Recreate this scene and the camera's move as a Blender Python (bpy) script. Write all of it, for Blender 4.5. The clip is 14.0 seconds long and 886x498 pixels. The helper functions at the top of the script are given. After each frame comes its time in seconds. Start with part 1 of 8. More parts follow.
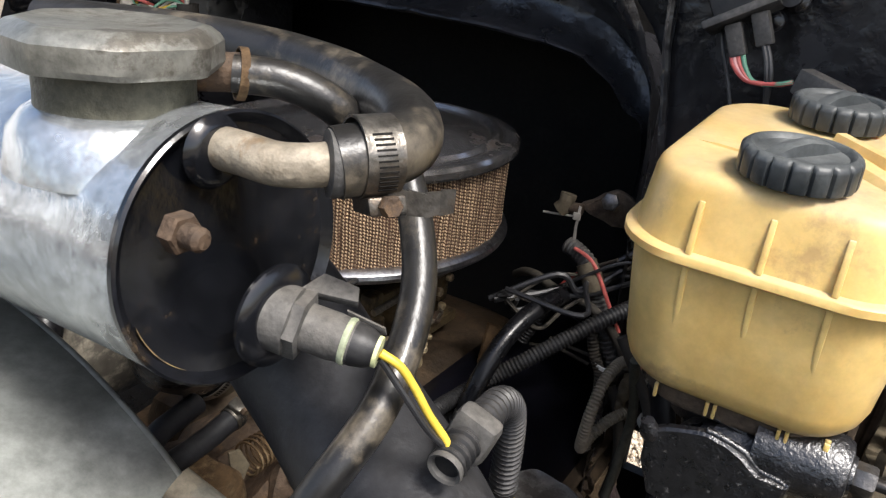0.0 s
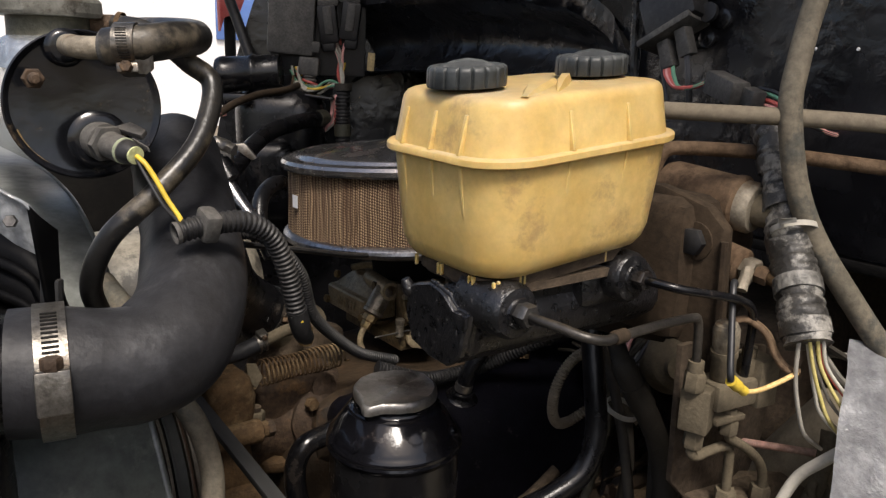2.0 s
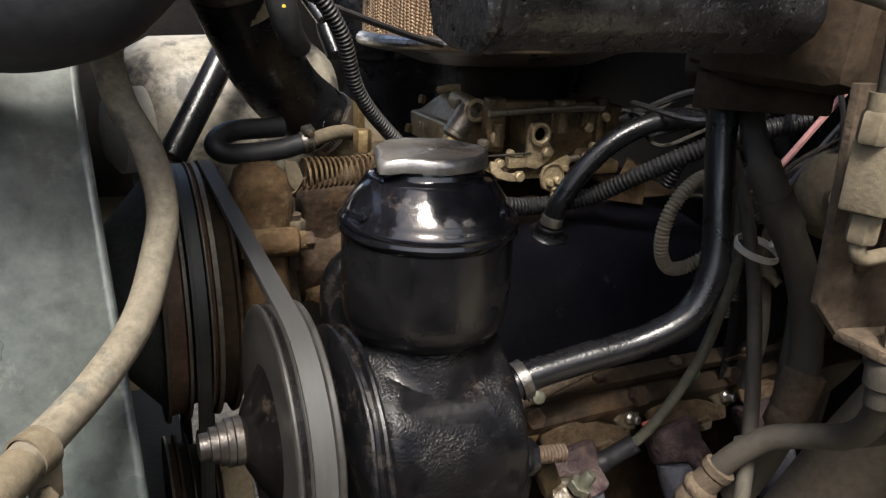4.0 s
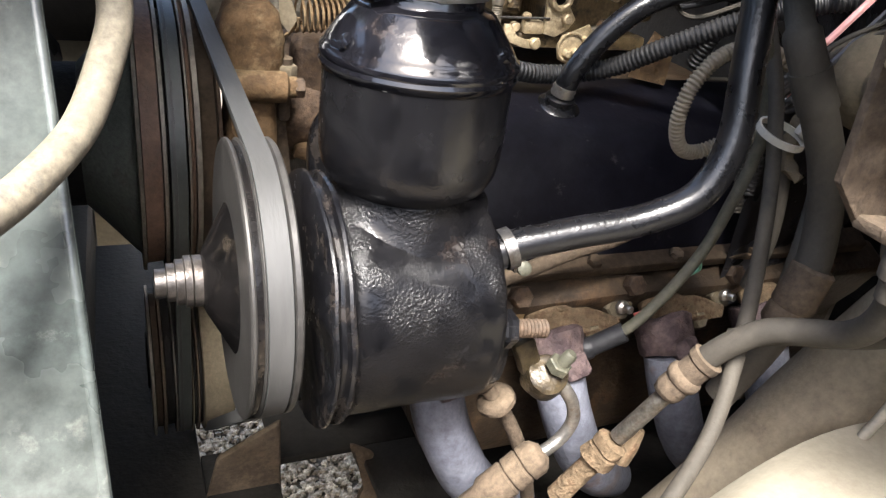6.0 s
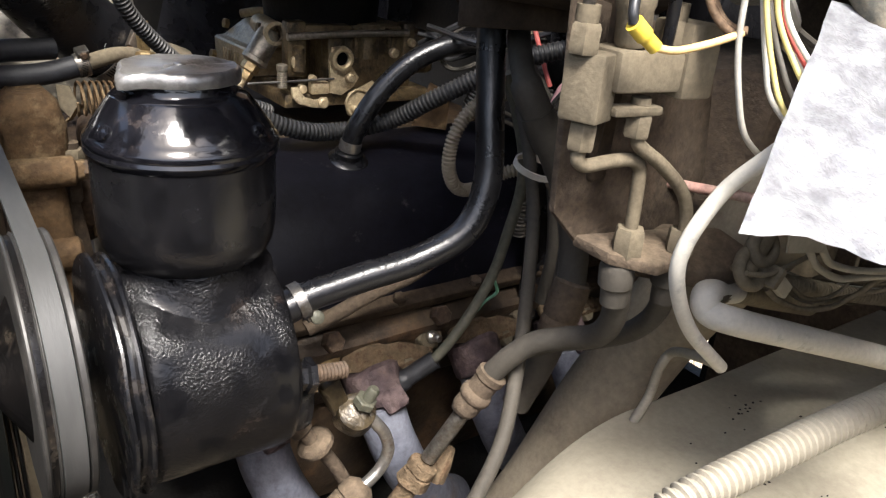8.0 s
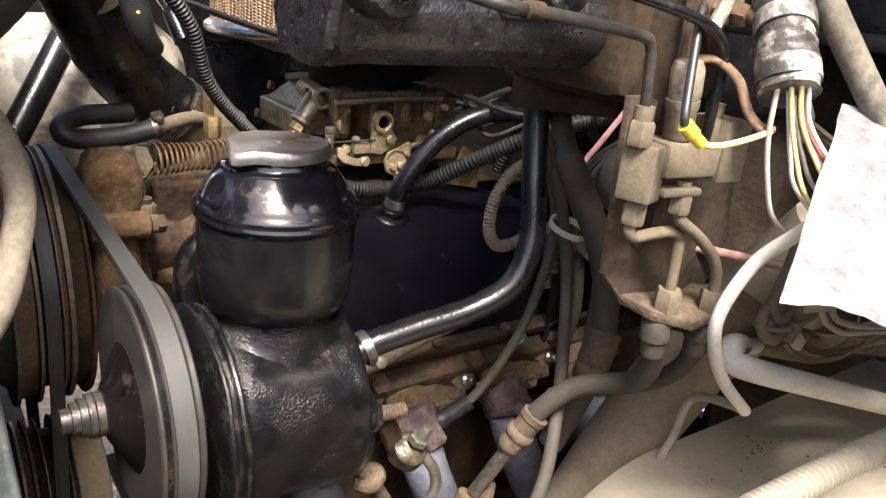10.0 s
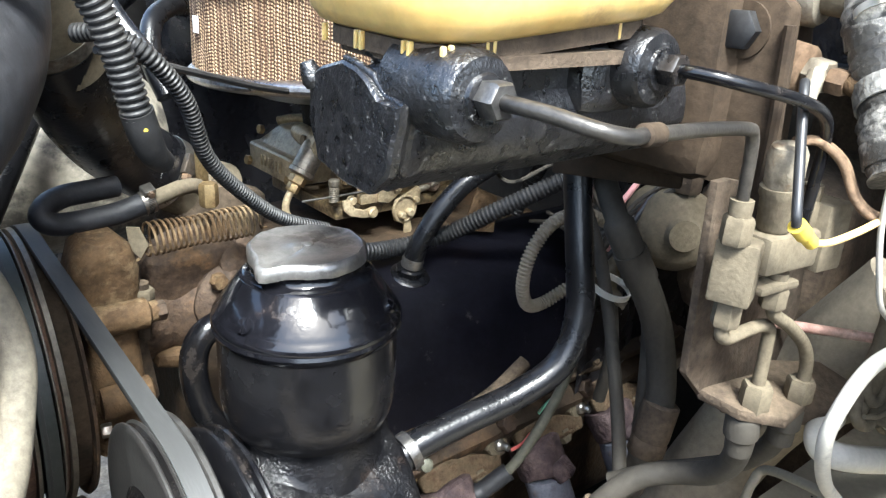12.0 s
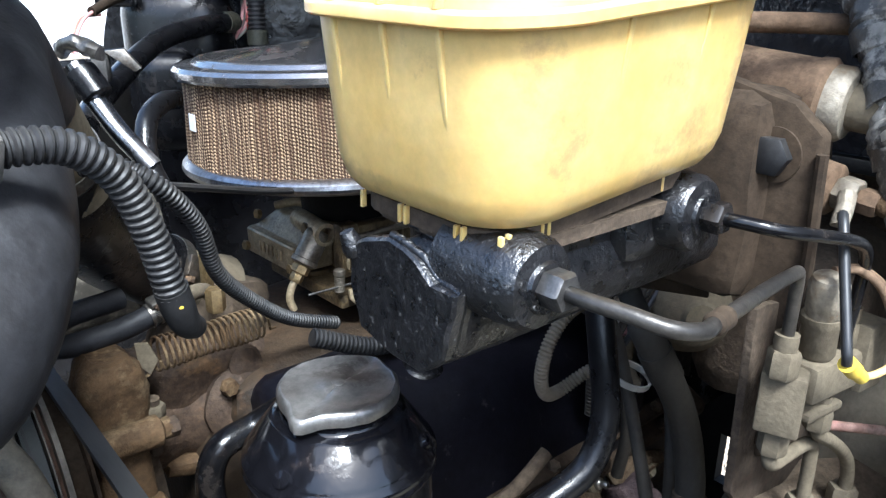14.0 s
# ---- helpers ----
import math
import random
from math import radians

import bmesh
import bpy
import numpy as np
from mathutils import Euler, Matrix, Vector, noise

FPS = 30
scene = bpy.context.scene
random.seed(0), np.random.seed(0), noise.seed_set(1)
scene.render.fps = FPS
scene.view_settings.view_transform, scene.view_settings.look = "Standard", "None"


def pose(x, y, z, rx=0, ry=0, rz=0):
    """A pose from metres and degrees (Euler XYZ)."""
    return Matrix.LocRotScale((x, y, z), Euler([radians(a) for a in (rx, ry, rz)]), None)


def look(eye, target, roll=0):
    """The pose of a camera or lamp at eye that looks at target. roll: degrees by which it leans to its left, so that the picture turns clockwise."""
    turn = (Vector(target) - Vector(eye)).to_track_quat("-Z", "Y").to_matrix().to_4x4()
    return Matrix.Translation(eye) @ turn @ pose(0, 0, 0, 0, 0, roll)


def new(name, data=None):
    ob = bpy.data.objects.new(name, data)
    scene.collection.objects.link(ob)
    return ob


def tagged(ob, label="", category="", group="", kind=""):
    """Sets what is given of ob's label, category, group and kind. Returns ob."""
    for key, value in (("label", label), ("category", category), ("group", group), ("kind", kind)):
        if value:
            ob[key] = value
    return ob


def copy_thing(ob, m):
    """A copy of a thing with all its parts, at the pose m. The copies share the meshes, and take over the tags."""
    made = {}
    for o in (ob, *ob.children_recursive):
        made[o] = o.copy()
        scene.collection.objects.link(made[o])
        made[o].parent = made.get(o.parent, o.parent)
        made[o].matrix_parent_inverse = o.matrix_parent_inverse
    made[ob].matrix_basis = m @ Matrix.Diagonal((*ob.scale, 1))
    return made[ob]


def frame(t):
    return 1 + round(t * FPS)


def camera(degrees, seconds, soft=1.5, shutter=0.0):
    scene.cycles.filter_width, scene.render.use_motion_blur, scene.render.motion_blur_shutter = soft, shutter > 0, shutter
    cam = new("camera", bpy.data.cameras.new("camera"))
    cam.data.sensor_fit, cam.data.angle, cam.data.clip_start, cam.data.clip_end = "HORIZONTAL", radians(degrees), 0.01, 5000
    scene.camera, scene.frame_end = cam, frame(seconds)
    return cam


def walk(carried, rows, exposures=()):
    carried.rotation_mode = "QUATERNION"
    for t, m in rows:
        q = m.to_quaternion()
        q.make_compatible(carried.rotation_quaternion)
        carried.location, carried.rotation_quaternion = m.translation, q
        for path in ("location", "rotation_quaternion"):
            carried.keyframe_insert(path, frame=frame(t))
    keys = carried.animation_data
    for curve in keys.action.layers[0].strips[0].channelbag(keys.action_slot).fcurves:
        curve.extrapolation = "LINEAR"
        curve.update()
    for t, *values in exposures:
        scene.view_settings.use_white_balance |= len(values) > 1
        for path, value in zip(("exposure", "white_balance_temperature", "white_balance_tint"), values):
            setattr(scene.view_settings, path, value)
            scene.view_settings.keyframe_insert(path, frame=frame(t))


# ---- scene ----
cam = camera(60.6, 14.0, soft=1.3)
PATH = [
    (0, (0.003, 0.005, 1.209), (1.603, 0.943, 0.461), 5.9),
    (0.5, (0.016, -0.108, 1.185), (1.473, 1.068, 0.482), 5.2),
    (1, (-0.003, -0.143, 1.176), (1.38, 1.147, 0.526), 2.9),
    (1.5, (0.022, -0.242, 1.167), (1.32, 1.183, 0.633), 0.8),
    (2, (0.058, -0.327, 1.147), (1.216, 1.23, 0.664), 1.9),
    (2.5, (0.098, -0.324, 1.101), (1.113, 1.304, 0.535), 2.3),
    (5, (0.196, -0.231, 0.959), (0.933, 1.463, 0.193), 4.9),
    (5.5, (0.196, -0.233, 0.957), (0.893, 1.407, 0.049), 6.4),
    (6, (0.209, -0.244, 0.952), (0.969, 1.368, 0.045), 7.8),
    (6.5, (0.221, -0.258, 0.959), (1.148, 1.287, 0.09), 8.3),
    (7, (0.237, -0.273, 0.971), (1.263, 1.232, 0.144), 6.9),
    (7.5, (0.239, -0.284, 0.979), (1.326, 1.2, 0.193), 5.7),
    (8, (0.233, -0.296, 0.98), (1.323, 1.19, 0.201), 4.9),
    (10.5, (0.153, -0.309, 1.013), (1.305, 1.182, 0.343), 6.4),
    (11, (0.157, -0.301, 1.012), (1.317, 1.174, 0.321), 6.6),
    (11.5, (0.165, -0.266, 1.03), (1.345, 1.181, 0.313), 5.6),
    (12, (0.165, -0.215, 1.051), (1.362, 1.217, 0.333), 3.4),
    (12.5, (0.147, -0.189, 1.053), (1.336, 1.243, 0.32), 2.8),
    (13, (0.142, -0.182, 1.063), (1.341, 1.239, 0.326), 2.4),
    (13.5, (0.143, -0.179, 1.064), (1.345, 1.237, 0.324), 2.4),
    (14, (0.159, -0.173, 1.103), (1.415, 1.235, 0.439), 1.1),
]
EXPOSURES = [
    (0, 1.75, 6500, 10), (0.5, 1.22, 6650, 12), (1, 1.45, 5900, 11), (1.5, 1.20, 6400, 11), (2, 1.05, 6900, 12), (2.5, 0.60, 7100, 11), (4, 2.12, 6700, 9), (5, 3.02, 6750, 8), (5.5, 3.64, 6500, 10), (6.5, 3.22, 6450, 10),
    (7, 3.73, 6350, 10), (7.5, 3.30, 6250, 10), (8, 2.70, 6500, 10), (10.5, 2.94, 6900, 15), (11, 2.92, 6700, 12), (11.5, 3.07, 6300, 6), (12, 3.37, 5900, 3), (12.5, 3.17, 5700, 6), (13, 3.07, 5750, 6), (13.5, 3.22, 5700, 4), (14, 2.57, 5500, 5),
]
walk(cam, [(t, look(eye, target, roll)) for t, eye, target, roll in PATH], EXPOSURES)

# ---- light: a bright hazy day, hood open ----
world = bpy.data.worlds.new("sky")
scene.world = world
world.use_nodes = True
wn = world.node_tree.nodes
sky = wn.new("ShaderNodeTexSky")
sky.sky_type, sky.sun_disc = "NISHITA", False
sky.sun_elevation, sky.sun_rotation = radians(57), radians(204)
sky.dust_density = 4.0
wn["Background"].inputs["Strength"].default_value = 0.085
world.node_tree.links.new(sky.outputs["Color"], wn["Background"].inputs["Color"])
sun_data = bpy.data.lights.new("sun", "SUN")
sun_data.energy, sun_data.angle, sun_data.color = 1.9, radians(18), (1.0, 0.98, 0.95)
sun = new("sun", sun_data)
sun.matrix_world = look((-0.45, -1.75, 4.1), (0.4, 0.2, 0.8))


# ---- materials ----
def mat(name, base, second=None, rough=0.5, metal=0.0, scale=40.0, bump=0.15, fine=400.0, dust=0.0, dust_col=(0.3, 0.265, 0.215),
        stain=None, stain_amt=0.0, stain_scale=18.0, spec=0.5, coat=0.0, stretch=(1, 1, 1), sss=0.0, rough_var=0.15, up=0.5, grit=0.4, lumps=None):
    """A worn surface: two colours in clouds, stains with sharp edges, settled dust, and relief at two scales."""
    m = bpy.data.materials.new(name)
    m.use_nodes = True
    n, l = m.node_tree.nodes, m.node_tree.links
    b = n["Principled BSDF"]
    co = n.new("ShaderNodeTexCoord")
    mp = n.new("ShaderNodeMapping")
    mp.inputs["Scale"].default_value = stretch
    l.new(co.outputs["Object"], mp.inputs["Vector"])

    def noise_node(s, detail=4.0, r=0.6):
        q = n.new("ShaderNodeTexNoise")
        q.inputs["Scale"].default_value, q.inputs["Detail"].default_value, q.inputs["Roughness"].default_value = s, detail, r
        l.new(mp.outputs["Vector"], q.inputs["Vector"])
        return q.outputs["Fac"]

    def ramp(src, a, c):
        q = n.new("ShaderNodeMapRange")
        q.inputs["From Min"].default_value, q.inputs["From Max"].default_value = a, c
        l.new(src, q.inputs["Value"])
        return q.outputs["Result"]

    def mix(fac, a, c):
        q = n.new("ShaderNodeMix")
        q.data_type = "RGBA"
        l.new(fac, q.inputs["Factor"])
        for sock, v in (("A", a), ("B", c)):
            s = [i for i in q.inputs if i.name == sock and i.type == "RGBA"][0]
            if isinstance(v, tuple):
                s.default_value = (*v, 1)
            else:
                l.new(v, s)
        return [o for o in q.outputs if o.type == "RGBA"][0]

    def math_node(op, a, c):
        q = n.new("ShaderNodeMath")
        q.operation = op
        for i, v in enumerate((a, c)):
            if isinstance(v, (int, float)):
                q.inputs[i].default_value = v
            else:
                l.new(v, q.inputs[i])
        return q.outputs[0]

    big, small = noise_node(scale), noise_node(fine, 3.0)
    second = second or tuple(min(1, v * 1.5 + 0.01) for v in base)
    col = mix(ramp(big, 0.35, 0.7), base, second)
    roughness = math_node("ADD", rough - rough_var / 2, math_node("MULTIPLY", big, rough_var))
    if stain:
        mask = math_node("MULTIPLY", ramp(noise_node(stain_scale, 8.0, 0.7), 0.62 - 0.3 * stain_amt, 0.68 - 0.24 * stain_amt), min(1.0, stain_amt + 0.35))
        col = mix(mask, col, stain)
        roughness = math_node("MAXIMUM", roughness, math_node("MULTIPLY", mask, 0.7))
    if dust:
        geo = n.new("ShaderNodeNewGeometry")
        sep = n.new("ShaderNodeSeparateXYZ")
        l.new(geo.outputs["Normal"], sep.inputs[0])
        lie = ramp(sep.outputs["Z"], -up, 1.0)
        mask = math_node("MULTIPLY", math_node("MULTIPLY", lie, dust), ramp(noise_node(scale * 0.6, 6.0), 0.25, 0.65))
        col = mix(mask, col, dust_col)
        roughness = math_node("ADD", roughness, math_node("MULTIPLY", mask, 0.35))
    if grit:
        g = n.new("ShaderNodeMapRange")
        g.inputs["From Min"].default_value, g.inputs["From Max"].default_value = 0.3, 0.7
        g.inputs["To Min"].default_value, g.inputs["To Max"].default_value = 1 - grit, 1 + grit * 0.7
        l.new(noise_node(fine * 0.7, 5.0, 0.7), g.inputs["Value"])
        q = n.new("ShaderNodeMix")
        q.data_type, q.blend_type = "RGBA", "MULTIPLY"
        q.inputs["Factor"].default_value = 1.0
        qa, qb = [s for s in q.inputs if s.type == "RGBA"]
        l.new(col, qa)
        l.new(g.outputs["Result"], qb)
        col = [o for o in q.outputs if o.type == "RGBA"][0]
    l.new(col, b.inputs["Base Color"])
    l.new(roughness, b.inputs["Roughness"])
    b.inputs["Metallic"].default_value = metal
    b.inputs["Specular IOR Level"].default_value = spec
    b.inputs["Coat Weight"].default_value = coat
    b.inputs["Coat Roughness"].default_value = 0.15
    if sss:
        b.inputs["Subsurface Weight"].default_value = sss
        b.inputs["Subsurface Radius"].default_value = (0.012, 0.007, 0.003)
        b.inputs["Subsurface Scale"].default_value = 0.6
    if bump:
        bp = n.new("ShaderNodeBump")
        bp.inputs["Strength"].default_value, bp.inputs["Distance"].default_value = bump, 0.002
        l.new(math_node("ADD", math_node("MULTIPLY", big, 1.2), small), bp.inputs["Height"])
        l.new(bp.outputs["Normal"], b.inputs["Normal"])
        if lumps:
            size, amount, lo, hi = lumps
            bq = n.new("ShaderNodeBump")
            bq.inputs["Strength"].default_value, bq.inputs["Distance"].default_value = amount, 0.002
            l.new(math_node("MULTIPLY", noise_node(size, 3.0, 0.55), ramp(noise_node(22.0, 2.0, 0.5), lo, hi)), bq.inputs["Height"])
            l.new(bp.outputs["Normal"], bq.inputs["Normal"])
            l.new(bq.outputs["Normal"], b.inputs["Normal"])
    return m


GLOSS_BLACK = mat("gloss_black_paint", (0.004, 0.004, 0.005), (0.009, 0.009, 0.01), rough=0.25, scale=45, bump=0.1, fine=260, stain=(0.03, 0.024, 0.02), stain_amt=0.2, stain_scale=30, spec=0.45, rough_var=0.25)
PUMP_BLACK = mat("lumpy_black_paint", (0.0035, 0.0035, 0.0042), (0.008, 0.0076, 0.008), rough=0.19, scale=45, bump=0.08, fine=240, stain=(0.02, 0.014, 0.011), stain_amt=0.14, stain_scale=26, spec=0.24, rough_var=0.25, lumps=(600, 0.6, 0.42, 0.58))
CAN_BLACK = mat("glossy_black_can", (0.0035, 0.0035, 0.0045), (0.007, 0.007, 0.009), rough=0.11, scale=40, bump=0.04, fine=200, stain=(0.03, 0.022, 0.018), stain_amt=0.08, stain_scale=40, spec=0.5, rough_var=0.2, lumps=(160, 0.16, 0.5, 0.66))
CAN_SCUFFED = mat("scuffed_black_can", (0.004, 0.004, 0.0048), (0.0085, 0.0082, 0.009), rough=0.24, scale=30, bump=0.06, fine=240, stain=(0.035, 0.028, 0.022), stain_amt=0.16, stain_scale=24, spec=0.45, rough_var=0.35, lumps=(420, 0.3, 0.5, 0.62))
CAST_BLACK = mat("painted_cast_iron", (0.005, 0.005, 0.006), (0.013, 0.0125, 0.0135), rough=0.3, scale=120, bump=0.3, fine=420, stain=(0.28, 0.27, 0.26), stain_amt=0.05, stain_scale=230, spec=0.9, rough_var=0.3, lumps=(620, 0.42, 0.35, 0.6))
WALL_BLACK = mat("brushed_black_paint", (0.0075, 0.0075, 0.009), (0.018, 0.018, 0.0205), rough=0.27, scale=14, bump=0.2, fine=70, stain=(0.045, 0.046, 0.052), stain_amt=0.1, stain_scale=9, spec=0.6, rough_var=0.35, lumps=(70, 1.0, 0.4, 0.62))
COVER_BLACK = mat("satin_black_cover", (0.004, 0.004, 0.007), (0.008, 0.008, 0.012), rough=0.42, scale=12, bump=0.12, fine=150, stain=(0.09, 0.085, 0.08), stain_amt=0.035, stain_scale=45, spec=0.2)
# Grimy near-black metal, also the filler colour where deep shade is meant.
DARK = mat("grimy_metal_and_shade", (0.003, 0.0028, 0.0026), (0.008, 0.007, 0.006), rough=0.75, scale=25, bump=0.5, fine=160, dust=0.03, spec=0.2)
ENGINE = mat("oily_engine_iron", (0.013, 0.0085, 0.005), (0.052, 0.033, 0.018), rough=0.6, scale=22, bump=0.7, fine=140, stain=(0.085, 0.046, 0.022), stain_amt=0.22, dust=0.18, dust_col=(0.14, 0.095, 0.055), spec=0.35)
RUST = mat("rusty_cast_iron", (0.058, 0.034, 0.016), (0.135, 0.084, 0.042), rough=0.8, scale=28, bump=0.8, fine=180, stain=(0.22, 0.16, 0.09), stain_amt=0.3, spec=0.25)
RUST_DARK = mat("dark_rust", (0.034, 0.02, 0.012), (0.085, 0.053, 0.032), rough=0.75, scale=35, bump=0.8, fine=200, stain=(0.19, 0.105, 0.042), stain_amt=0.2, dust=0.1, spec=0.3)
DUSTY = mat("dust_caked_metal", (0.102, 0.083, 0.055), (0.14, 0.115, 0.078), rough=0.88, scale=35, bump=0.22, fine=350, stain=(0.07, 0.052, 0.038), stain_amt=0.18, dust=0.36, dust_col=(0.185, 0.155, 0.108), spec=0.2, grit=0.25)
DUSTY_DARK = mat("dust_caked_dark_metal", (0.042, 0.03, 0.021), (0.095, 0.07, 0.049), rough=0.85, scale=30, bump=0.55, fine=250, stain=(0.025, 0.017, 0.012), stain_amt=0.3, dust=0.45, dust_col=(0.19, 0.145, 0.095), spec=0.25)
FENDER = mat("pale_dusty_panel", (0.235, 0.21, 0.155), (0.31, 0.28, 0.212), rough=0.78, scale=7, bump=0.08, fine=250, stain=(0.2, 0.175, 0.135), stain_amt=0.2, stain_scale=10, dust=0.4, dust_col=(0.35, 0.315, 0.245), grit=0.12, spec=0.2)
# Pale dust on upward faces also paints in the brighter light they catch.
SHROUD = mat("grey_plastic_lit_top", (0.058, 0.068, 0.064), (0.1, 0.11, 0.102), rough=0.3, scale=14, bump=0.1, fine=120, stain=(0.2, 0.205, 0.185), stain_amt=0.16, stain_scale=26, spec=0.6, rough_var=0.3, dust=0.9, dust_col=(0.34, 0.35, 0.325), up=-0.5)
RUBBER = mat("black_rubber", (0.008, 0.008, 0.009), (0.017, 0.017, 0.018), rough=0.55, scale=30, bump=0.14, fine=220, dust=0.1, dust_col=(0.12, 0.115, 0.1), stain=(0.035, 0.033, 0.03), stain_amt=0.12, stain_scale=16, spec=0.35, lumps=(70, 0.5, 0.5, 0.7))
RUBBER_GLOSS = mat("shiny_black_rubber", (0.005, 0.005, 0.006), (0.01, 0.01, 0.011), rough=0.28, scale=40, bump=0.12, fine=320, spec=0.45)
RUBBER_DUSTY = mat("dusty_rubber", (0.03, 0.0265, 0.0215), (0.048, 0.042, 0.034), rough=0.7, scale=20, bump=0.2, fine=280, dust=0.28, dust_col=(0.13, 0.112, 0.085), stain=(0.016, 0.015, 0.015), stain_amt=0.15, stain_scale=24, spec=0.3, grit=0.2)
RUBBER_SCUFFED = mat("scuffed_black_rubber", (0.006, 0.006, 0.0065), (0.015, 0.0145, 0.014), rough=0.34, scale=24, bump=0.15, fine=240, stain=(0.13, 0.108, 0.078), stain_amt=0.32, stain_scale=17, dust=0.12, dust_col=(0.14, 0.125, 0.1), spec=0.5, rough_var=0.3)
RUBBER_TAN = mat("tan_dusty_hose", (0.11, 0.095, 0.068), (0.19, 0.16, 0.115), rough=0.8, scale=26, bump=0.2, fine=260, stain=(0.05, 0.055, 0.05), stain_amt=0.35, stain_scale=30, dust=0.25, dust_col=(0.22, 0.195, 0.15))
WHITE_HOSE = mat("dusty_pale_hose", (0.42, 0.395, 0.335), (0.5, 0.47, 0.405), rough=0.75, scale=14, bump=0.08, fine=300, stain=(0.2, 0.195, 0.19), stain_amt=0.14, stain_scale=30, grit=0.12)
BELT = mat("worn_belt_rubber", (0.034, 0.034, 0.033), (0.054, 0.053, 0.051), rough=0.62, scale=50, bump=0.1, fine=300, stretch=(1, 0.2, 0.2), grit=0.15)
BELT_DARK = mat("dull_green_black_rubber", (0.028, 0.033, 0.031), (0.05, 0.056, 0.051), rough=0.5, scale=40, bump=0.1, fine=250, grit=0.15)
PULLEY_BLACK = mat("oily_black_pulley_paint", (0.004, 0.0038, 0.0038), (0.009, 0.008, 0.0078), rough=0.25, scale=30, bump=0.15, fine=220, stain=(0.05, 0.04, 0.03), stain_amt=0.12, stain_scale=20, spec=0.2)
RIM_STEEL = mat("bare_grey_rim", (0.034, 0.032, 0.03), (0.06, 0.057, 0.053), rough=0.42, metal=0.35, scale=50, bump=0.08, fine=300, grit=0.2)
RIM_DULL = mat("dull_tan_rim", (0.11, 0.095, 0.072), (0.17, 0.15, 0.118), rough=0.5, metal=0.2, scale=40, bump=0.15, fine=240)
RUST_RED = mat("red_brown_rust", (0.085, 0.048, 0.03), (0.155, 0.092, 0.06), rough=0.7, scale=40, bump=0.4, fine=220, stain=(0.03, 0.02, 0.015), stain_amt=0.2)
SHAFT_STEEL = mat("brown_grey_shaft_steel", (0.05, 0.044, 0.04), (0.12, 0.108, 0.098), rough=0.36, metal=0.7, scale=60, bump=0.2, fine=300, stain=(0.035, 0.024, 0.016), stain_amt=0.25)
DARK_STEEL = mat("dull_dark_steel", (0.09, 0.085, 0.08), (0.19, 0.18, 0.17), rough=0.38, metal=0.8, scale=60, bump=0.2, fine=300, stain=(0.06, 0.04, 0.025), stain_amt=0.2)
STEEL = mat("worn_bright_steel", (0.36, 0.335, 0.3), (0.54, 0.52, 0.48), rough=0.32, metal=0.9, scale=30, bump=0.04, fine=400, stain=(0.22, 0.15, 0.09), stain_amt=0.25, stain_scale=30, grit=0.25)
CLAMP_STEEL = mat("stained_clamp_steel", (0.14, 0.128, 0.11), (0.28, 0.262, 0.235), rough=0.36, metal=0.85, scale=80, bump=0.15, stain=(0.12, 0.085, 0.055), stain_amt=0.3)
CHROME = mat("dusty_chrome", (0.5, 0.5, 0.53), (0.62, 0.62, 0.65), rough=0.2, metal=1.0, scale=12, bump=0.03, fine=300, stain=(0.36, 0.31, 0.26), stain_amt=0.12, stain_scale=30, dust=0.5, dust_col=(0.4, 0.38, 0.36), rough_var=0.3)
# The brown stain colour and warm base paint in the lid's brownish reflections.
LID = mat("hazy_chrome_lid", (0.3, 0.285, 0.275), (0.46, 0.445, 0.44), rough=0.12, metal=0.9, scale=14, bump=0.04, fine=300, stain=(0.2, 0.135, 0.09), stain_amt=0.26, stain_scale=11, dust=0.1, dust_col=(0.36, 0.34, 0.32), rough_var=0.25, grit=0.2)
CHROME_DULL = mat("grimy_chrome", (0.36, 0.36, 0.375), (0.52, 0.52, 0.54), rough=0.3, metal=1.0, scale=20, bump=0.06, fine=300, stain=(0.1, 0.08, 0.06), stain_amt=0.2, stain_scale=30, rough_var=0.2)
SILVER_TANK = mat("worn_silver_paint", (0.4, 0.425, 0.44), (0.58, 0.6, 0.61), rough=0.26, metal=0.75, scale=16, bump=0.1, fine=200, stain=(0.12, 0.12, 0.115), stain_amt=0.25, stain_scale=24)
BRASS_OLD = mat("tarnished_neck_brass", (0.045, 0.046, 0.034), (0.1, 0.096, 0.068), rough=0.55, metal=0.3, scale=40, bump=0.3, stain=(0.26, 0.22, 0.15), stain_amt=0.2)
CAP_METAL = mat("worn_cap_metal", (0.14, 0.132, 0.124), (0.3, 0.288, 0.27), rough=0.34, metal=0.7, scale=30, bump=0.12, fine=260, stain=(0.05, 0.04, 0.032), stain_amt=0.3, stain_scale=34, rough_var=0.35, grit=0.3)
CAP_WORN = mat("worn_green_grey_metal", (0.15, 0.15, 0.13), (0.33, 0.325, 0.29), rough=0.4, metal=0.5, scale=40, bump=0.15, fine=240, stain=(0.06, 0.045, 0.03), stain_amt=0.32, stain_scale=40, rough_var=0.3)
OILY_BRASS = mat("oily_dark_brass", (0.022, 0.016, 0.009), (0.1, 0.074, 0.038), rough=0.34, metal=0.3, scale=60, bump=0.4, fine=200, stain=(0.008, 0.006, 0.005), stain_amt=0.4, stain_scale=60, rough_var=0.3)
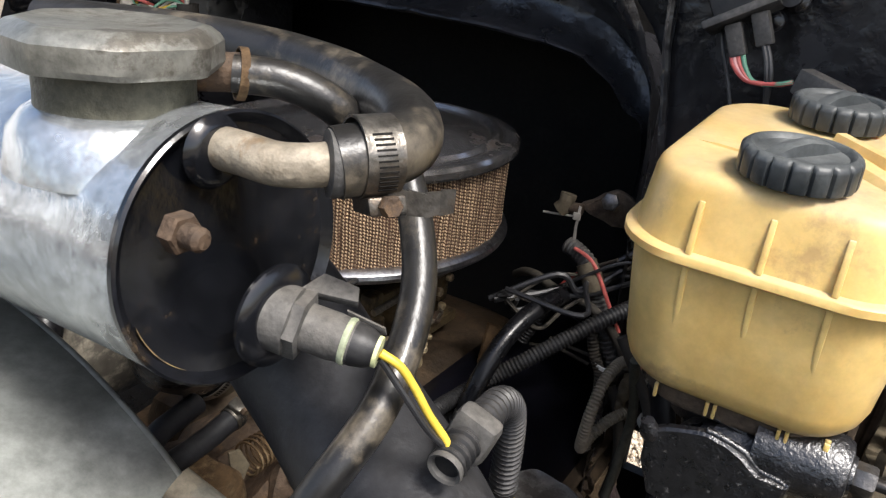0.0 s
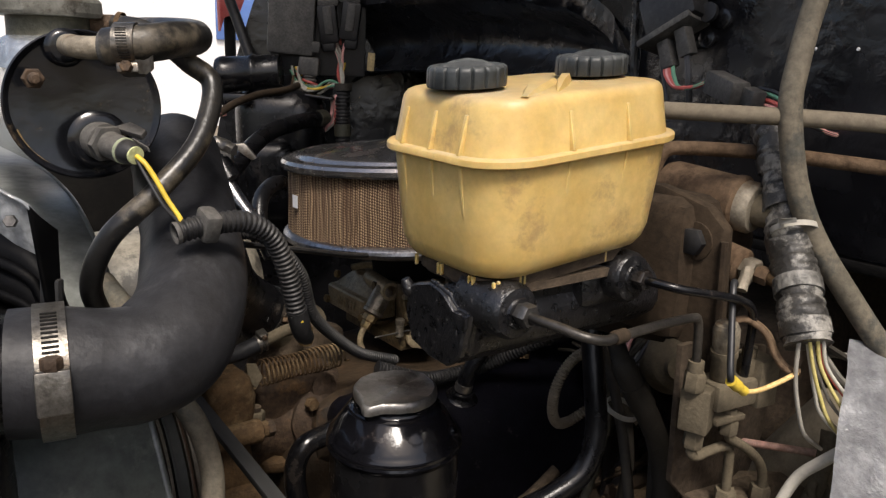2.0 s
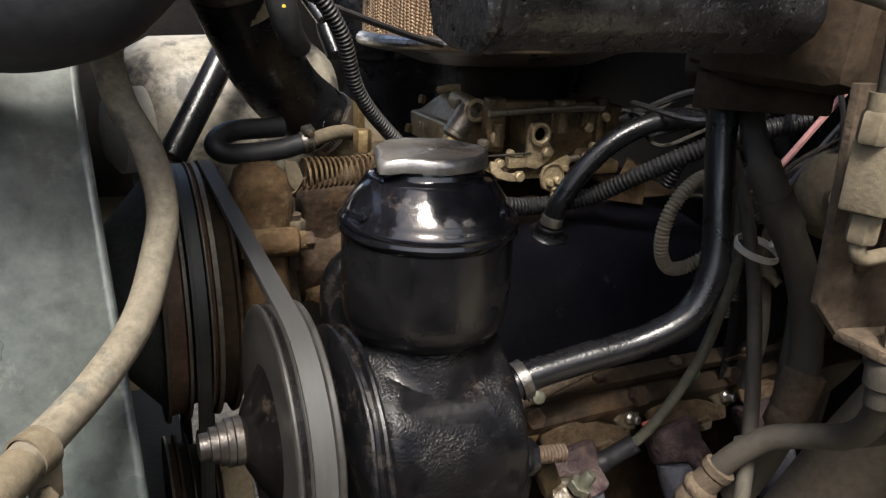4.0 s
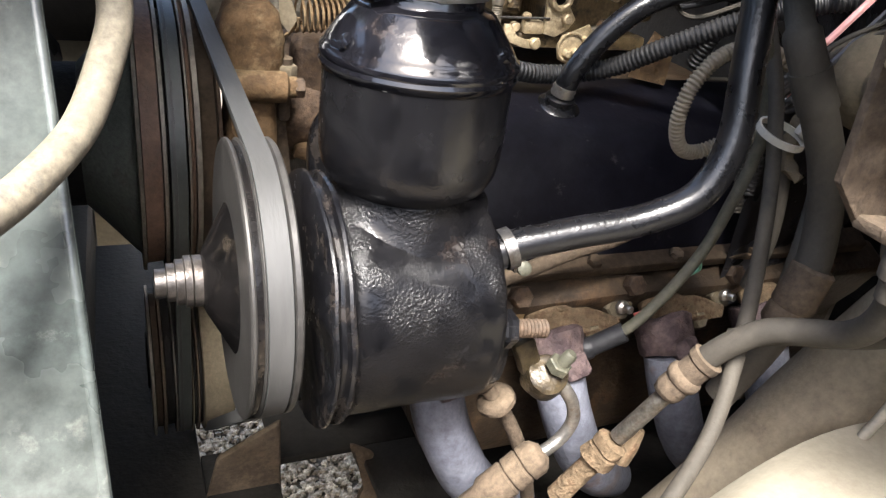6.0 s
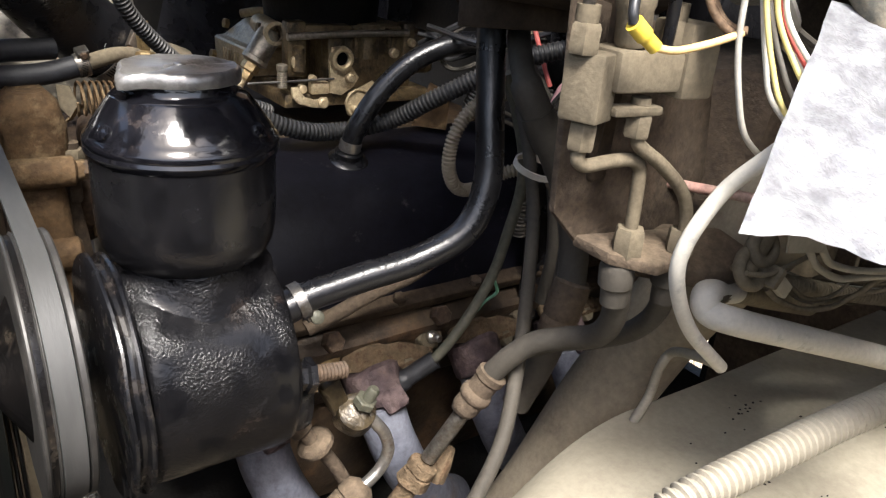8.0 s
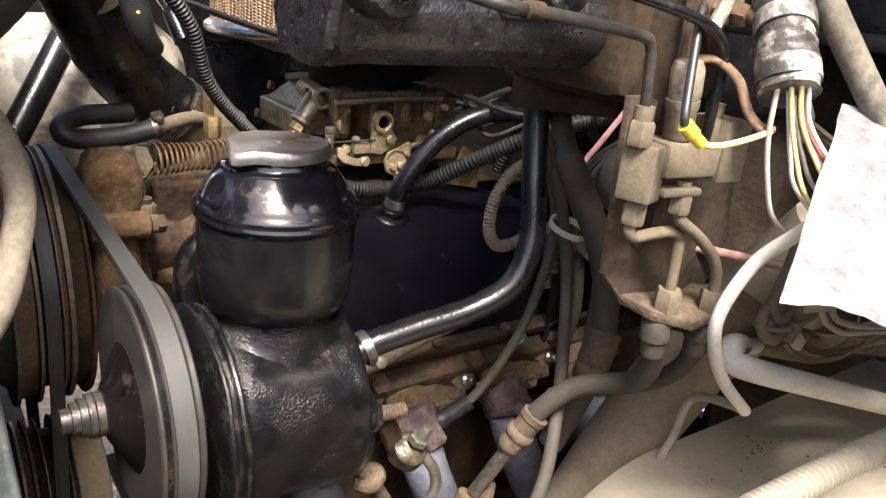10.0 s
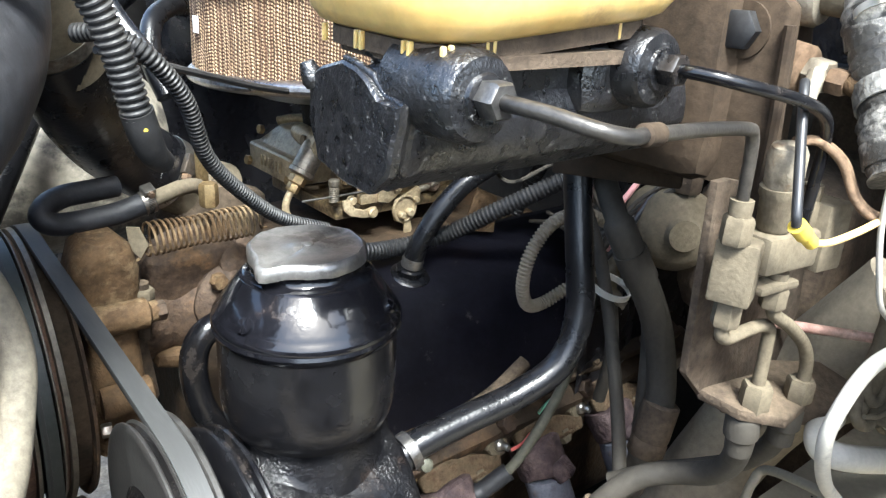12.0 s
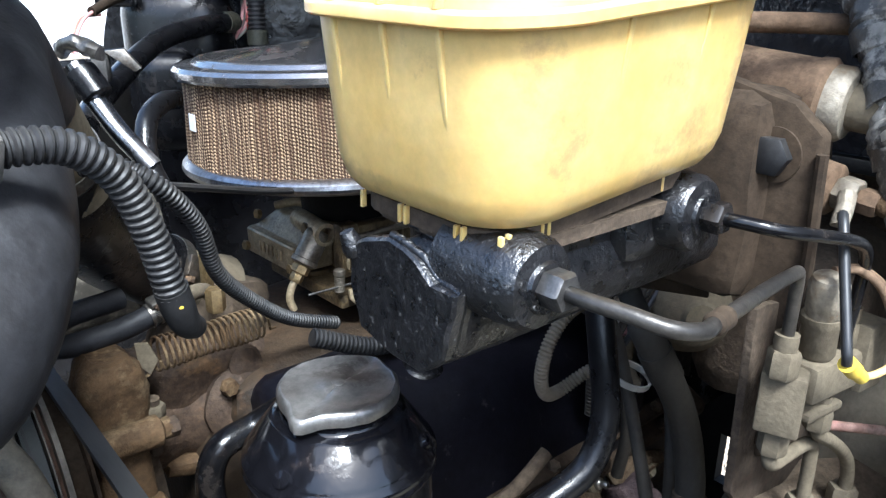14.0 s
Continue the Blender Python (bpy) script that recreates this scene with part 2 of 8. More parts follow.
GOLD = mat("gold_zinc_casting", (0.32, 0.25, 0.15), (0.5, 0.405, 0.26), rough=0.42, metal=0.3, scale=30, bump=0.4, fine=320, stain=(0.1, 0.06, 0.03), stain_amt=0.24, stain_scale=55, rough_var=0.3)
GOLD_DARK = mat("grimy_gold_casting", (0.09, 0.063, 0.031), (0.2, 0.145, 0.074), rough=0.5, metal=0.25, scale=24, bump=0.5, fine=300, stain=(0.018, 0.012, 0.008), stain_amt=0.4, stain_scale=36, rough_var=0.3)
BRASS_FIT = mat("brass_fitting", (0.3, 0.21, 0.1), (0.45, 0.33, 0.17), rough=0.42, metal=0.75, scale=60, bump=0.2, stain=(0.14, 0.08, 0.04), stain_amt=0.3)
PLASTIC_YELLOW = mat("aged_yellow_plastic", (0.6, 0.4, 0.13), (0.7, 0.51, 0.205), rough=0.36, scale=22, bump=0.05, fine=180, stain=(0.36, 0.235, 0.11), stain_amt=0.26, stain_scale=15, dust=0.8, dust_col=(0.4, 0.33, 0.235), sss=0.25, up=-0.25, grit=0.12)
PLASTIC_BLACK = mat("dusty_black_plastic", (0.008, 0.0085, 0.01), (0.018, 0.018, 0.02), rough=0.45, scale=60, bump=0.1, fine=300, dust=0.2, dust_col=(0.18, 0.165, 0.14), spec=0.4)
PLASTIC_GREY = mat("dusty_grey_plastic", (0.04, 0.04, 0.04), (0.088, 0.085, 0.08), rough=0.55, scale=50, bump=0.2, dust=0.4, dust_col=(0.24, 0.215, 0.18), spec=0.35)
TANK_END = mat("chipped_black_tank_end", (0.005, 0.0055, 0.007), (0.011, 0.0115, 0.014), rough=0.2, scale=30, bump=0.05, fine=200, stain=(0.09, 0.062, 0.035), stain_amt=0.16, stain_scale=22, spec=0.6, rough_var=0.3, lumps=(60, 0.28, 0.42, 0.65))
HEADER = mat("blue_grey_header_pipe", (0.085, 0.09, 0.115), (0.15, 0.155, 0.185), rough=0.6, scale=25, bump=0.25, fine=200, stain=(0.12, 0.075, 0.05), stain_amt=0.2)
TAPE = mat("scuffed_harness_tape", (0.028, 0.026, 0.023), (0.065, 0.061, 0.054), rough=0.45, scale=45, bump=0.6, fine=160, stain=(0.36, 0.34, 0.3), stain_amt=0.38, stain_scale=42, spec=0.5)
TAPE_PALE = mat("paint_smeared_tape", (0.1, 0.095, 0.085), (0.26, 0.25, 0.225), rough=0.5, scale=60, bump=0.7, fine=180, stain=(0.02, 0.019, 0.018), stain_amt=0.4, stain_scale=45)
PALE_METAL = mat("pale_corroded_metal", (0.18, 0.15, 0.108), (0.32, 0.28, 0.215), rough=0.6, metal=0.2, scale=60, bump=0.4, fine=200, stain=(0.16, 0.1, 0.05), stain_amt=0.25, stain_scale=50)
CAP_PLASTIC = mat("dusty_teal_black_plastic", (0.02, 0.0235, 0.025), (0.04, 0.045, 0.046), rough=0.42, scale=60, bump=0.1, fine=300, dust=0.55, dust_col=(0.2, 0.21, 0.205), spec=0.5, up=0.0)
SHEET = mat("crumpled_foil_faced_sheet", (0.3, 0.305, 0.32), (0.44, 0.445, 0.46), rough=0.42, metal=0.1, scale=60, bump=0.7, fine=110, stain=(0.28, 0.29, 0.32), stain_amt=0.22, stain_scale=55, lumps=(90, 1.0, 0.4, 0.6))
GRAVEL = mat("gravel_ground", (0.1, 0.08, 0.055), (0.24, 0.195, 0.14), rough=0.9, scale=60, bump=0.8, fine=120)
WOOD_EDGE = mat("cardboard_brown", (0.36, 0.27, 0.13), (0.46, 0.35, 0.18), rough=0.8, scale=20, bump=0.1)
YELLOW_WIRE = mat("yellow_wire", (0.58, 0.41, 0.045), rough=0.45, bump=0.0, grit=0.12)
FADED_YELLOW = mat("faded_yellow_wire", (0.5, 0.42, 0.14), (0.56, 0.47, 0.2), rough=0.55, bump=0.0, grit=0.2)
RED_WIRE = mat("red_wire", (0.5, 0.08, 0.07), (0.6, 0.16, 0.13), rough=0.5, bump=0.0, grit=0.12)
PINK_WIRE = mat("pink_wire", (0.6, 0.3, 0.28), rough=0.5, bump=0.0, grit=0.12)
GREEN_WIRE = mat("green_wire", (0.1, 0.25, 0.16), rough=0.5, bump=0.0, grit=0.12)
GREY_WIRE = mat("grey_wire", (0.3, 0.28, 0.24), rough=0.6, bump=0.0, grit=0.12)
BLACK_WIRE = mat("black_wire", (0.015, 0.015, 0.016), rough=0.4, bump=0.0, grit=0.12)
WHITE_PAINT = mat("white_paint", (0.75, 0.75, 0.74), rough=0.6, bump=0.02, grit=0.12)
WHITE_LABEL = mat("white_paper_label", (0.82, 0.82, 0.8), rough=0.7, bump=0.02, grit=0.12)


def gauze():
    """Oiled brown cotton gauze: a beaded cross weave laid out by the element's own round and height."""
    m = mat("oiled_brown_gauze", (0.24, 0.14, 0.065), (0.46, 0.32, 0.18), rough=0.85, scale=9, bump=0.0, stretch=(1, 1, 0.12), stain=(0.17, 0.075, 0.04), stain_amt=0.25, stain_scale=12)
    n, l = m.node_tree.nodes, m.node_tree.links
    b = n["Principled BSDF"]
    uv = n.new("ShaderNodeUVMap")
    uv.uv_map = "weave"
    sep = n.new("ShaderNodeSeparateXYZ")
    l.new(uv.outputs["UV"], sep.inputs[0])

    def calc(op, a, c=0.0):
        q = n.new("ShaderNodeMath")
        q.operation = op
        for k, v in enumerate((a, c)):
            if isinstance(v, (int, float)):
                q.inputs[k].default_value = v
            else:
                l.new(v, q.inputs[k])
        return q.outputs[0]

    wander = n.new("ShaderNodeTexNoise")
    wander.inputs["Scale"].default_value, wander.inputs["Detail"].default_value = 60.0, 3.0
    l.new(uv.outputs["UV"], wander.inputs["Vector"])
    squeeze = n.new("ShaderNodeMapping")
    squeeze.inputs["Scale"].default_value = (150.0, 9.0, 1.0)
    l.new(uv.outputs["UV"], squeeze.inputs["Vector"])
    pleat = n.new("ShaderNodeTexNoise")
    pleat.inputs["Scale"].default_value, pleat.inputs["Detail"].default_value = 1.0, 3.0
    l.new(squeeze.outputs["Vector"], pleat.inputs["Vector"])
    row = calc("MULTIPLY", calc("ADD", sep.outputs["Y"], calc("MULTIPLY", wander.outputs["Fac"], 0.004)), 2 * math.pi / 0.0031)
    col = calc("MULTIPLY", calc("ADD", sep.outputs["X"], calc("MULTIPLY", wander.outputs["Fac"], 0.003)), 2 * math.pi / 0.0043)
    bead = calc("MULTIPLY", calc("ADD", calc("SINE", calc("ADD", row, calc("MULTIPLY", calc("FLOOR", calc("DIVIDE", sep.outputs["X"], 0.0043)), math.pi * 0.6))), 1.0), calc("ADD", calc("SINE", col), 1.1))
    # Same mask as the relief: shade in weave gaps and pleats is painted in.
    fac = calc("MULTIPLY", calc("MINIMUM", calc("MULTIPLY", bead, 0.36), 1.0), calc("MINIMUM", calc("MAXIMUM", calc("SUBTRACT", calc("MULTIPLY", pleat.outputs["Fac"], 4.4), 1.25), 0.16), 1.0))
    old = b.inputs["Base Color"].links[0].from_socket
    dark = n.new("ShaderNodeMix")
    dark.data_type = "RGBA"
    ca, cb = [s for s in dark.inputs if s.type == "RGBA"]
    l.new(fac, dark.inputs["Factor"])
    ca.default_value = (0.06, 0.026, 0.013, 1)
    tint = n.new("ShaderNodeMix")
    tint.data_type = "RGBA"
    ta, tb = [s for s in tint.inputs if s.type == "RGBA"]
    tint.inputs["Factor"].default_value = 0.6
    l.new(old, ta)
    tb.default_value = (0.82, 0.6, 0.37, 1)
    l.new([o for o in tint.outputs if o.type == "RGBA"][0], cb)
    l.new([o for o in dark.outputs if o.type == "RGBA"][0], b.inputs["Base Color"])
    bp = n.new("ShaderNodeBump")
    bp.inputs["Strength"].default_value, bp.inputs["Distance"].default_value = 1.0, 0.0016
    l.new(fac, bp.inputs["Height"])
    l.new(bp.outputs["Normal"], b.inputs["Normal"])
    return m


BROWN = mat("brown_dusted_iron", (0.022, 0.0145, 0.009), (0.05, 0.034, 0.021), rough=0.85, scale=26, bump=0.22, fine=240, stain=(0.012, 0.008, 0.006), stain_amt=0.3, dust=0.25, dust_col=(0.15, 0.112, 0.075), spec=0.2)
GAUZE = gauze()


# ---- mesh helpers ----
def thing(name, at, label, category, group="", kind=""):
    """An empty at the base of a thing."""
    ob = new(name)
    ob.location = at
    ob.empty_display_size = 0.02
    return tagged(ob, label, category, group, kind)


def base_of(ob):
    while ob.parent:
        ob = ob.parent
    return Vector(ob.location)


def mesh_from(name, bm, material, smooth=40):
    bmesh.ops.recalc_face_normals(bm, faces=bm.faces)
    for e in bm.edges:
        e.smooth = len(e.link_faces) == 2 and e.calc_face_angle(0.0) < radians(smooth)
    for f in bm.faces:
        f.smooth = True
    me = bpy.data.meshes.new(name)
    bm.to_mesh(me)
    bm.free()
    me.materials.append(material)
    return me


def part(name, bm, material, parent, label="", smooth=40):
    """Links a mesh built in world metres under a thing or a part."""
    me = mesh_from(name, bm, material, smooth)
    me.transform(Matrix.Translation(-base_of(parent)))
    ob = new(name, me)
    ob.parent = parent
    if label:
        ob["label"] = label
    return ob


def single(name, bm, material, label, category, group="", kind="", smooth=40):
    """A thing that is one mesh."""
    me = mesh_from(name, bm, material, smooth)
    lo = [min(v.co[i] for v in me.vertices) for i in range(3)]
    hi = [max(v.co[i] for v in me.vertices) for i in range(3)]
    at = Vector(((lo[0] + hi[0]) / 2, (lo[1] + hi[1]) / 2, lo[2]))
    me.transform(Matrix.Translation(-at))
    ob = new(name, me)
    ob.location = at
    return tagged(ob, label, category, group, kind)


def frame_of(axis):
    a = Vector(axis).normalized()
    u = a.orthogonal().normalized() if abs(a.z) > 0.99 else a.cross(Vector((0, 0, 1))).normalized()
    return a, u, a.cross(u)


def lathe(prof, at, axis=(0, 0, 1), seg=32, bm=None, caps=True, squash=None):
    """Rings of (radius, height) round an axis."""
    bm = bm or bmesh.new()
    a, u, v = frame_of(axis)
    at = Vector(at)
    rings = []
    for r, h in prof:
        rings.append([bm.verts.new(at + a * h + (u * math.cos(2 * math.pi * k / seg) + v * math.sin(2 * math.pi * k / seg)) * max(r, 1e-5)) for k in range(seg)])
    for p, q in zip(rings, rings[1:]):
        for k in range(seg):
            bm.faces.new((p[k], p[(k + 1) % seg], q[(k + 1) % seg], q[k]))
    if caps:
        bm.faces.new(rings[0][::-1])
        bm.faces.new(rings[-1])
    return bm


def spline(pts, sub=8):
    """Catmull-Rom through points."""
    p = [Vector(q) for q in pts]
    p = [2 * p[0] - p[1], *p, 2 * p[-1] - p[-2]]
    out = []
    for a, b, c, d in zip(p, p[1:], p[2:], p[3:]):
        for k in range(sub):
            t = k / sub
            out.append(0.5 * (2 * b + (c - a) * t + (2 * a - 5 * b + 4 * c - d) * t * t + (3 * b - a - 3 * c + d) * t ** 3))
    out.append(p[-2])
    return out


def evenly(line, step):
    """The same line in even steps."""
    out, left = [line[0]], step
    for a, b in zip(line, line[1:]):
        d, at = (b - a).length, 0.0
        while d - at >= left:
            at += left
            out.append(a.lerp(b, at / d))
            left = step
        left -= d - at
    return out if len(out) > 2 else line


def sweep(line, radius, seg=12, bm=None, caps=True):
    """A round skin along a line; radius is a number or a function of (index, count, metres)."""
    bm = bm or bmesh.new()
    rings, u, run = [], None, 0.0
    for i, p in enumerate(line):
        d = (line[min(i + 1, len(line) - 1)] - line[max(i - 1, 0)]).normalized()
        u = (u - d * u.dot(d)).normalized() if u else d.orthogonal().normalized()
        v = d.cross(u)
        run += (p - line[i - 1]).length if i else 0.0
        r = radius if isinstance(radius, float) else radius(i, len(line), run)
        rings.append([bm.verts.new(p + (u * math.cos(2 * math.pi * k / seg) + v * math.sin(2 * math.pi * k / seg)) * r) for k in range(seg)])
    for p, q in zip(rings, rings[1:]):
        for k in range(seg):
            bm.faces.new((p[k], p[(k + 1) % seg], q[(k + 1) % seg], q[k]))
    if caps:
        bm.faces.new(rings[0][::-1])
        bm.faces.new(rings[-1])
    return bm


def tube(pts, radius, seg=12, sub=8, bm=None):
    return sweep(spline(pts, sub), radius, seg, bm)


def corrugated(pts, radius, pitch=0.0032, depth=0.0009, seg=12, bm=None):
    line = evenly(spline(pts, 24), pitch / 4)
    return sweep(line, lambda i, n, run: radius - depth * (1 if i % 4 in (0, 3) else 0), seg, bm)


def box(c, s, rot=(0, 0, 0), bevel=0.0015, bm=None, seg=2):
    """A box with eased edges."""
    own = bmesh.new()
    bmesh.ops.create_cube(own, size=1.0)
    bmesh.ops.scale(own, vec=s, verts=own.verts)
    if bevel:
        bmesh.ops.bevel(own, geom=own.edges[:], offset=min(bevel, min(s) * 0.45), segments=seg, affect="EDGES", profile=0.5)
    bmesh.ops.transform(own, matrix=pose(*c, *rot), verts=own.verts)
    if bm is None:
        return own
    me = bpy.data.meshes.new("join")
    own.to_mesh(me)
    own.free()
    bm.from_mesh(me)
    bpy.data.meshes.remove(me)
    return bm


def hexagon(at, axis, across, high, bm=None, chamfer=0.12):
    r = across / math.sqrt(3)
    return lathe([(r * (1 - chamfer), 0), (r, high * 0.12), (r, high * 0.88), (r * (1 - chamfer), high)], at, axis, 6, bm)


def rounded(x0, x1, y0, y1, z, r, n=6):
    out = []
    for cx, cy, a0 in ((x1 - r, y1 - r, 0), (x0 + r, y1 - r, 90), (x0 + r, y0 + r, 180), (x1 - r, y0 + r, 270)):
        for k in range(n + 1):
            a = radians(a0 + 90 * k / n)
            out.append(Vector((cx + r * math.cos(a), cy + r * math.sin(a), z)))
    return out


def loft(loops, bm=None, caps=True, closed=True):
    bm = bm or bmesh.new()
    rings = [[bm.verts.new(p) for p in lp] for lp in loops]
    for p, q in zip(rings, rings[1:]):
        n = len(p)
        for k in range(n if closed else n - 1):
            bm.faces.new((p[k], p[(k + 1) % n], q[(k + 1) % n], q[k]))
    if caps:
        bm.faces.new(rings[0][::-1])
        bm.faces.new(rings[-1])
    return bm


def slab(poly, way, bevel=0.0, bm=None):
    """A plate: an outline of points pushed along a way, with eased rims."""
    own = bmesh.new()
    way = Vector(way)
    loft([[Vector(p) for p in poly], [Vector(p) + way for p in poly]], own)
    if bevel:
        bmesh.ops.bevel(own, geom=own.edges[:], offset=bevel, segments=2, affect="EDGES", profile=0.5)
    if bm is None:
        return own
    me = bpy.data.meshes.new("join")
    own.to_mesh(me)
    own.free()
    bm.from_mesh(me)
    bpy.data.meshes.remove(me)
    return bm


def rough_up(bm, amount, scale=60.0):
    """Cast or beaten unevenness."""
    for v in bm.verts:
        v.co += Vector((noise.noise(v.co * scale), noise.noise(v.co * scale + Vector((7, 0, 0))), noise.noise(v.co * scale + Vector((0, 9, 0))))) * amount
    return bm


def subdivided(bm, cuts=2):
    bmesh.ops.subdivide_edges(bm, edges=bm.edges[:], cuts=cuts, use_grid_fill=True)
    return bm


def band(at, axis, radius, wide, thick=0.0008, seg=40, bm=None):
    """A flat ring such as a clamp strap."""
    return lathe([(radius, -wide / 2), (radius + thick, -wide / 2), (radius + thick, wide / 2), (radius, wide / 2), (radius, -wide / 2)], at, axis, seg, bm, caps=False)


def hose_clamp(at, axis, radius, wide, screw_way, worm=0.012, group="hose clamps", label="slotted steel worm-drive hose clamp"):
    """Strap with slots, worm housing and screw head."""
    c = thing("hose_clamp", at, label, "hose clamp", group)
    a = Vector(axis).normalized()
    part("strap", band(at, axis, radius, wide), CLAMP_STEEL, c)
    w = Vector(screw_way).normalized()
    t = a.cross(w).normalized()
    hub = Vector(at) + w * (radius + worm * 0.3)
    m = Matrix((t, a, w)).transposed().to_4x4()
    m.translation = hub
    bm = box((0, 0, 0), (worm * 1.5, wide * 1.05, worm * 0.6), bevel=0.001)
    bmesh.ops.transform(bm, matrix=m, verts=bm.verts)
    part("worm_housing", bm, CLAMP_STEEL, c)
    part("screw", hexagon(hub + t * worm * 0.7, t, worm * 0.62, worm * 0.45), RUST_DARK, c, "rusty hex screw head")
    for k in range(12):
        ang = k * min(0.13, 0.0026 / radius) + worm * 0.85 / radius
        d = (w * math.cos(ang) + t * math.sin(ang))
        mm = Matrix((d.cross(a), a, d)).transposed().to_4x4()
        mm.translation = Vector(at) + d * (radius + 0.0009)
        q = box((0, 0, 0), (min(0.0012, radius * 0.045), wide * 0.5, 0.0006), bevel=0)
        bmesh.ops.transform(q, matrix=mm, verts=q.verts)
        part("slot", q, DARK, c)
    return c

SEAL_BLACK = mat("black_seal_rubber", (0.001, 0.001, 0.0012), (0.0035, 0.0035, 0.004), rough=0.5, scale=30, bump=0.15, fine=160, spec=0.08, stain=(0.03, 0.027, 0.022), stain_amt=0.08, stain_scale=25)
STEEL_BLUE = mat("blue_grey_scraped_steel", (0.2, 0.215, 0.23), (0.42, 0.44, 0.46), rough=0.2, metal=0.2, scale=50, bump=0.25, fine=140, stain=(0.07, 0.05, 0.035), stain_amt=0.25, stain_scale=30, rough_var=0.3, lumps=(90, 1.0, 0.3, 0.6))
WET_BLACK = mat("hazy_wet_black_paint", (0.0012, 0.0013, 0.0016), (0.006, 0.0063, 0.007), rough=0.22, scale=26, bump=0.08, fine=160, spec=0.4, rough_var=0.5, stain=(0.001, 0.001, 0.0012), stain_amt=0.4, stain_scale=16, lumps=(120, 0.5, 0.5, 0.7))
RUBBER_BLUE = mat("bluish_black_rubber", (0.011, 0.0113, 0.0135), (0.021, 0.0215, 0.025), rough=0.5, scale=26, bump=0.16, fine=220, dust=0.1, dust_col=(0.12, 0.115, 0.105), stain=(0.045, 0.046, 0.05), stain_amt=0.14, stain_scale=22, spec=0.35, lumps=(70, 0.6, 0.48, 0.7))
CONDUIT_TAN = mat("tan_dusty_conduit", (0.24, 0.215, 0.165), (0.31, 0.28, 0.222), rough=0.75, scale=14, bump=0.08, fine=300, stain=(0.13, 0.115, 0.09), stain_amt=0.15, stain_scale=30, grit=0.15)
BROWN_LIGHT = mat("tan_brown_dusted_iron", (0.11, 0.07, 0.042), (0.2, 0.135, 0.085), rough=0.85, scale=26, bump=0.4, fine=240, stain=(0.05, 0.03, 0.018), stain_amt=0.3, stain_scale=30, spec=0.2)
COLUMN = mat("dust_covered_jacket", (0.185, 0.155, 0.112), (0.235, 0.2, 0.148), rough=0.85, scale=10, bump=0.15, fine=260, stain=(0.12, 0.095, 0.07), stain_amt=0.15, stain_scale=12, spec=0.2, grit=0.2)

# ---- setting ----
ground = bmesh.new()
bmesh.ops.create_grid(ground, x_segments=2, y_segments=2, size=60)
single("ground", ground, GRAVEL, "pale gravel yard under and around the vehicle", "ground", kind="structure")

rng = random.Random(4)
ICO = bmesh.new()
bmesh.ops.create_icosphere(ICO, subdivisions=1, radius=1.0)
ico_v, ico_f = [v.co.copy() for v in ICO.verts], [[v.index for v in f.verts] for f in ICO.faces]
ICO.free()
peb_v, peb_f = [], []
for k in range(9000):
    x, y, r = rng.uniform(0.25, 0.75), rng.uniform(0.5, 1.05), rng.uniform(0.003, 0.0085)
    if k >= 6000:
        x, y, r = rng.uniform(1.45, 2.15), rng.uniform(0.3, 0.8), rng.uniform(0.006, 0.013)
    m = pose(x, y, r * 0.4, rng.uniform(0, 360), rng.uniform(0, 360), 0) @ Matrix.Diagonal((1.2 * r, 0.9 * r, 0.6 * r, 1))
    n0 = len(peb_v)
    peb_v += [m @ v for v in ico_v]
    peb_f += [[n0 + q for q in f] for f in ico_f]
PEBBLE = mat("washed_pebbles", (0.2, 0.14, 0.085), (0.8, 0.7, 0.55), rough=0.7, scale=70, bump=0.1)
peb = bpy.data.meshes.new("gravel")
peb.from_pydata(peb_v, [], peb_f)
peb.materials.append(PEBBLE)
tagged(new("gravel", peb), "loose rounded gravel pebbles below the engine", "gravel", "", "stuff")

# far side of the yard
yard = bmesh.new()
box((4.5, 12, 1.7), (26, 0.3, 3.4), bevel=0, bm=yard)
single("backdrop", yard, WHITE_PAINT, "plain white wall across the yard", "wall", kind="structure")

sky_blue = mat("faded_blue_paint", (0.08, 0.16, 0.42), (0.12, 0.22, 0.5), rough=0.6, scale=3, bump=0.05, grit=0.1)
blue = box((4.85, 11.82, 1.75), (0.7, 0.05, 0.8), bevel=0.01)
single("blue_panel", blue, sky_blue, "far blue panel fixed on the white yard wall", "panel")
red_sign = thing("red_panel", (0.69, 1.31, 0.0), "small red painted panel on a dark post beyond the engine bay", "panel")
part("panel", slab([(0.662, 1.3, 1.262), (0.722, 1.3, 1.268), (0.706, 1.3, 1.229), (0.672, 1.3, 1.224), (0.663, 1.3, 1.19)], (0.0, 0.02, 0), 0.003), RED_WIRE, red_sign)
part("post", lathe([(0.012, 0.0), (0.012, 1.24)], (0.692, 1.325, 0.0), (0, 0, 1), 16), DARK, red_sign)

# firewall: flat panel with relays, an arched hollow above the engine, a toe board set back
fw = bmesh.new()
slab([(0.69, -0.75, 1.0), (0.69, 0.198, 1.0), (0.69, 0.2, 1.42), (0.69, -0.75, 1.42)], (0.012, 0, 0), 0.002, fw)
single("wall_firewall", fw, WALL_BLACK, "firewall panel brushed with glossy black paint", "firewall", kind="structure")
toe = bmesh.new()
slab([(1.0, -0.75, 0.2), (1.0, 0.17, 0.2), (1.0, 0.17, 0.985), (1.0, -0.75, 0.985)], (0.012, 0, 0), 0.002, toe)
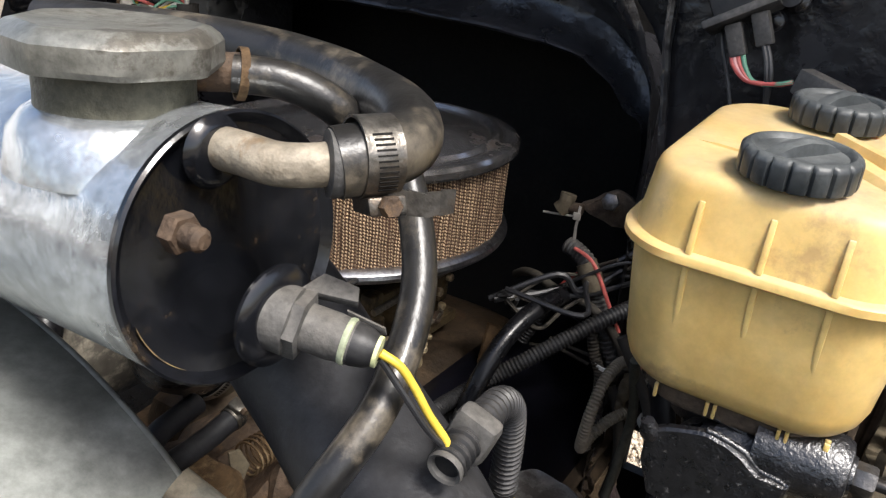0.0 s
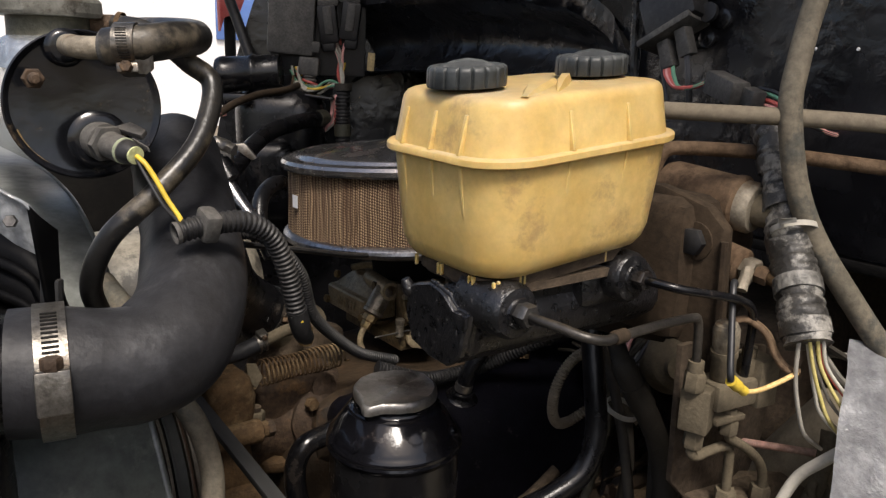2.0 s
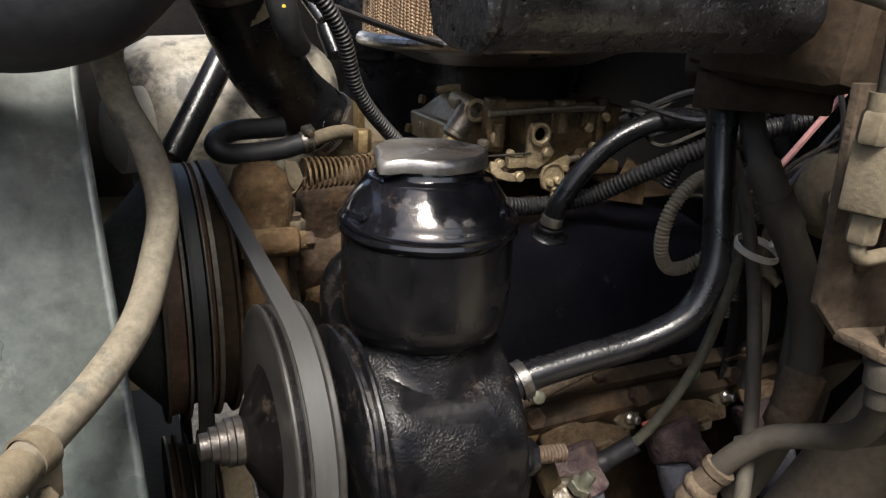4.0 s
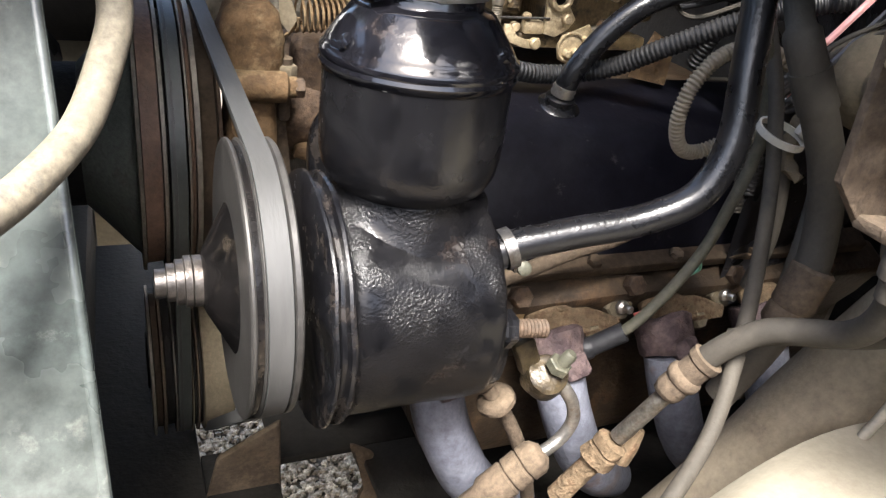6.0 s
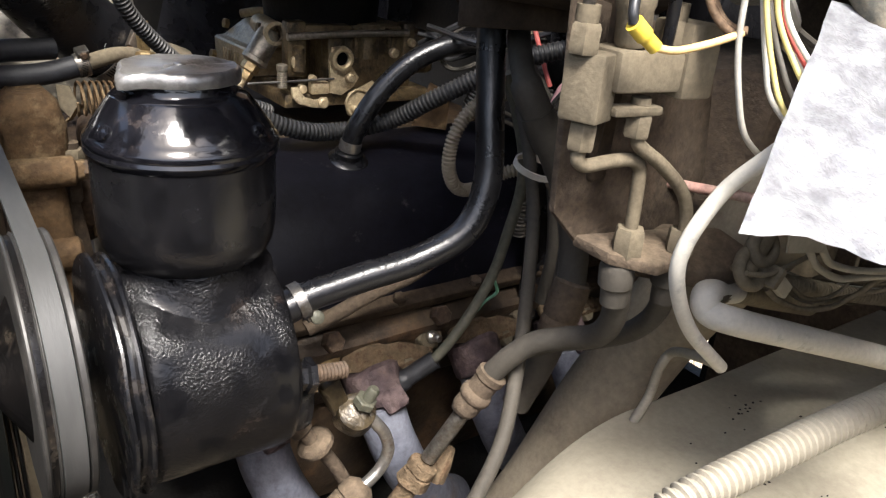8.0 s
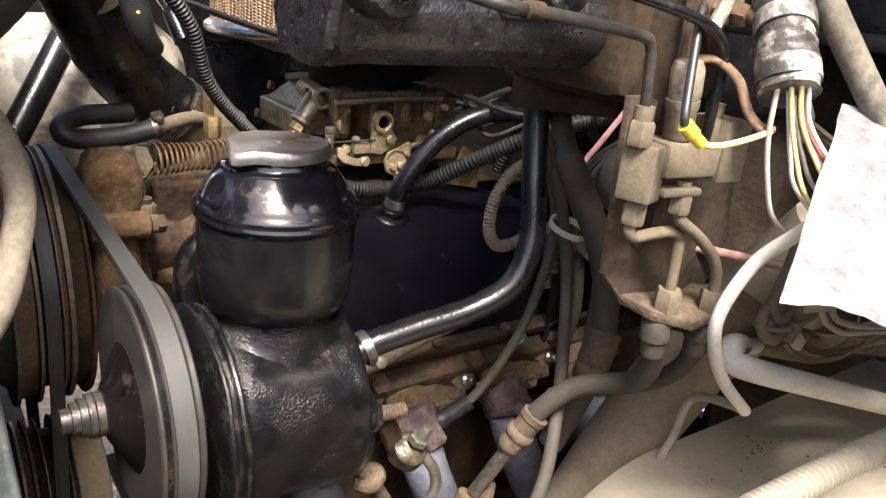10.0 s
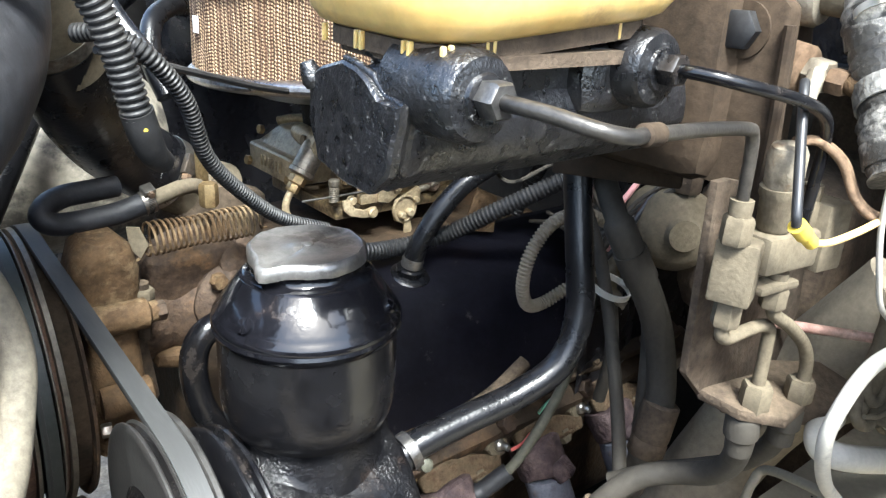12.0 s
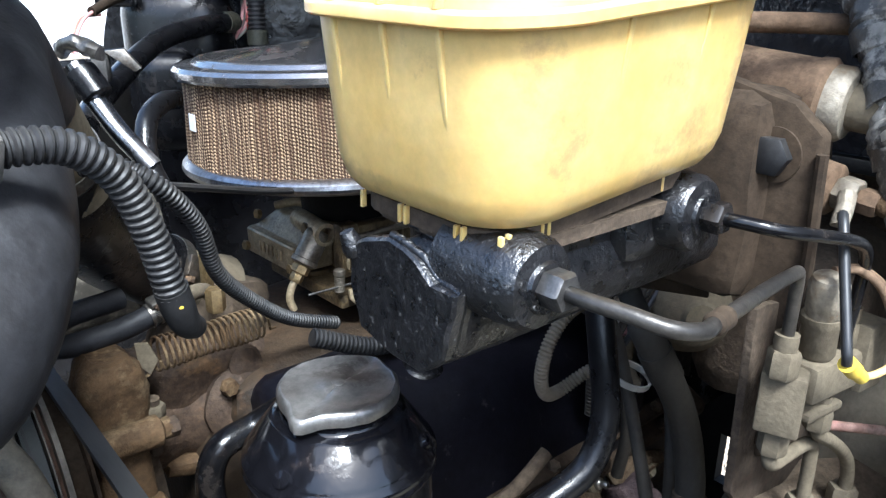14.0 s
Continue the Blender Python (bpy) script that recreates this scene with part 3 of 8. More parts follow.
single("wall_toe_board", toe, DUSTY_DARK, "dusty dark toe board set back behind the pipes", "firewall", kind="structure")
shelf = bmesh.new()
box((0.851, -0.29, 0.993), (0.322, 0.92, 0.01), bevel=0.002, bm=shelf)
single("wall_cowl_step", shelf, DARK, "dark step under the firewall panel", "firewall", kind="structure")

# the engine hollow: a pressed band that curves back from the panels and ends in a turned lip
LIP = [(0.222, 0.62), (0.224, 0.8), (0.228, 0.95), (0.233, 1.045), (0.256, 1.066), (0.276, 1.09), (0.301, 1.106), (0.32, 1.1145), (0.375, 1.123), (0.465, 1.1295), (0.575, 1.131), (0.7, 1.131), (0.82, 1.127), (0.9, 1.115), (0.96, 1.06), (0.97, 0.8)]
BROW = [(0.198, 0.62), (0.2, 0.8), (0.202, 0.95), (0.206, 1.07), (0.222, 1.115), (0.24, 1.14), (0.262, 1.162), (0.285, 1.183), (0.343, 1.211), (0.43, 1.225), (0.56, 1.232), (0.7, 1.233), (0.83, 1.23), (0.93, 1.21), (0.985, 1.12), (0.99, 0.8)]
lip_line, brow_line = (spline([(0.0, y, z) for y, z in row], 5) for row in (LIP, BROW))
rows = []
for f, x, dz in ((0.0, 0.692, 0.03), (0.0, 0.694, 0.0), (0.12, 0.722, 0.0), (0.3, 0.768, 0.0), (0.55, 0.79, 0.0), (0.75, 0.79, 0.0), (0.9, 0.783, 0.0), (0.97, 0.772, 0.0), (1.0, 0.77, -0.001), (1.0, 0.774, -0.004), (0.96, 0.79, 0.0), (0.9, 1.2, 0.0)):
    row = []
    for k, (l, b) in enumerate(zip(lip_line, brow_line)):
        crown = min(1.0, max(0.0, (b.z - 1.07) / 0.1))
        p = b.lerp(l, f)
        row.append(Vector((x + 0.035 * crown * (1 - f) * (f < 1), p.y, p.z + dz * crown)))
    rows.append(row)
arch = loft(rows, caps=False, closed=False)
single("wall_engine_hollow", rough_up(subdivided(arch, 1), 0.0022, 26), WALL_BLACK, "black engine hollow pressed into the firewall with a turned lip", "firewall", kind="structure", smooth=60)
crown_panel = []
for p in brow_line[15:-8]:
    crown_panel.append(Vector((0.728, p.y, p.z + 0.026)))
cap_wall = bmesh.new()
loft([crown_panel, [Vector((0.715, p.y, 1.44)) for p in crown_panel]], cap_wall, caps=False, closed=False)
bmesh.ops.solidify(cap_wall, geom=cap_wall.faces[:], thickness=0.006)
single("wall_firewall_crown", cap_wall, WALL_BLACK, "black firewall above the engine hollow", "firewall", kind="structure")
# Added dark filler for the shade behind the tunnel, with a slit to the ground.
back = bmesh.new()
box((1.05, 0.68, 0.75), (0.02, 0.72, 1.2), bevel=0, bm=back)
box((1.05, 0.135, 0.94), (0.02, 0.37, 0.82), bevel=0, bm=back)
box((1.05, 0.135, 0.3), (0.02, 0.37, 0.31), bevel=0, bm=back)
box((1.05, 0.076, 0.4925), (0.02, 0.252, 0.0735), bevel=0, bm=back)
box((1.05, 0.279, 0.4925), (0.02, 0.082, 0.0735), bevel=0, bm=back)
single("wall_tunnel_back", back, DARK, "dark filler standing for shade at the back of the engine tunnel", "firewall", kind="structure")
far = bmesh.new()
slab([(0.40, 1.115, 0.3), (0.92, 0.855, 0.3), (0.92, 0.855, 1.45), (0.70, 0.967, 1.45), (0.615, 1.01, 1.23), (0.575, 1.03, 1.1), (0.55, 1.04, 0.985), (0.40, 1.115, 0.975)], (0.008, 0.012, 0), 0.002, far)
far_wall = single("wall_firewall_far", rough_up(subdivided(far, 2), 0.003, 16), WALL_BLACK, "beaten black firewall side beyond the engine", "firewall", kind="structure")
for at_, r in (((0.632, 0.995, 1.13), 0.012), ((0.64, 0.991, 1.2), 0.007), ((0.66, 0.98, 1.165), 0.005)):
    part("drain_hole", lathe([(r, -0.003), (r, 0.002), (r * 0.9, 0.003)], at_, (-0.55, -0.83, 0.0), 20), SEAL_BLACK, far_wall)
seam = tube([(0.687, 0.17, 0.9), (0.687, 0.19, 1.07), (0.686, 0.197, 1.12), (0.685, 0.203, 1.18), (0.684, 0.21, 1.42)], 0.004, 8)
single("trim_seam", seam, WALL_BLACK, "raised welded seam painted black", "seam", kind="structure")
hood = bmesh.new()
slab([(0.82, -0.62, 1.45), (0.82, 1.5, 1.45), (0.12, 1.5, 2.42), (0.12, -0.62, 2.42)], (0.015, 0, 0.012), 0.003, hood)
single("wall_hood", hood, WALL_BLACK, "open hood, black underneath", "hood", kind="structure")

wing = bmesh.new()
slab([(-0.7, -0.5, 0.2), (1.4, -0.5, 0.2), (1.4, -0.5, 0.99), (-0.7, -0.5, 0.99)], (0, -0.012, 0), 0.002, wing)
box((0.35, -0.66, 0.985), (2.1, 0.31, 0.012), bevel=0.004, bm=wing)
single("wall_front_wing", wing, WALL_BLACK, "front wing beside the engine bay", "wing", kind="structure")
nose = bmesh.new()
box((-0.2, 0.4, 0.74), (0.02, 1.9, 0.6), bevel=0.003, bm=nose)
single("wall_grille_panel", nose, DARK, "dark grille panel ahead of the radiator", "grille panel", kind="structure")

# Added dark sheets that block view and light below the engine.
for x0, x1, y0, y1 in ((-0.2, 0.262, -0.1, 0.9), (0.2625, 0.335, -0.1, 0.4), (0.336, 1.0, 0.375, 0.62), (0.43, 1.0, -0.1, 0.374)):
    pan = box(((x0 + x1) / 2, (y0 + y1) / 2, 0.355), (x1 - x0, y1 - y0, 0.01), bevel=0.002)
    single("wall_under_pan", pan, DARK, "added dark pan closing off view and light under the engine", "splash pan", kind="structure")
# inner wing panels
side = bmesh.new()
slab([(-0.3, 1.04, 0.64), (0.62, 1.04, 0.64), (0.62, 1.0, 0.98), (-0.3, 1.0, 0.98)], (0, 0.01, 0), 0.002, side)
single("wall_inner_wing", side, DARK, "grimy dark inner wing on the far side", "inner wing", kind="structure")
splash = bmesh.new()
slab([(-0.3, 1.12, 0.2), (0.232, 1.12, 0.2), (0.232, 1.05, 0.64), (-0.3, 1.05, 0.64)], (0, 0.01, 0), 0.003, splash)
single("wall_splash_panel", splash, FENDER, "tan dusty splash panel below the far inner wing", "splash panel", kind="structure")

rail = bmesh.new()
box((-0.12, 0.92, 0.36), (0.56, 0.1, 0.14), bevel=0.01, bm=rail)
box((0.09, 0.45, 0.40), (0.14, 1.0, 0.1), bevel=0.015, bm=rail)
single("wall_frame", rail, DARK, "dark chassis rail and cross member", "chassis", kind="structure")
rail = bmesh.new()
slab([(0.331, 0.33, 0.447), (0.27, 0.33, 0.412), (0.262, 0.34, 0.36), (0.25, 0.36, 0.2), (0.35, 0.36, 0.2), (0.335, 0.34, 0.35)], (0.004, 0.012, 0), 0.004, rail)
slab([(0.41, 0.35, 0.382), (0.436, 0.35, 0.365), (0.46, 0.35, 0.335), (0.47, 0.36, 0.2), (0.40, 0.36, 0.2), (0.436, 0.35, 0.318)], (0.004, 0.012, 0), 0.004, rail)
single("wall_gussets", rail, DUSTY_DARK, "dusty brown chassis gussets below the steering pump", "chassis", kind="structure")
FEND_Z = 0.662


def wheel_house_height(x, y):
    edge = max(0.0, (y + 0.03 - 0.35 * (x - 0.55)) / 0.2)
    return FEND_Z - 0.3 * max(0, 0.60 - x) ** 2 - 0.9 * edge ** 2 + 0.004 * noise.noise(Vector((x * 9, y * 9, 0)))


fen = bmesh.new()
NX, NY = 40, 30
grid = []
for i in range(NX + 1):
    row = []
    for j in range(NY + 1):
        x, y = 0.47 + 0.53 * i / NX, -0.62 + 0.62 * j / NY
        row.append(fen.verts.new((x, y, wheel_house_height(x, y))))
    grid.append(row)
for i in range(NX):
    for j in range(NY):
        fen.faces.new((grid[i][j], grid[i + 1][j], grid[i + 1][j + 1], grid[i][j + 1]))
fender = single("wheel_house", fen, FENDER, "pale dust-covered wheel house panel with dark chips", "wheel house", kind="structure")
chips = bmesh.new()
for k in range(34):
    cx, cy = (0.722, -0.038) if k < 12 else (rng.uniform(0.6, 0.8), rng.uniform(-0.16, -0.03))
    x, y = cx + rng.gauss(0, 0.008), cy + rng.gauss(0, 0.007)
    s = rng.uniform(0.0008, 0.002)
    pts = [(x + s * rng.uniform(0.5, 1.1) * math.cos(q), y + s * rng.uniform(0.4, 0.9) * math.sin(q), wheel_house_height(x, y) + 0.0003) for q in (0, 1.2, 2.4, 3.6, 4.9)]
    slab(pts, (0, 0, -0.002), 0, chips)
part("paint_chips", chips, DARK, fender, "dark chips in the paint")

# ---- radiator side ----
PROFILE = [(-0.08, 0.45), (-0.005, 0.6), (0.042, 0.7), (0.089, 0.8), (0.136, 0.9), (0.165, 0.94), (0.21, 0.978), (0.254, 1.005), (0.31, 1.025), (0.38, 1.034), (0.5, 1.036), (0.75, 1.03), (0.9, 0.98)]
line2 = [Vector((0, y, z)) for y, z in PROFILE]
line2 = [p for p in spline(line2, 5)]


def flare(z):
    """How far the shroud's edge stands back at height z."""
    return 0.062 * max(0.0, 0.93 - z)


shr = bmesh.new()
loft([[Vector((x + flare(p.z) * (x > 0.1), p.y + dy, p.z + dz)) for p in line2] for x, dy, dz in ((-0.04, -0.035, 0.02), (0.06, -0.015, 0.008), (0.176, 0, 0), (0.1785, 0.002, -0.002), (0.176, 0.004, -0.004), (-0.04, -0.03, 0.012))], shr, caps=False, closed=False)
shroud = thing("fan_shroud", (0.1, 0.3, 0.45), "dusty grey-green fan shroud behind the radiator, light painted on its top", "fan shroud")
part("shell", shr, SHROUD, shroud)
part("rolled_edge", sweep([p + Vector((0.1755 + flare(p.z), 0.001, -0.002)) for p in line2], 0.0028, 10), SHROUD, shroud)
rad = thing("radiator", (-0.06, 0.45, 0.4), "black radiator with a side outlet neck", "radiator")
part("core", box((-0.075, 0.45, 0.7), (0.06, 0.95, 0.62), bevel=0.01), DARK, rad)
part("top_tank", loft([rounded(-0.12, -0.03, -0.03 + 0.0, 0.93, z, 0.02) for z in (0.98, 1.02)] + [rounded(-0.11, -0.04, -0.02, 0.92, 1.035, 0.02)]), GLOSS_BLACK, rad)
part("outlet_neck", lathe([(0.03, -0.16), (0.044, -0.12), (0.05, -0.1), (0.05, -0.052), (0.046, -0.042), (0.038, -0.034), (0.040, -0.03), (0.040, -0.022), (0.034, -0.016), (0.031, -0.01), (0.03, 0.02)], (0.096, 0.088, 0.986), (0.975, -0.22, 0), 40), WET_BLACK, rad)
part("side_tank", rough_up(loft([rounded(-0.1 + d, 0.094 - d, 0.062 + d, 0.225 - d, z, 0.03) for z, d in ((0.88, 0.0), (0.99, 0.0), (1.006, 0.002), (1.016, 0.007), (1.021, 0.015), (1.023, 0.026))]), 0.001, 25), WET_BLACK, rad, "hazy black painted radiator side tank")
brk = thing("hose_bracket", (0.12, 0.125, 1.0), "dull black folded steel bracket with a bolt", "bracket")
part("plate", slab([(0.1, 0.119, 1.077), (0.1135, 0.112, 1.067), (0.121, 0.115, 1.0545), (0.12, 0.118, 1.036), (0.108, 0.124, 1.044), (0.1, 0.128, 1.052)], (0.003, 0.003, 0), 0.0012), STEEL_BLUE, brk, "scraped bright face")
part("fold", slab([(0.1135, 0.112, 1.0675), (0.1215, 0.1145, 1.0555), (0.127, 0.118, 1.052), (0.1255, 0.12, 1.0), (0.119, 0.116, 1.0)], (0.002, -0.002, 0), 0.001), SEAL_BLACK, brk)
part("lip", tube([(0.1, 0.1185, 1.0775), (0.1065, 0.115, 1.0725), (0.1135, 0.1115, 1.0675), (0.1215, 0.114, 1.0555)], 0.001, 8), STEEL_BLUE, brk, "bare bright edge")
part("arm", box((0.122, 0.121, 1.0), (0.006, 0.012, 0.05), (6, 0, 45), 0.002), PLASTIC_BLACK, brk)
part("bolt", hexagon((0.107, 0.115, 1.0585), (-0.3, -0.9, 0.25), 0.006, 0.005), DARK_STEEL, brk)
ws = thing("rubber_seal_strip", (0.1, 0.2, 1.0), "layered black rubber seal strips over the radiator", "seal strip")
for dz, r in ((0.0, 0.0085), (-0.019, 0.0125), (-0.044, 0.0145)):
    part("strip", tube([(0.04, 0.27, 1.036 + dz), (0.08, 0.215, 1.034 + dz), (0.105, 0.185, 1.03 + dz), (0.122, 0.163, 1.02 + dz), (0.127, 0.15, 0.995 + dz), (0.124, 0.145, 0.965 + dz)], r, 18), SEAL_BLACK, ws)
    part("bead", tube([(0.04, 0.266 - r, 1.03 + dz), (0.08, 0.211 - r, 1.028 + dz), (0.103, 0.181 - r, 1.024 + dz), (0.119, 0.16 - r, 1.014 + dz), (0.124, 0.147 - r, 0.99 + dz)], 0.0035, 12), SEAL_BLACK, ws)

# moulded radiator hose: outlet, elbow, over to the thermostat
ELBOW = [(0.095, 0.088, 0.986), (0.1155, 0.084, 0.9845), (0.138, 0.081, 0.982), (0.16, 0.082, 0.981), (0.181, 0.094, 0.987), (0.199, 0.118, 1.0), (0.213, 0.155, 1.015), (0.224, 0.195, 1.033), (0.233, 0.24, 1.058), (0.245, 0.285, 1.066), (0.268, 0.33, 1.03)]
radiator_hose = thing("radiator_hose", ELBOW[0], "thick black moulded rubber radiator hose with an elbow", "hose")
rh = tube(ELBOW, lambda i, n, run: 0.0328 + 0.0008 * math.sin(run * 90) * (1 if run < 0.1 else 0.3), 36, 10)
part("elbow", rough_up(rh, 0.0006, 50), RUBBER_BLUE, radiator_hose)
part("joiner", tube([(0.262, 0.322, 1.04), (0.283, 0.35, 0.998), (0.297, 0.367, 0.968)], 0.0325, 32), DUSTY, radiator_hose, "dusty tan metal joiner")
part("joiner_strap", band((0.286, 0.353, 0.99), (0.42, 0.5, -0.85), 0.0335, 0.009, 0.001, 40), CLAMP_STEEL, radiator_hose)
lower_hose = tube([(0.287, 0.357, 0.985), (0.302, 0.378, 0.955), (0.325, 0.414, 0.917), (0.352, 0.447, 0.886), (0.382, 0.461, 0.862), (0.399, 0.4645, 0.849)], 0.0335, 36, 10)
part("lower_hose", lower_hose, RUBBER_GLOSS, radiator_hose, "smooth black hose with a moulded number")


def lettering(text, size):
    """Flat outlines of letters as a mesh, from the built-in font."""
    cu = bpy.data.curves.new("lettering", "FONT")
    cu.body, cu.size = text, size
    ob = new("lettering", cu)
    me = bpy.data.meshes.new_from_object(ob.evaluated_get(bpy.context.evaluated_depsgraph_get()))
    bpy.data.objects.remove(ob)
    bm = bmesh.new()
    bm.from_mesh(me)
    bpy.data.meshes.remove(me)
    return bm


def wrapped(bm, a, b, radius, toward):
    """Bends a flat mesh round a straight stretch of hose: x along it, y round it."""
    a, b = Vector(a), Vector(b)
    d = (b - a).normalized()
    u = Vector(toward)
    u = (u - d * u.dot(d)).normalized()
    v = d.cross(u) * -1
    for q in bm.verts:
        t = q.co.y / radius
        q.co = a + d * q.co.x + (u * math.cos(t) + v * math.sin(t)) * radius
    return bm


PRINT = mat("pale_moulded_print", (0.3, 0.3, 0.29), rough=0.7, bump=0.0)
TXA, TXB, TXW = (0.341, 0.449, 0.893), (0.381, 0.461, 0.8625), (-0.36, -0.92, 0.15)
part("hose_number", wrapped(lettering("15517259 GA", 0.0078), TXA, TXB, 0.0341, TXW), PRINT, radiator_hose)
hose_clamp((0.393, 0.4635, 0.8535), (0.8, 0.15, -0.6), 0.0345, 0.011, (0.3, -0.8, 0.3), worm=0.013, label="dusty worm clamp at the thermostat neck")
hose_clamp((0.1155, 0.084, 0.9845), (-0.985, 0.16, 0.0), 0.0348, 0.015, (-0.16, -0.97, 0.12), worm=0.0145, label="wide steel worm clamp with rusty screw on the radiator hose")
thermo = thing("thermostat_housing", (0.39, 0.45, 0.8), "dusty cast thermostat housing with brass fittings", "thermostat housing")
part("neck", lathe([(0.029, 0), (0.031, 0.012), (0.03, 0.03), (0.036, 0.045), (0.04, 0.06)], (0.394, 0.464, 0.853), (0.8, 0.15, -0.6), 28), DUSTY, thermo)
part("body", rough_up(subdivided(box((0.437, 0.466, 0.80), (0.08, 0.08, 0.08), (0, 20, 25), 0.015), 2), 0.003), DUSTY_DARK, thermo)
part("brass_post", box((0.405, 0.40, 0.872), (0.008, 0.008, 0.03), (0, 0, 20), 0.001), BRASS_FIT, thermo)
part("sender", hexagon((0.40, 0.375, 0.845), (0, 0, 1), 0.014, 0.02), BRASS_FIT, thermo)

# expansion tank along the top of the radiator
TC, TAX = Vector((0.1577, 0.169, 1.1141)), (0.026, 0.9976, -0.063)
tank = thing("expansion_tank", (0.1565, 0.3515, 1.0645), "silver metal expansion tank with a chipped black end", "coolant tank")
part("body", lathe([(0.0412, 0.0085), (0.0425, 0.003), (0.0432, 0.0018), (0.0434, 0.004), (0.0432, 0.02), (0.0435, 0.1), (0.0432, 0.36), (0.03, 0.375), (0.001, 0.378)], TC, TAX, 64), SILVER_TANK, tank)
part("end_plate", lathe([(0.0005, 0.006), (0.03, 0.006), (0.0378, 0.0045), (0.0408, 0.001), (0.043, -0.0008), (0.0439, 0.0), (0.0439, 0.0018), (0.0428, 0.0022)], TC, TAX, 72), TANK_END, tank, "black end plate, chipped to bare primer")
arc = bmesh.new()
loft([[TC + Vector((r * math.cos(a), 0.0006 if r > 0.038 else 0.0038, r * math.sin(a))) for a in [radians(200 + 4 * k) for k in range(24)]] for r in (0.035, 0.038, 0.0398)], arc, caps=False, closed=False)
part("bare_primer", arc, mat("ochre_primer", (0.26, 0.16, 0.05), (0.4, 0.3, 0.14), rough=0.8, scale=60, bump=0.2, stain=(0.02, 0.018, 0.014), stain_amt=0.4, stain_scale=50), tank, "ochre primer showing at the rim")


def flake(dx, dz, rx, rz, seed, turn=0.0):
    """An irregular chip or scuff lying on the tank's end plate."""
    r_ = random.Random(seed)
    pts, c, s = [], math.cos(turn), math.sin(turn)
    for k in range(36):
        a = 2 * math.pi * k / 36
        f = 0.8 + 0.32 * noise.noise(Vector((1.6 * math.cos(a), 1.6 * math.sin(a), seed))) + 0.12 * noise.noise(Vector((6 * math.cos(a), 6 * math.sin(a), seed + 5))) + r_.uniform(-0.04, 0.04)
        u, v = rx * f * math.cos(a), rz * f * math.sin(a)
        pts.append(TC + Vector((dx + u * c - v * s, 0.0056, dz + u * s + v * c)))
    return slab(pts, (0, 0.0006, 0), 0)


OLIVE = mat("olive_scuffed_metal", (0.085, 0.082, 0.062), (0.17, 0.165, 0.13), rough=0.7, scale=120, bump=0.3, fine=500, stain=(0.015, 0.014, 0.013), stain_amt=0.35, stain_scale=150)
part("scuff", flake(-0.0225, 0.0015, 0.0125, 0.0052, 3, 0.12), OLIVE, tank, "bare olive-grey scuff")
part("rust_patch", flake(-0.0275, 0.0155, 0.0072, 0.007, 8), RUST_DARK, tank, "rust round the bolt")
part("ochre_chip", flake(-0.009, 0.0125, 0.0024, 0.0085, 12, 0.15), mat("ochre_chipped_paint", (0.07, 0.05, 0.022), (0.13, 0.1, 0.05), rough=0.8, scale=150, bump=0.2, stain=(0.012, 0.012, 0.011), stain_amt=0.6, stain_scale=120), tank, "ochre chips in the paint")
part("spout_dish", lathe([(0.0078, 0), (0.0095, 0.0005), (0.0112, 0.003)], (0.1495, 0.167, 1.147), (0, 1, 0), 28), TANK_END, tank)
part("filler_neck", lathe([(0.0255, -0.008), (0.0238, -0.002), (0.0235, 0.002), (0.0235, 0.012), (0.0255, 0.0125), (0.026, 0.015)], (0.149, 0.212, 1.1545), (0, 0, 1), 48), BRASS_OLD, tank, "tarnished brass filler neck")
part("saddle", lathe([(0.034, -0.02), (0.0315, -0.008), (0.0275, -0.003), (0.0238, -0.001)], (0.149, 0.212, 1.1545), (0, 0, 1), 40), SILVER_TANK, tank)
eight = []
for r, h in ((0.0285, -0.0035), (0.0315, -0.003), (0.0325, -0.001), (0.0325, 0.0055), (0.0315, 0.0068), (0.0285, 0.0092), (0.0262, 0.0098), (0.024, 0.0092), (0.012, 0.0086), (0.001, 0.0086)):
    eight.append([Vector((0.149 + r * math.cos(radians(-122 + 45 * k + d)), 0.212 + r * math.sin(radians(-122 + 45 * k + d)), 1.1685 + h)) for k in range(8) for d in (-2.5, 2.5)])
part("filler_cap", rough_up(loft(eight), 0.0004, 200), CAP_WORN, tank, "octagonal worn metal filler cap", smooth=25)
part("overflow_spout", tube([(0.1705, 0.2135, 1.1615), (0.1885, 0.1995, 1.1615)], 0.0068, 12), RUST_DARK, tank)
part("rusty_bolt", hexagon(TC + Vector((-0.0275, -0.004, 0.0155)), (0, -1, 0), 0.0105, 0.0055), RUST_DARK, tank, "rusty hex bolt")
part("bolt_tip", lathe([(0.0036, -0.004), (0.0036, 0.0045), (0.0022, 0.006)], TC + Vector((-0.0275, -0.0105, 0.0155)), (0, -1, 0), 12), RUST_DARK, tank)
part("hose_spout", tube([(0.1505, 0.1735, 1.1485), (0.1515, 0.1595, 1.1483), (0.1535, 0.1495, 1.1475), (0.1605, 0.142, 1.1475), (0.1685, 0.1365, 1.1485)], 0.0064, 18), PALE_METAL, tank, "stained bright steel spout")
part("spout_bead", lathe([(0.0075, -0.0025), (0.0098, -0.0018), (0.0102, 0), (0.0098, 0.002), (0.0075, 0.0025)], (0.1653, 0.1387, 1.148), (0.75, -0.6, 0), 24), PLASTIC_GREY, tank)
SB, ST = Vector((0.1627, 0.1512, 1.0939)), Vector((0.1735, 0.1235, 1.0885))
sd = (ST - SB).normalized()
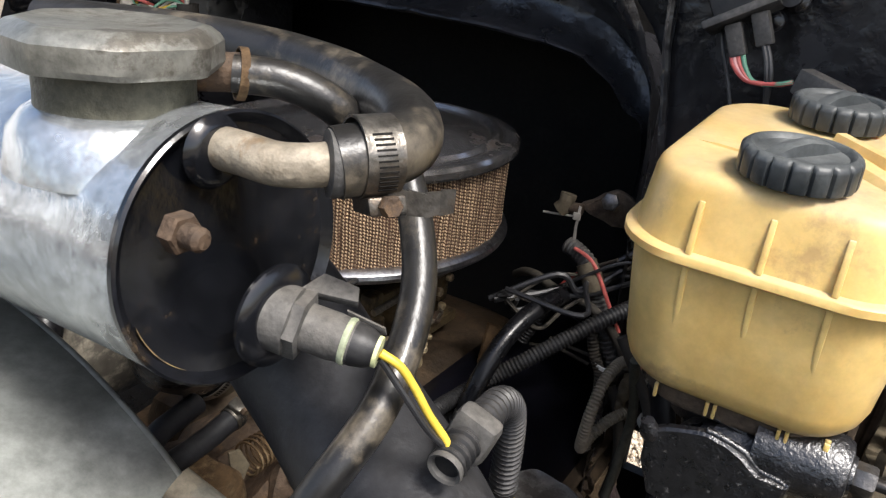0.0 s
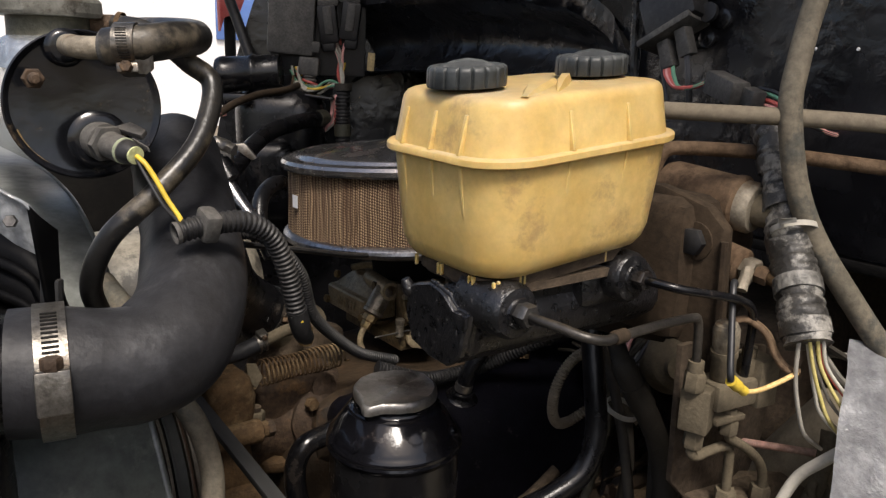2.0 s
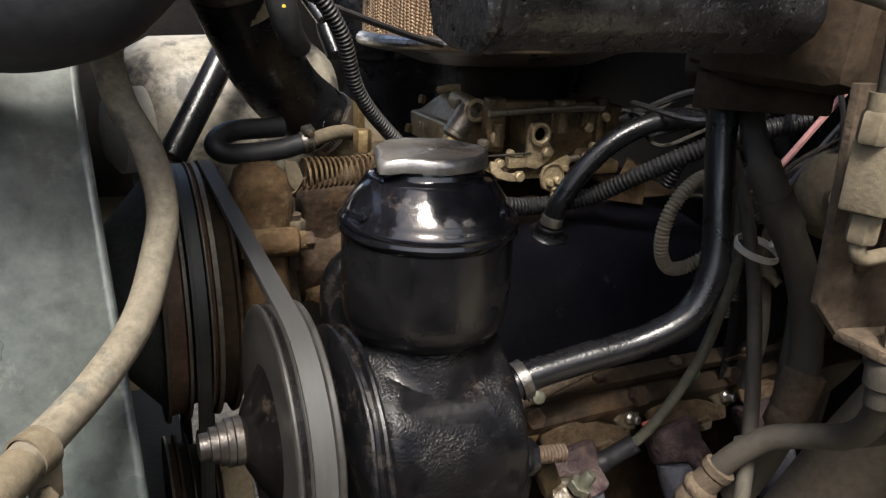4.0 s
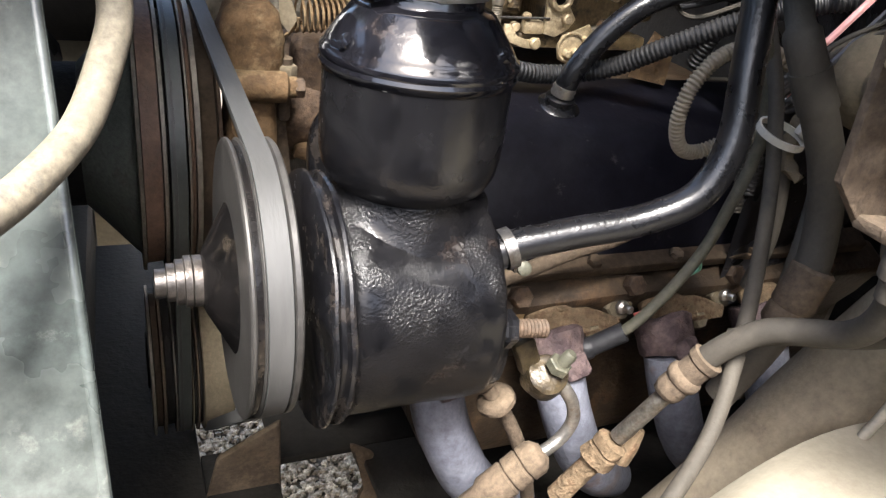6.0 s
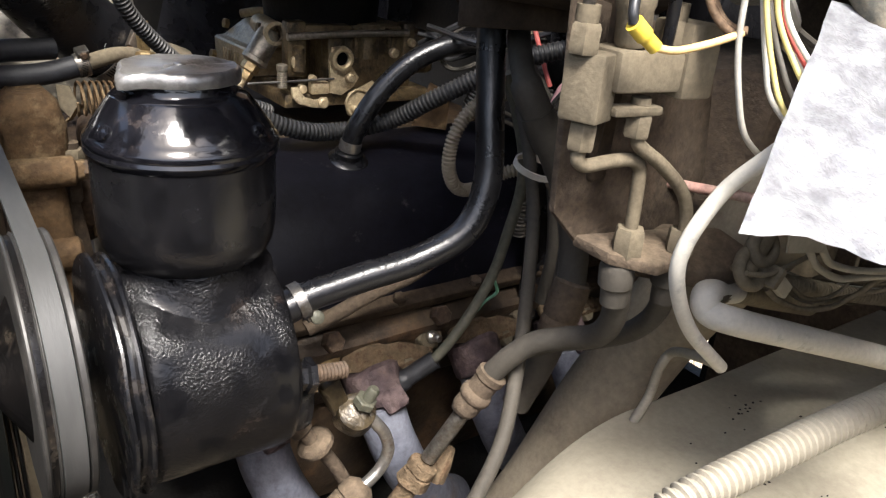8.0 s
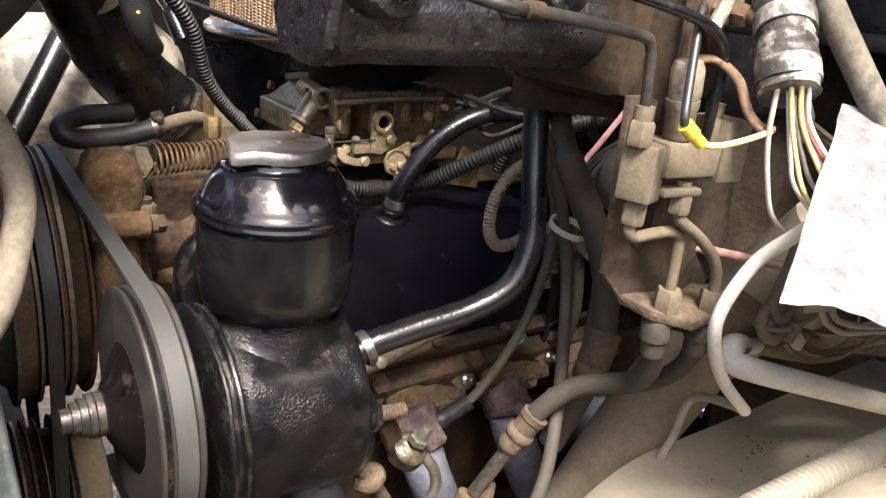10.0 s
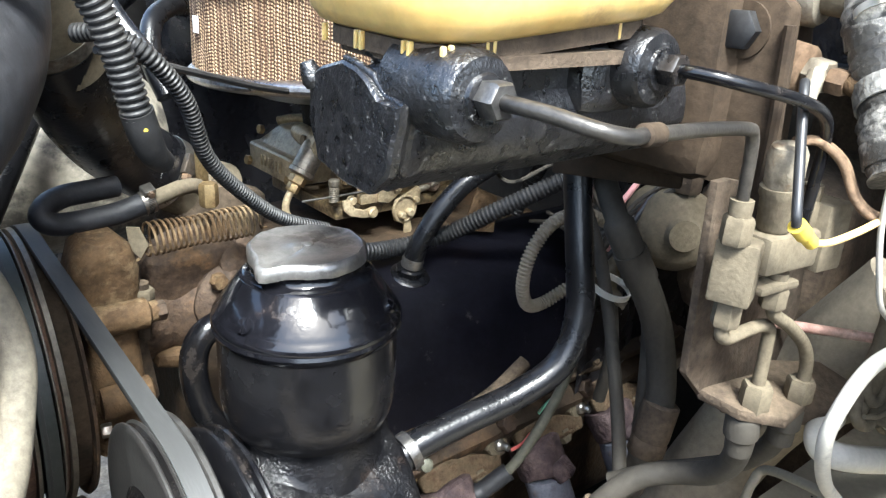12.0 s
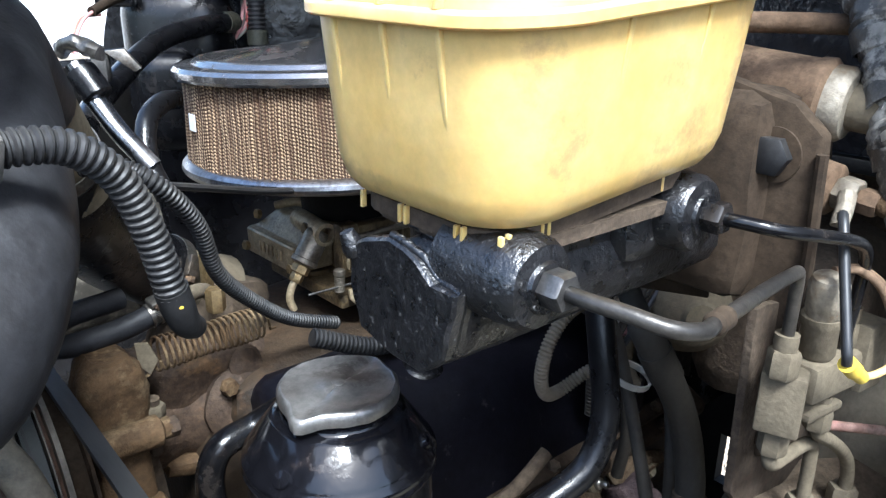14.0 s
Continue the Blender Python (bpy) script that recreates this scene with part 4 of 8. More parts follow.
sensor = part("level_sensor", lathe([(0.011, -0.012), (0.0112, 0.001), (0.0086, 0.002), (0.0078, 0.006), (0.0078, 0.015), (0.0072, 0.019), (0.0072, 0.021)], SB, sd, 28), PLASTIC_GREY, tank, "grey plastic level sensor plug")
part("ring", lathe([(0.0074, -0.0006), (0.0078, 0), (0.0078, 0.0012), (0.0072, 0.0016)], SB + sd * 0.0187, sd, 28), mat("pale_green_seal", (0.3, 0.33, 0.22), rough=0.6, bump=0.05), sensor, "pale green seal ring")
part("dish_lip", lathe([(0.0165, -0.003), (0.0172, -0.0022), (0.0172, -0.001), (0.0155, 0.0005), (0.012, 0.0015)], SB - sd * 0.004, (0, -1, 0), 36), TANK_END, sensor)
part("side_clip", slab([SB + sd * 0.013 + Vector((0.008, 0, 0.0055)), SB + sd * 0.026 + Vector((0.0085, 0, 0.0035)), SB + sd * 0.026 + Vector((0.0095, 0, 0.0005)), SB + sd * 0.014 + Vector((0.0088, 0, 0.002))], (0.0012, 0.0006, 0), 0.0003), PLASTIC_GREY, sensor)
part("flange", hexagon(SB + sd * 0.0005, sd, 0.0195, 0.005), PLASTIC_GREY, sensor)
part("boot", lathe([(0.007, 0), (0.0072, 0.003), (0.0064, 0.007), (0.0053, 0.0095)], SB + sd * 0.019, sd, 24), PLASTIC_BLACK, sensor)
part("seal", lathe([(0.0052, 0), (0.0052, 0.002)], SB + sd * 0.0278, sd, 20), mat("pale_green_seal", (0.4, 0.42, 0.22), rough=0.5, bump=0.0), sensor)
tab = slab([(0.1685, 0.1535, 1.1025), (0.1785, 0.1515, 1.1055), (0.1845, 0.1415, 1.1015), (0.1805, 0.1385, 1.0985)], (0.001, 0.001, -0.003), 0.0004)
part("latch", tab, PLASTIC_GREY, sensor)
wire = tube([ST, ST + sd * 0.006 + Vector((0.001, 0, -0.003)), (0.1805, 0.1145, 1.0765), (0.1855, 0.1105, 1.0645), (0.1905, 0.1065, 1.0545), (0.1915, 0.106, 1.0505)], 0.0015, 10)
single("sensor_wire", wire, YELLOW_WIRE, "yellow wire from the tank sensor into a conduit", "wire")
wire = tube([ST + Vector((0, 0, -0.002)), (0.1785, 0.1155, 1.0725), (0.1835, 0.1095, 1.0605), (0.1905, 0.1065, 1.0515)], 0.0012, 8)
single("sensor_wire", wire, BLACK_WIRE, "black wire beside the yellow sensor wire", "wire")

HTOP = [(0.1655, 0.1385, 1.148), (0.1745, 0.1325, 1.1497), (0.1885, 0.131, 1.1515), (0.201, 0.138, 1.1535), (0.2135, 0.1515, 1.1545), (0.2255, 0.1715, 1.1555), (0.2355, 0.1995, 1.1575), (0.2375, 0.2365, 1.1595), (0.2285, 0.2815, 1.1605), (0.2055, 0.3415, 1.1595)]
oh = thing("coolant_hose", HTOP[0], "dusty dark rubber coolant hose curving behind the tank", "hose")
part("hose", tube(HTOP, 0.0106, 24, 8), RUBBER_SCUFFED, oh)
hose_clamp((0.175, 0.1327, 1.1498), (-0.85, 0.5, -0.03), 0.0113, 0.0115, (0.0, -0.25, -0.95), worm=0.0095, label="slotted steel hose clamp with a bent loose tail")
tail = bmesh.new()
tl = [Vector(p) for p in ((0.1735, 0.1255, 1.139), (0.177, 0.1205, 1.138), (0.179, 0.1155, 1.138), (0.1805, 0.1115, 1.1395), (0.181, 0.107, 1.141))]
for a, b in zip(tl, tl[1:]):
    slab([a + Vector((0, 0, 0.004)), a - Vector((0, 0, 0.004)), b - Vector((0, 0, 0.0035)), b + Vector((0, 0, 0.0035))], (0.0006, 0.0006, 0), 0, tail)
single("clamp_tail", tail, CLAMP_STEEL, "bent loose end of a slotted clamp strap", "clamp strap")
LOOP = [(0.1855, 0.2005, 1.1615), (0.1965, 0.1875, 1.16), (0.2065, 0.1755, 1.1535), (0.2195, 0.1665, 1.1405), (0.2315, 0.1585, 1.1265), (0.2145, 0.1375, 1.0945), (0.1845, 0.1275, 1.0665), (0.1575, 0.1325, 1.0405), (0.1485, 0.1465, 1.0105), (0.1575, 0.1665, 0.9825), (0.1725, 0.2015, 0.9595)]
ov = thing("overflow_hose", LOOP[-1], "black overflow hose with tan scuffs looping under the tank", "hose")
part("hose", tube(LOOP, 0.0066, 18, 8), RUBBER_SCUFFED, ov)

part("spout_clip", band((0.1885, 0.2, 1.161), (0.8, -0.55, -0.1), 0.0083, 0.003, 0.0008, 24), RUST, ov, "rusty wire clip")

# sensor conduits
cd = thing("wiring_conduit", (0.2, 0.1, 1.0), "black split corrugated wiring conduit", "conduit", "wiring conduits")
CC = [(0.1885, 0.1035, 1.0462), (0.198, 0.104, 1.048), (0.2064, 0.1046, 1.0488), (0.231, 0.107, 1.0475), (0.249, 0.1095, 1.034), (0.26, 0.1125, 1.009), (0.2675, 0.1155, 0.98)]
part("sleeve", corrugated(CC, 0.0068, 0.0034, 0.0011, 14), PLASTIC_BLACK, cd)
part("collar", box((0.2064, 0.1044, 1.0488), (0.011, 0.017, 0.018), (20, 5, 6), 0.003), PLASTIC_GREY, cd, "dusty plastic conduit collar")
part("open_end", lathe([(0.0042, 0.0045), (0.0052, 0.0), (0.0064, -0.0006), (0.0068, 0.0006), (0.0064, 0.002)], (0.1868, 0.1034, 1.0458), (1, 0.05, 0.17), 20, caps=False), PLASTIC_GREY, cd, "open ribbed mouth of the conduit")
part("yellow_tape", box((0.2688, 0.1115, 0.9775), (0.003, 0.004, 0.006), (0, 0, 0), 0.001), YELLOW_WIRE, cd)
part("cable_end", tube([(0.267, 0.1152, 0.983), (0.2705, 0.118, 0.972), (0.275, 0.123, 0.962), (0.282, 0.132, 0.955)], lambda i, n, run: 0.0072 - 0.06 * max(0.0, run - 0.012), 14), RUBBER, cd)
cd = thing("wiring_conduit", (0.45, 0.34, 0.8), "thin black corrugated wiring conduit across the engine", "conduit", "wiring conduits")
part("sleeve", corrugated([(0.291, 0.3, 0.995), (0.306, 0.28, 0.997), (0.325, 0.27, 0.984), (0.35, 0.28, 0.953), (0.37, 0.3, 0.909), (0.402, 0.32, 0.874), (0.448, 0.34, 0.837), (0.5, 0.35, 0.814)], 0.0062, 0.0034, 0.001, 12), PLASTIC_BLACK, cd)

# tan hose hanging beside the shroud
th = thing("drain_hose", (0.2, 0.1, 0.8), "tan dusty rubber hose hanging beside the fan shroud", "hose")
part("hose", tube([(0.17, 0.22, 0.99), (0.18, 0.185, 0.97)] + [(0.19, 0.16, 0.95), (0.196, 0.15, 0.925), (0.206, 0.14, 0.903), (0.21, 0.13, 0.877), (0.205, 0.115, 0.858), (0.193, 0.09, 0.835), (0.174, 0.06, 0.822), (0.154, 0.03, 0.816), (0.139, 0.0, 0.815)], 0.0078, 18), RUBBER_TAN, th)
part("worn_end", tube([(0.146, 0.014, 0.8153), (0.139, 0.0, 0.815), (0.135, -0.008, 0.8148)], 0.0082, 18), DUSTY, th, "split pale end of the hose")
clip = thing("hose_clip", (0.15, 0.02, 0.79), "pale rusted clip holding the tan hose to the shroud", "hose clip")
part("strap", band((0.15, 0.022, 0.8155), (0.6, 0.8, 0.0), 0.0082, 0.009, 0.001, 24), DUSTY, clip)
part("tab", slab([(0.146, 0.016, 0.81), (0.158, 0.024, 0.81), (0.157, 0.023, 0.795), (0.147, 0.015, 0.795)], (0.001, -0.002, 0), 0.0005), DUSTY, clip)
part("bolt", hexagon((0.152, 0.0165, 0.8), (0.3, -0.9, 0.2), 0.007, 0.005), DUSTY, clip)

# ---- power steering pump ----
PX, PY, AX = 0.357, 0.131, 0.713
pump = thing("power_steering_pump", (PX, PY, 0.64), "power steering pump brushed with thick glossy black paint", "steering pump")
can = part("reservoir_can", lathe([(0.034, 0.786), (0.040, 0.788), (0.0455, 0.7925), (0.0492, 0.8), (0.0506, 0.808), (0.0511, 0.82), (0.0511, 0.8525)], (PX, PY, 0), (0, 0, 1), 64), CAN_SCUFFED, pump, "scuffed black reservoir can")
part("shoulder", lathe([(0.0511, 0.851), (0.0527, 0.853), (0.0536, 0.8555), (0.0528, 0.8575), (0.0535, 0.8595), (0.053, 0.8618), (0.0511, 0.8635), (0.0503, 0.8655), (0.0488, 0.868), (0.0375, 0.8838), (0.0352, 0.8855), (0.0322, 0.8862), (0.0308, 0.888), (0.0305, 0.8905), (0.03, 0.8925)], (PX, PY, 0), (0, 0, 1), 64), CAN_BLACK, can, "glossy black sloping shoulder")
for ang, h in ((200, 0.868), (310, 0.869)):
    d = Vector((math.cos(radians(ang)), math.sin(radians(ang)), 0))
    part("rivet", lathe([(0.005, 0), (0.0045, 0.0025), (0.001, 0.0035)], Vector((PX, PY, h)) + d * 0.0475, (d.x, d.y, 0.8), 14), CAN_BLACK, can)
cap_bm = bmesh.new()
outline = []
for k in range(64):
    a = 2 * math.pi * k / 64
    ear = max(math.exp(-((a - 3.55) / 0.22) ** 2), math.exp(-((a - 0.41) / 0.22) ** 2))
    outline.append((0.0325 + 0.0075 * ear, a, ear))
loft([[Vector((PX + r * s * math.cos(a), PY + r * s * math.sin(a), z - 0.002 * e)) for r, a, e in outline] for s, z in ((0.93, 0.8915), (1.0, 0.8922), (1.012, 0.895), (1.0, 0.8985), (0.96, 0.900), (0.93, 0.9002), (0.9, 0.8995), (0.3, 0.8994), (0.27, 0.9), (0.05, 0.9))], cap_bm)
part("filler_cap", rough_up(cap_bm, 0.0006, 160), CAP_METAL, pump, "worn scuffed metal filler cap with ears")
part("cap_rivet", lathe([(0.004, 0), (0.0035, 0.002), (0.0012, 0.0026)], (PX, PY, 0.8985), (0, 0, 1), 16), CAP_METAL, pump)
body = lathe([(0.05, 0), (0.066, 0.002), (0.0685, 0.006)] + [(0.0685, 0.01 * k) for k in range(1, 9)] + [(0.0682, 0.0855), (0.0668, 0.0885), (0.0645, 0.0898), (0.05, 0.0915)], (0.312, PY, AX), (1, 0, 0), 96)
part("body", rough_up(rough_up(body, 0.0011, 38), 0.0006, 90), PUMP_BLACK, pump)
saddle_rings = []
for r, w in ((0.036, 0.0), (0.0372, 0.06), (0.0385, 0.3), (0.041, 0.75), (0.045, 1.0), (0.049, 1.15)):
    saddle_rings.append([Vector((PX + r * math.cos(a), PY + r * math.sin(a), 0.792 * (1 - w) + w * (AX + math.sqrt(0.0685 ** 2 - (r * math.sin(a)) ** 2) + 0.0006))) for a in [2 * math.pi * k / 48 for k in range(48)]])
part("saddle", loft(saddle_rings), PUMP_BLACK, pump)
part("mount_plate", rough_up(lathe([(0.02, 0), (0.0745, 0), (0.076, 0.0012), (0.0762, 0.0028), (0.0715, 0.004), (0.0695, 0.006), (0.0695, 0.0085), (0.0745, 0.0095), (0.0752, 0.0112), (0.0745, 0.0125), (0.067, 0.013)], (0.2995, PY, AX + 0.002), (1, 0, 0), 72), 0.0011, 40), GLOSS_BLACK, pump, "dented black end plate with a bare worn edge")
part("mount_bracket", tube([(0.41, 0.29, 0.79), (0.39, 0.3, 0.777), (0.36, 0.3, 0.769), (0.35, 0.3, 0.742), (0.357, 0.3, 0.7), (0.38, 0.3, 0.66)], 0.011, 14), GLOSS_BLACK, pump)
part("rear_flange", lathe([(0.02, 0), (0.05, 0), (0.05, 0.003), (0.03, 0.006)], (0.4025, PY, AX), (1, 0, 0), 32), GLOSS_BLACK, pump)
part("return_spout", lathe([(0.011, 0), (0.0115, 0.01), (0.0095, 0.012), (0.0095, 0.04)], (0.394, 0.116, 0.739), (0.9, -0.05, 0.3), 20), GLOSS_BLACK, pump)
part("pressure_fitting", lathe([(0.013, 0), (0.013, 0.006), (0.0095, 0.008), (0.0095, 0.012), (0.012, 0.0135), (0.012, 0.018), (0.008, 0.019)], (0.402, 0.092, 0.706), (0.99, -0.05, -0.1), 6), GLOSS_BLACK, pump)
stud = lathe([(0.0055, 0)] + [(0.0056 + 0.0006 * (k % 2), 0.001 + 0.0013 * k) for k in range(18)] + [(0.0045, 0.0245)], (0.42, 0.091, 0.7045), (0.99, -0.05, -0.1), 14)
part("stud", stud, RUST_DARK, pump, "bare threaded stud")
part("rear_boss", rough_up(subdivided(box((0.414, 0.105, 0.676), (0.022, 0.026, 0.036), (0, 0, 0), 0.008), 1), 0.002), GLOSS_BLACK, pump)
# pulley: two bare rims with the belt between, and a deep cone standing forward to the shaft
QY, QZ, QR = 0.128, 0.7345, 0.0768
pulley = part("pulley", lathe([(0.0135, -0.0185), (0.0185, -0.0165), (0.052, 0.002), (0.064, 0.0085), (0.0685, 0.0085), (0.0752, -0.0015), (0.0752, 0.0025), (0.0735, 0.0062), (0.066, 0.0125), (0.066, 0.0165), (0.0735, 0.0195), (0.0735, 0.0215), (0.066, 0.021), (0.02, 0.012)], (0.2615, QY, QZ), (1, 0, 0), 96), PULLEY_BLACK, pump, "black pressed pulley with a deep cone")
for x0, w in ((0.2578, 0.0032), (0.2642, 0.0022), (0.2785, 0.0045)):
    part("rim", lathe([(QR - 0.0042, 0), (QR - 0.001, 0.0002), (QR, 0.001), (QR, w - 0.001), (QR - 0.001, w), (QR - 0.0042, w)], (x0, QY, QZ), (1, 0, 0), 96), RIM_STEEL, pulley, "bare worn rim")
part("shaft", lathe([(0.0142, 0), (0.0142, 0.0045), (0.0128, 0.005), (0.0142, 0.0055), (0.0142, 0.009), (0.0125, 0.0095), (0.0125, 0.0135), (0.0105, 0.014), (0.0105, 0.018), (0.008, 0.0185), (0.008, 0.024), (0.0065, 0.0245)], (0.2435, QY, QZ), (-1, 0, 0), 28), SHAFT_STEEL, pump, "stepped dull steel shaft end")

# return hose
RET = [(0.4115, 0.1155, 0.7435), (0.43, 0.114, 0.75), (0.465, 0.109, 0.758), (0.505, 0.101, 0.768), (0.537, 0.093, 0.787), (0.553, 0.095, 0.82), (0.558, 0.106, 0.865), (0.564, 0.12, 0.91), (0.568, 0.128, 0.945)]
rt = thing("return_hose", RET[0], "shiny black steering return hose bending upward", "hose")
part("hose", tube(RET, 0.0102, 22), RUBBER_GLOSS, rt)
part("end_sleeve", sweep(evenly(spline([Vector((0.4105, 0.1155, 0.743)), Vector((0.418, 0.115, 0.746)), Vector((0.4275, 0.1142, 0.7492))], 4), 0.004), 0.0112, 22), RUBBER_GLOSS, rt)
part("clamp_band", band((0.421, 0.1147, 0.7472), (0.92, -0.05, 0.33), 0.0122, 0.007, 0.0009, 28), DARK_STEEL, rt, "stained steel clamp band")
part("clamp_screw", lathe([(0.0042, 0), (0.0046, 0.001), (0.0046, 0.0045), (0.003, 0.0055)], (0.4305, 0.109, 0.736), (-0.1, -0.9, 0.35), 16), BRASS_OLD, rt, "slotted clamp screw")
part("clamp_ear", box((0.4275, 0.1095, 0.7385), (0.009, 0.006, 0.008), (0, -18, 0), 0.0012), CLAMP_STEEL, rt)

part("upper_fitting", rough_up(lathe([(0.011, 0), (0.0135, 0.004), (0.0135, 0.016), (0.009, 0.02), (0.009, 0.03)], (0.567, 0.1265, 0.938), (0.1, 0.15, 1), 20), 0.001, 80), DARK, rt, "grimy metal end fitting")

# ---- belts and front pulleys ----
FY, FZ = 0.43, 0.71
fp = thing("fan_pulley", (0.26, FY, 0.59), "rusty multi-groove fan pulley turned by rubber belts", "pulley")
part("dish", lathe([(0.034, -0.095), (0.04, -0.09), (0.075, -0.058), (0.1, -0.036), (0.1035, -0.0325), (0.107, -0.032)], (0.25, FY, FZ), (1, 0, 0), 72), mat("grey_green_dish_paint", (0.06, 0.068, 0.058), (0.12, 0.128, 0.108), rough=0.5, scale=20, bump=0.2, stain=(0.05, 0.035, 0.022), stain_amt=0.25), fp, "grey-green pressed dish")
for name, x0, x1, r0, r1, m_ in (("rim", -0.032, -0.0285, 0.118, 0.119, RIM_DULL), ("groove", -0.0285, -0.0145, 0.1125, 0.1115, RUST_RED), ("rim", -0.0145, -0.011, 0.118, 0.118, RIM_DULL), ("groove", -0.011, 0.004, 0.105, 0.105, DARK), ("rim", 0.004, 0.006, 0.118, 0.118, RIM_DULL), ("groove", 0.006, 0.0095, 0.114, 0.112, RUST_RED), ("rim", 0.0095, 0.014, 0.117, 0.118, RIM_DULL), ("groove", 0.014, 0.0265, 0.109, 0.109, BROWN), ("rim", 0.0265, 0.03, 0.1175, 0.1165, RUST_DARK)):
    part(name, lathe([(0.06, x0), (r0, x0 + 0.0004), (r1, x1 - 0.0004), (0.06, x1)], (0.25, FY, FZ), (1, 0, 0), 96), m_, fp)
part("fan_hub", lathe([(0.06, -0.03), (0.06, 0.03), (0.03, 0.04)], (0.17, FY, FZ), (1, 0, 0), 32), DARK, fp)
part("bolt", hexagon((0.284, 0.326, 0.694), (1, -0.2, 0), 0.01, 0.008), STEEL, fp)
fan = thing("cooling_fan", (0.15, FY, FZ), "black steel cooling fan inside the shroud", "fan")
part("hub", lathe([(0.02, 0), (0.055, 0), (0.055, 0.012), (0.02, 0.014)], (0.126, FY, FZ), (1, 0, 0), 32), DARK, fan)
for k in range(5):
    a = radians(232 + 72 * k)
    rad_, tan_ = Vector((0, math.cos(a), math.sin(a))), Vector((0, -math.sin(a), math.cos(a)))
    c_ = Vector((0.134, FY, FZ))
    q_ = [c_ + rad_ * r + tan_ * w + Vector((dx, 0, 0)) for r, w, dx in ((0.045, -0.02, 0.008), (0.19, -0.042, 0.022), (0.2, -0.03, 0.02), (0.2, 0.03, -0.014), (0.19, 0.042, -0.018), (0.045, 0.02, -0.006))]
    part("blade", slab(q_, (0.002, 0, 0), 0.0006), DARK, fan)
cp = thing("crank_pulley", (0.25, 0.43, 0.39), "dark multi-groove crank pulley low on the engine", "pulley")
for name, x0, x1, r0, m_ in (("rim", 0.218, 0.2215, 0.0755, RIM_DULL), ("groove", 0.2215, 0.2275, 0.067, BROWN), ("rim", 0.2275, 0.231, 0.0755, DUSTY_DARK), ("groove", 0.231, 0.2385, 0.066, DARK), ("rim", 0.2385, 0.2405, 0.075, RIM_DULL), ("groove", 0.2405, 0.2535, 0.062, DARK), ("rim", 0.2535, 0.2555, 0.0755, DUSTY), ("groove", 0.2555, 0.2585, 0.07, DARK), ("rim", 0.2585, 0.261, 0.0755, DUSTY_DARK), ("groove", 0.261, 0.264, 0.069, DARK)):
    part(name, lathe([(0.04, x0), (r0, x0 + 0.0005), (r0, x1 - 0.0005), (0.04, x1)], (0.0, 0.43, 0.47), (1, 0, 0), 72), m_, cp)
part("damper", lathe([(0.04, 0.264), (0.0745, 0.2645), (0.0755, 0.2655), (0.0755, 0.2915), (0.074, 0.293), (0.04, 0.2935)], (0.0, 0.43, 0.47), (1, 0, 0), 72), DUSTY, cp, "pale dusty damper ring")
part("hub", lathe([(0.03, 0), (0.028, -0.004)], (0.22, 0.43, 0.47), (1, 0, 0), 24), DARK, cp)


def belt_loop(wheels, x, wide, thick):
    """The closed middle line of a belt stretched round wheels (y, z, radius), swept as a tapered band."""
    pts = sorted({(round(y + r * math.cos(a), 6), round(z + r * math.sin(a), 6)) for y, z, r in wheels for a in [2 * math.pi * k / 120 for k in range(120)]})

    def half(seq):
        out = []
        for p in seq:
            while len(out) > 1 and (out[-1][0] - out[-2][0]) * (p[1] - out[-2][1]) - (out[-1][1] - out[-2][1]) * (p[0] - out[-2][0]) <= 0:
                out.pop()
            out.append(p)
        return out[:-1]

    hull = [Vector(p) for p in half(pts) + half(pts[::-1])]
    n = len(hull)
    loops = []
    for i, p in enumerate(hull):
        t = (hull[(i + 1) % n] - hull[i - 1]).normalized()
        nrm = Vector((t.y, -t.x))
        loops.append([Vector((x + wide * u, *(p + nrm * thick * v))) for u, v in ((-0.5, 0.3), (-0.46, 0.5), (0.46, 0.5), (0.5, 0.3), (0.36, -0.5), (-0.36, -0.5))])
    bm = bmesh.new()
    loft(loops + loops[:1], bm, caps=False)
    return bm


PUMP_BELT = [(QY, QZ, 0.0725), (FY, FZ, 0.1145), (0.43, 0.47, 0.0735)]
db = thing("drive_belt", (0.272, 0.13, 0.66), "grey worn v-belt running round the steering pump pulley", "belt")
part("belt", belt_loop(PUMP_BELT, 0.272, 0.0125, 0.009), BELT, db)
for x_ in (0.2665, 0.2775):
    part("frayed_edge", belt_loop([(y, z, r + 0.0036) for y, z, r in PUMP_BELT], x_, 0.0008, 0.0016), BELT_DARK, db, "dark worn belt edge")

fb = thing("drive_belt", (0.247, 0.43, 0.4), "dull grey-green belt between the fan and crank pulleys", "belt")
part("belt", belt_loop([(FY, FZ, 0.1125), (0.43, 0.47, 0.0705)], 0.2468, 0.0122, 0.009), BELT_DARK, fb)
part("worn_stripe", belt_loop([(FY, FZ, 0.1165), (0.43, 0.47, 0.0745)], 0.2442, 0.0022, 0.0014), BELT, fb, "paler worn stripe")

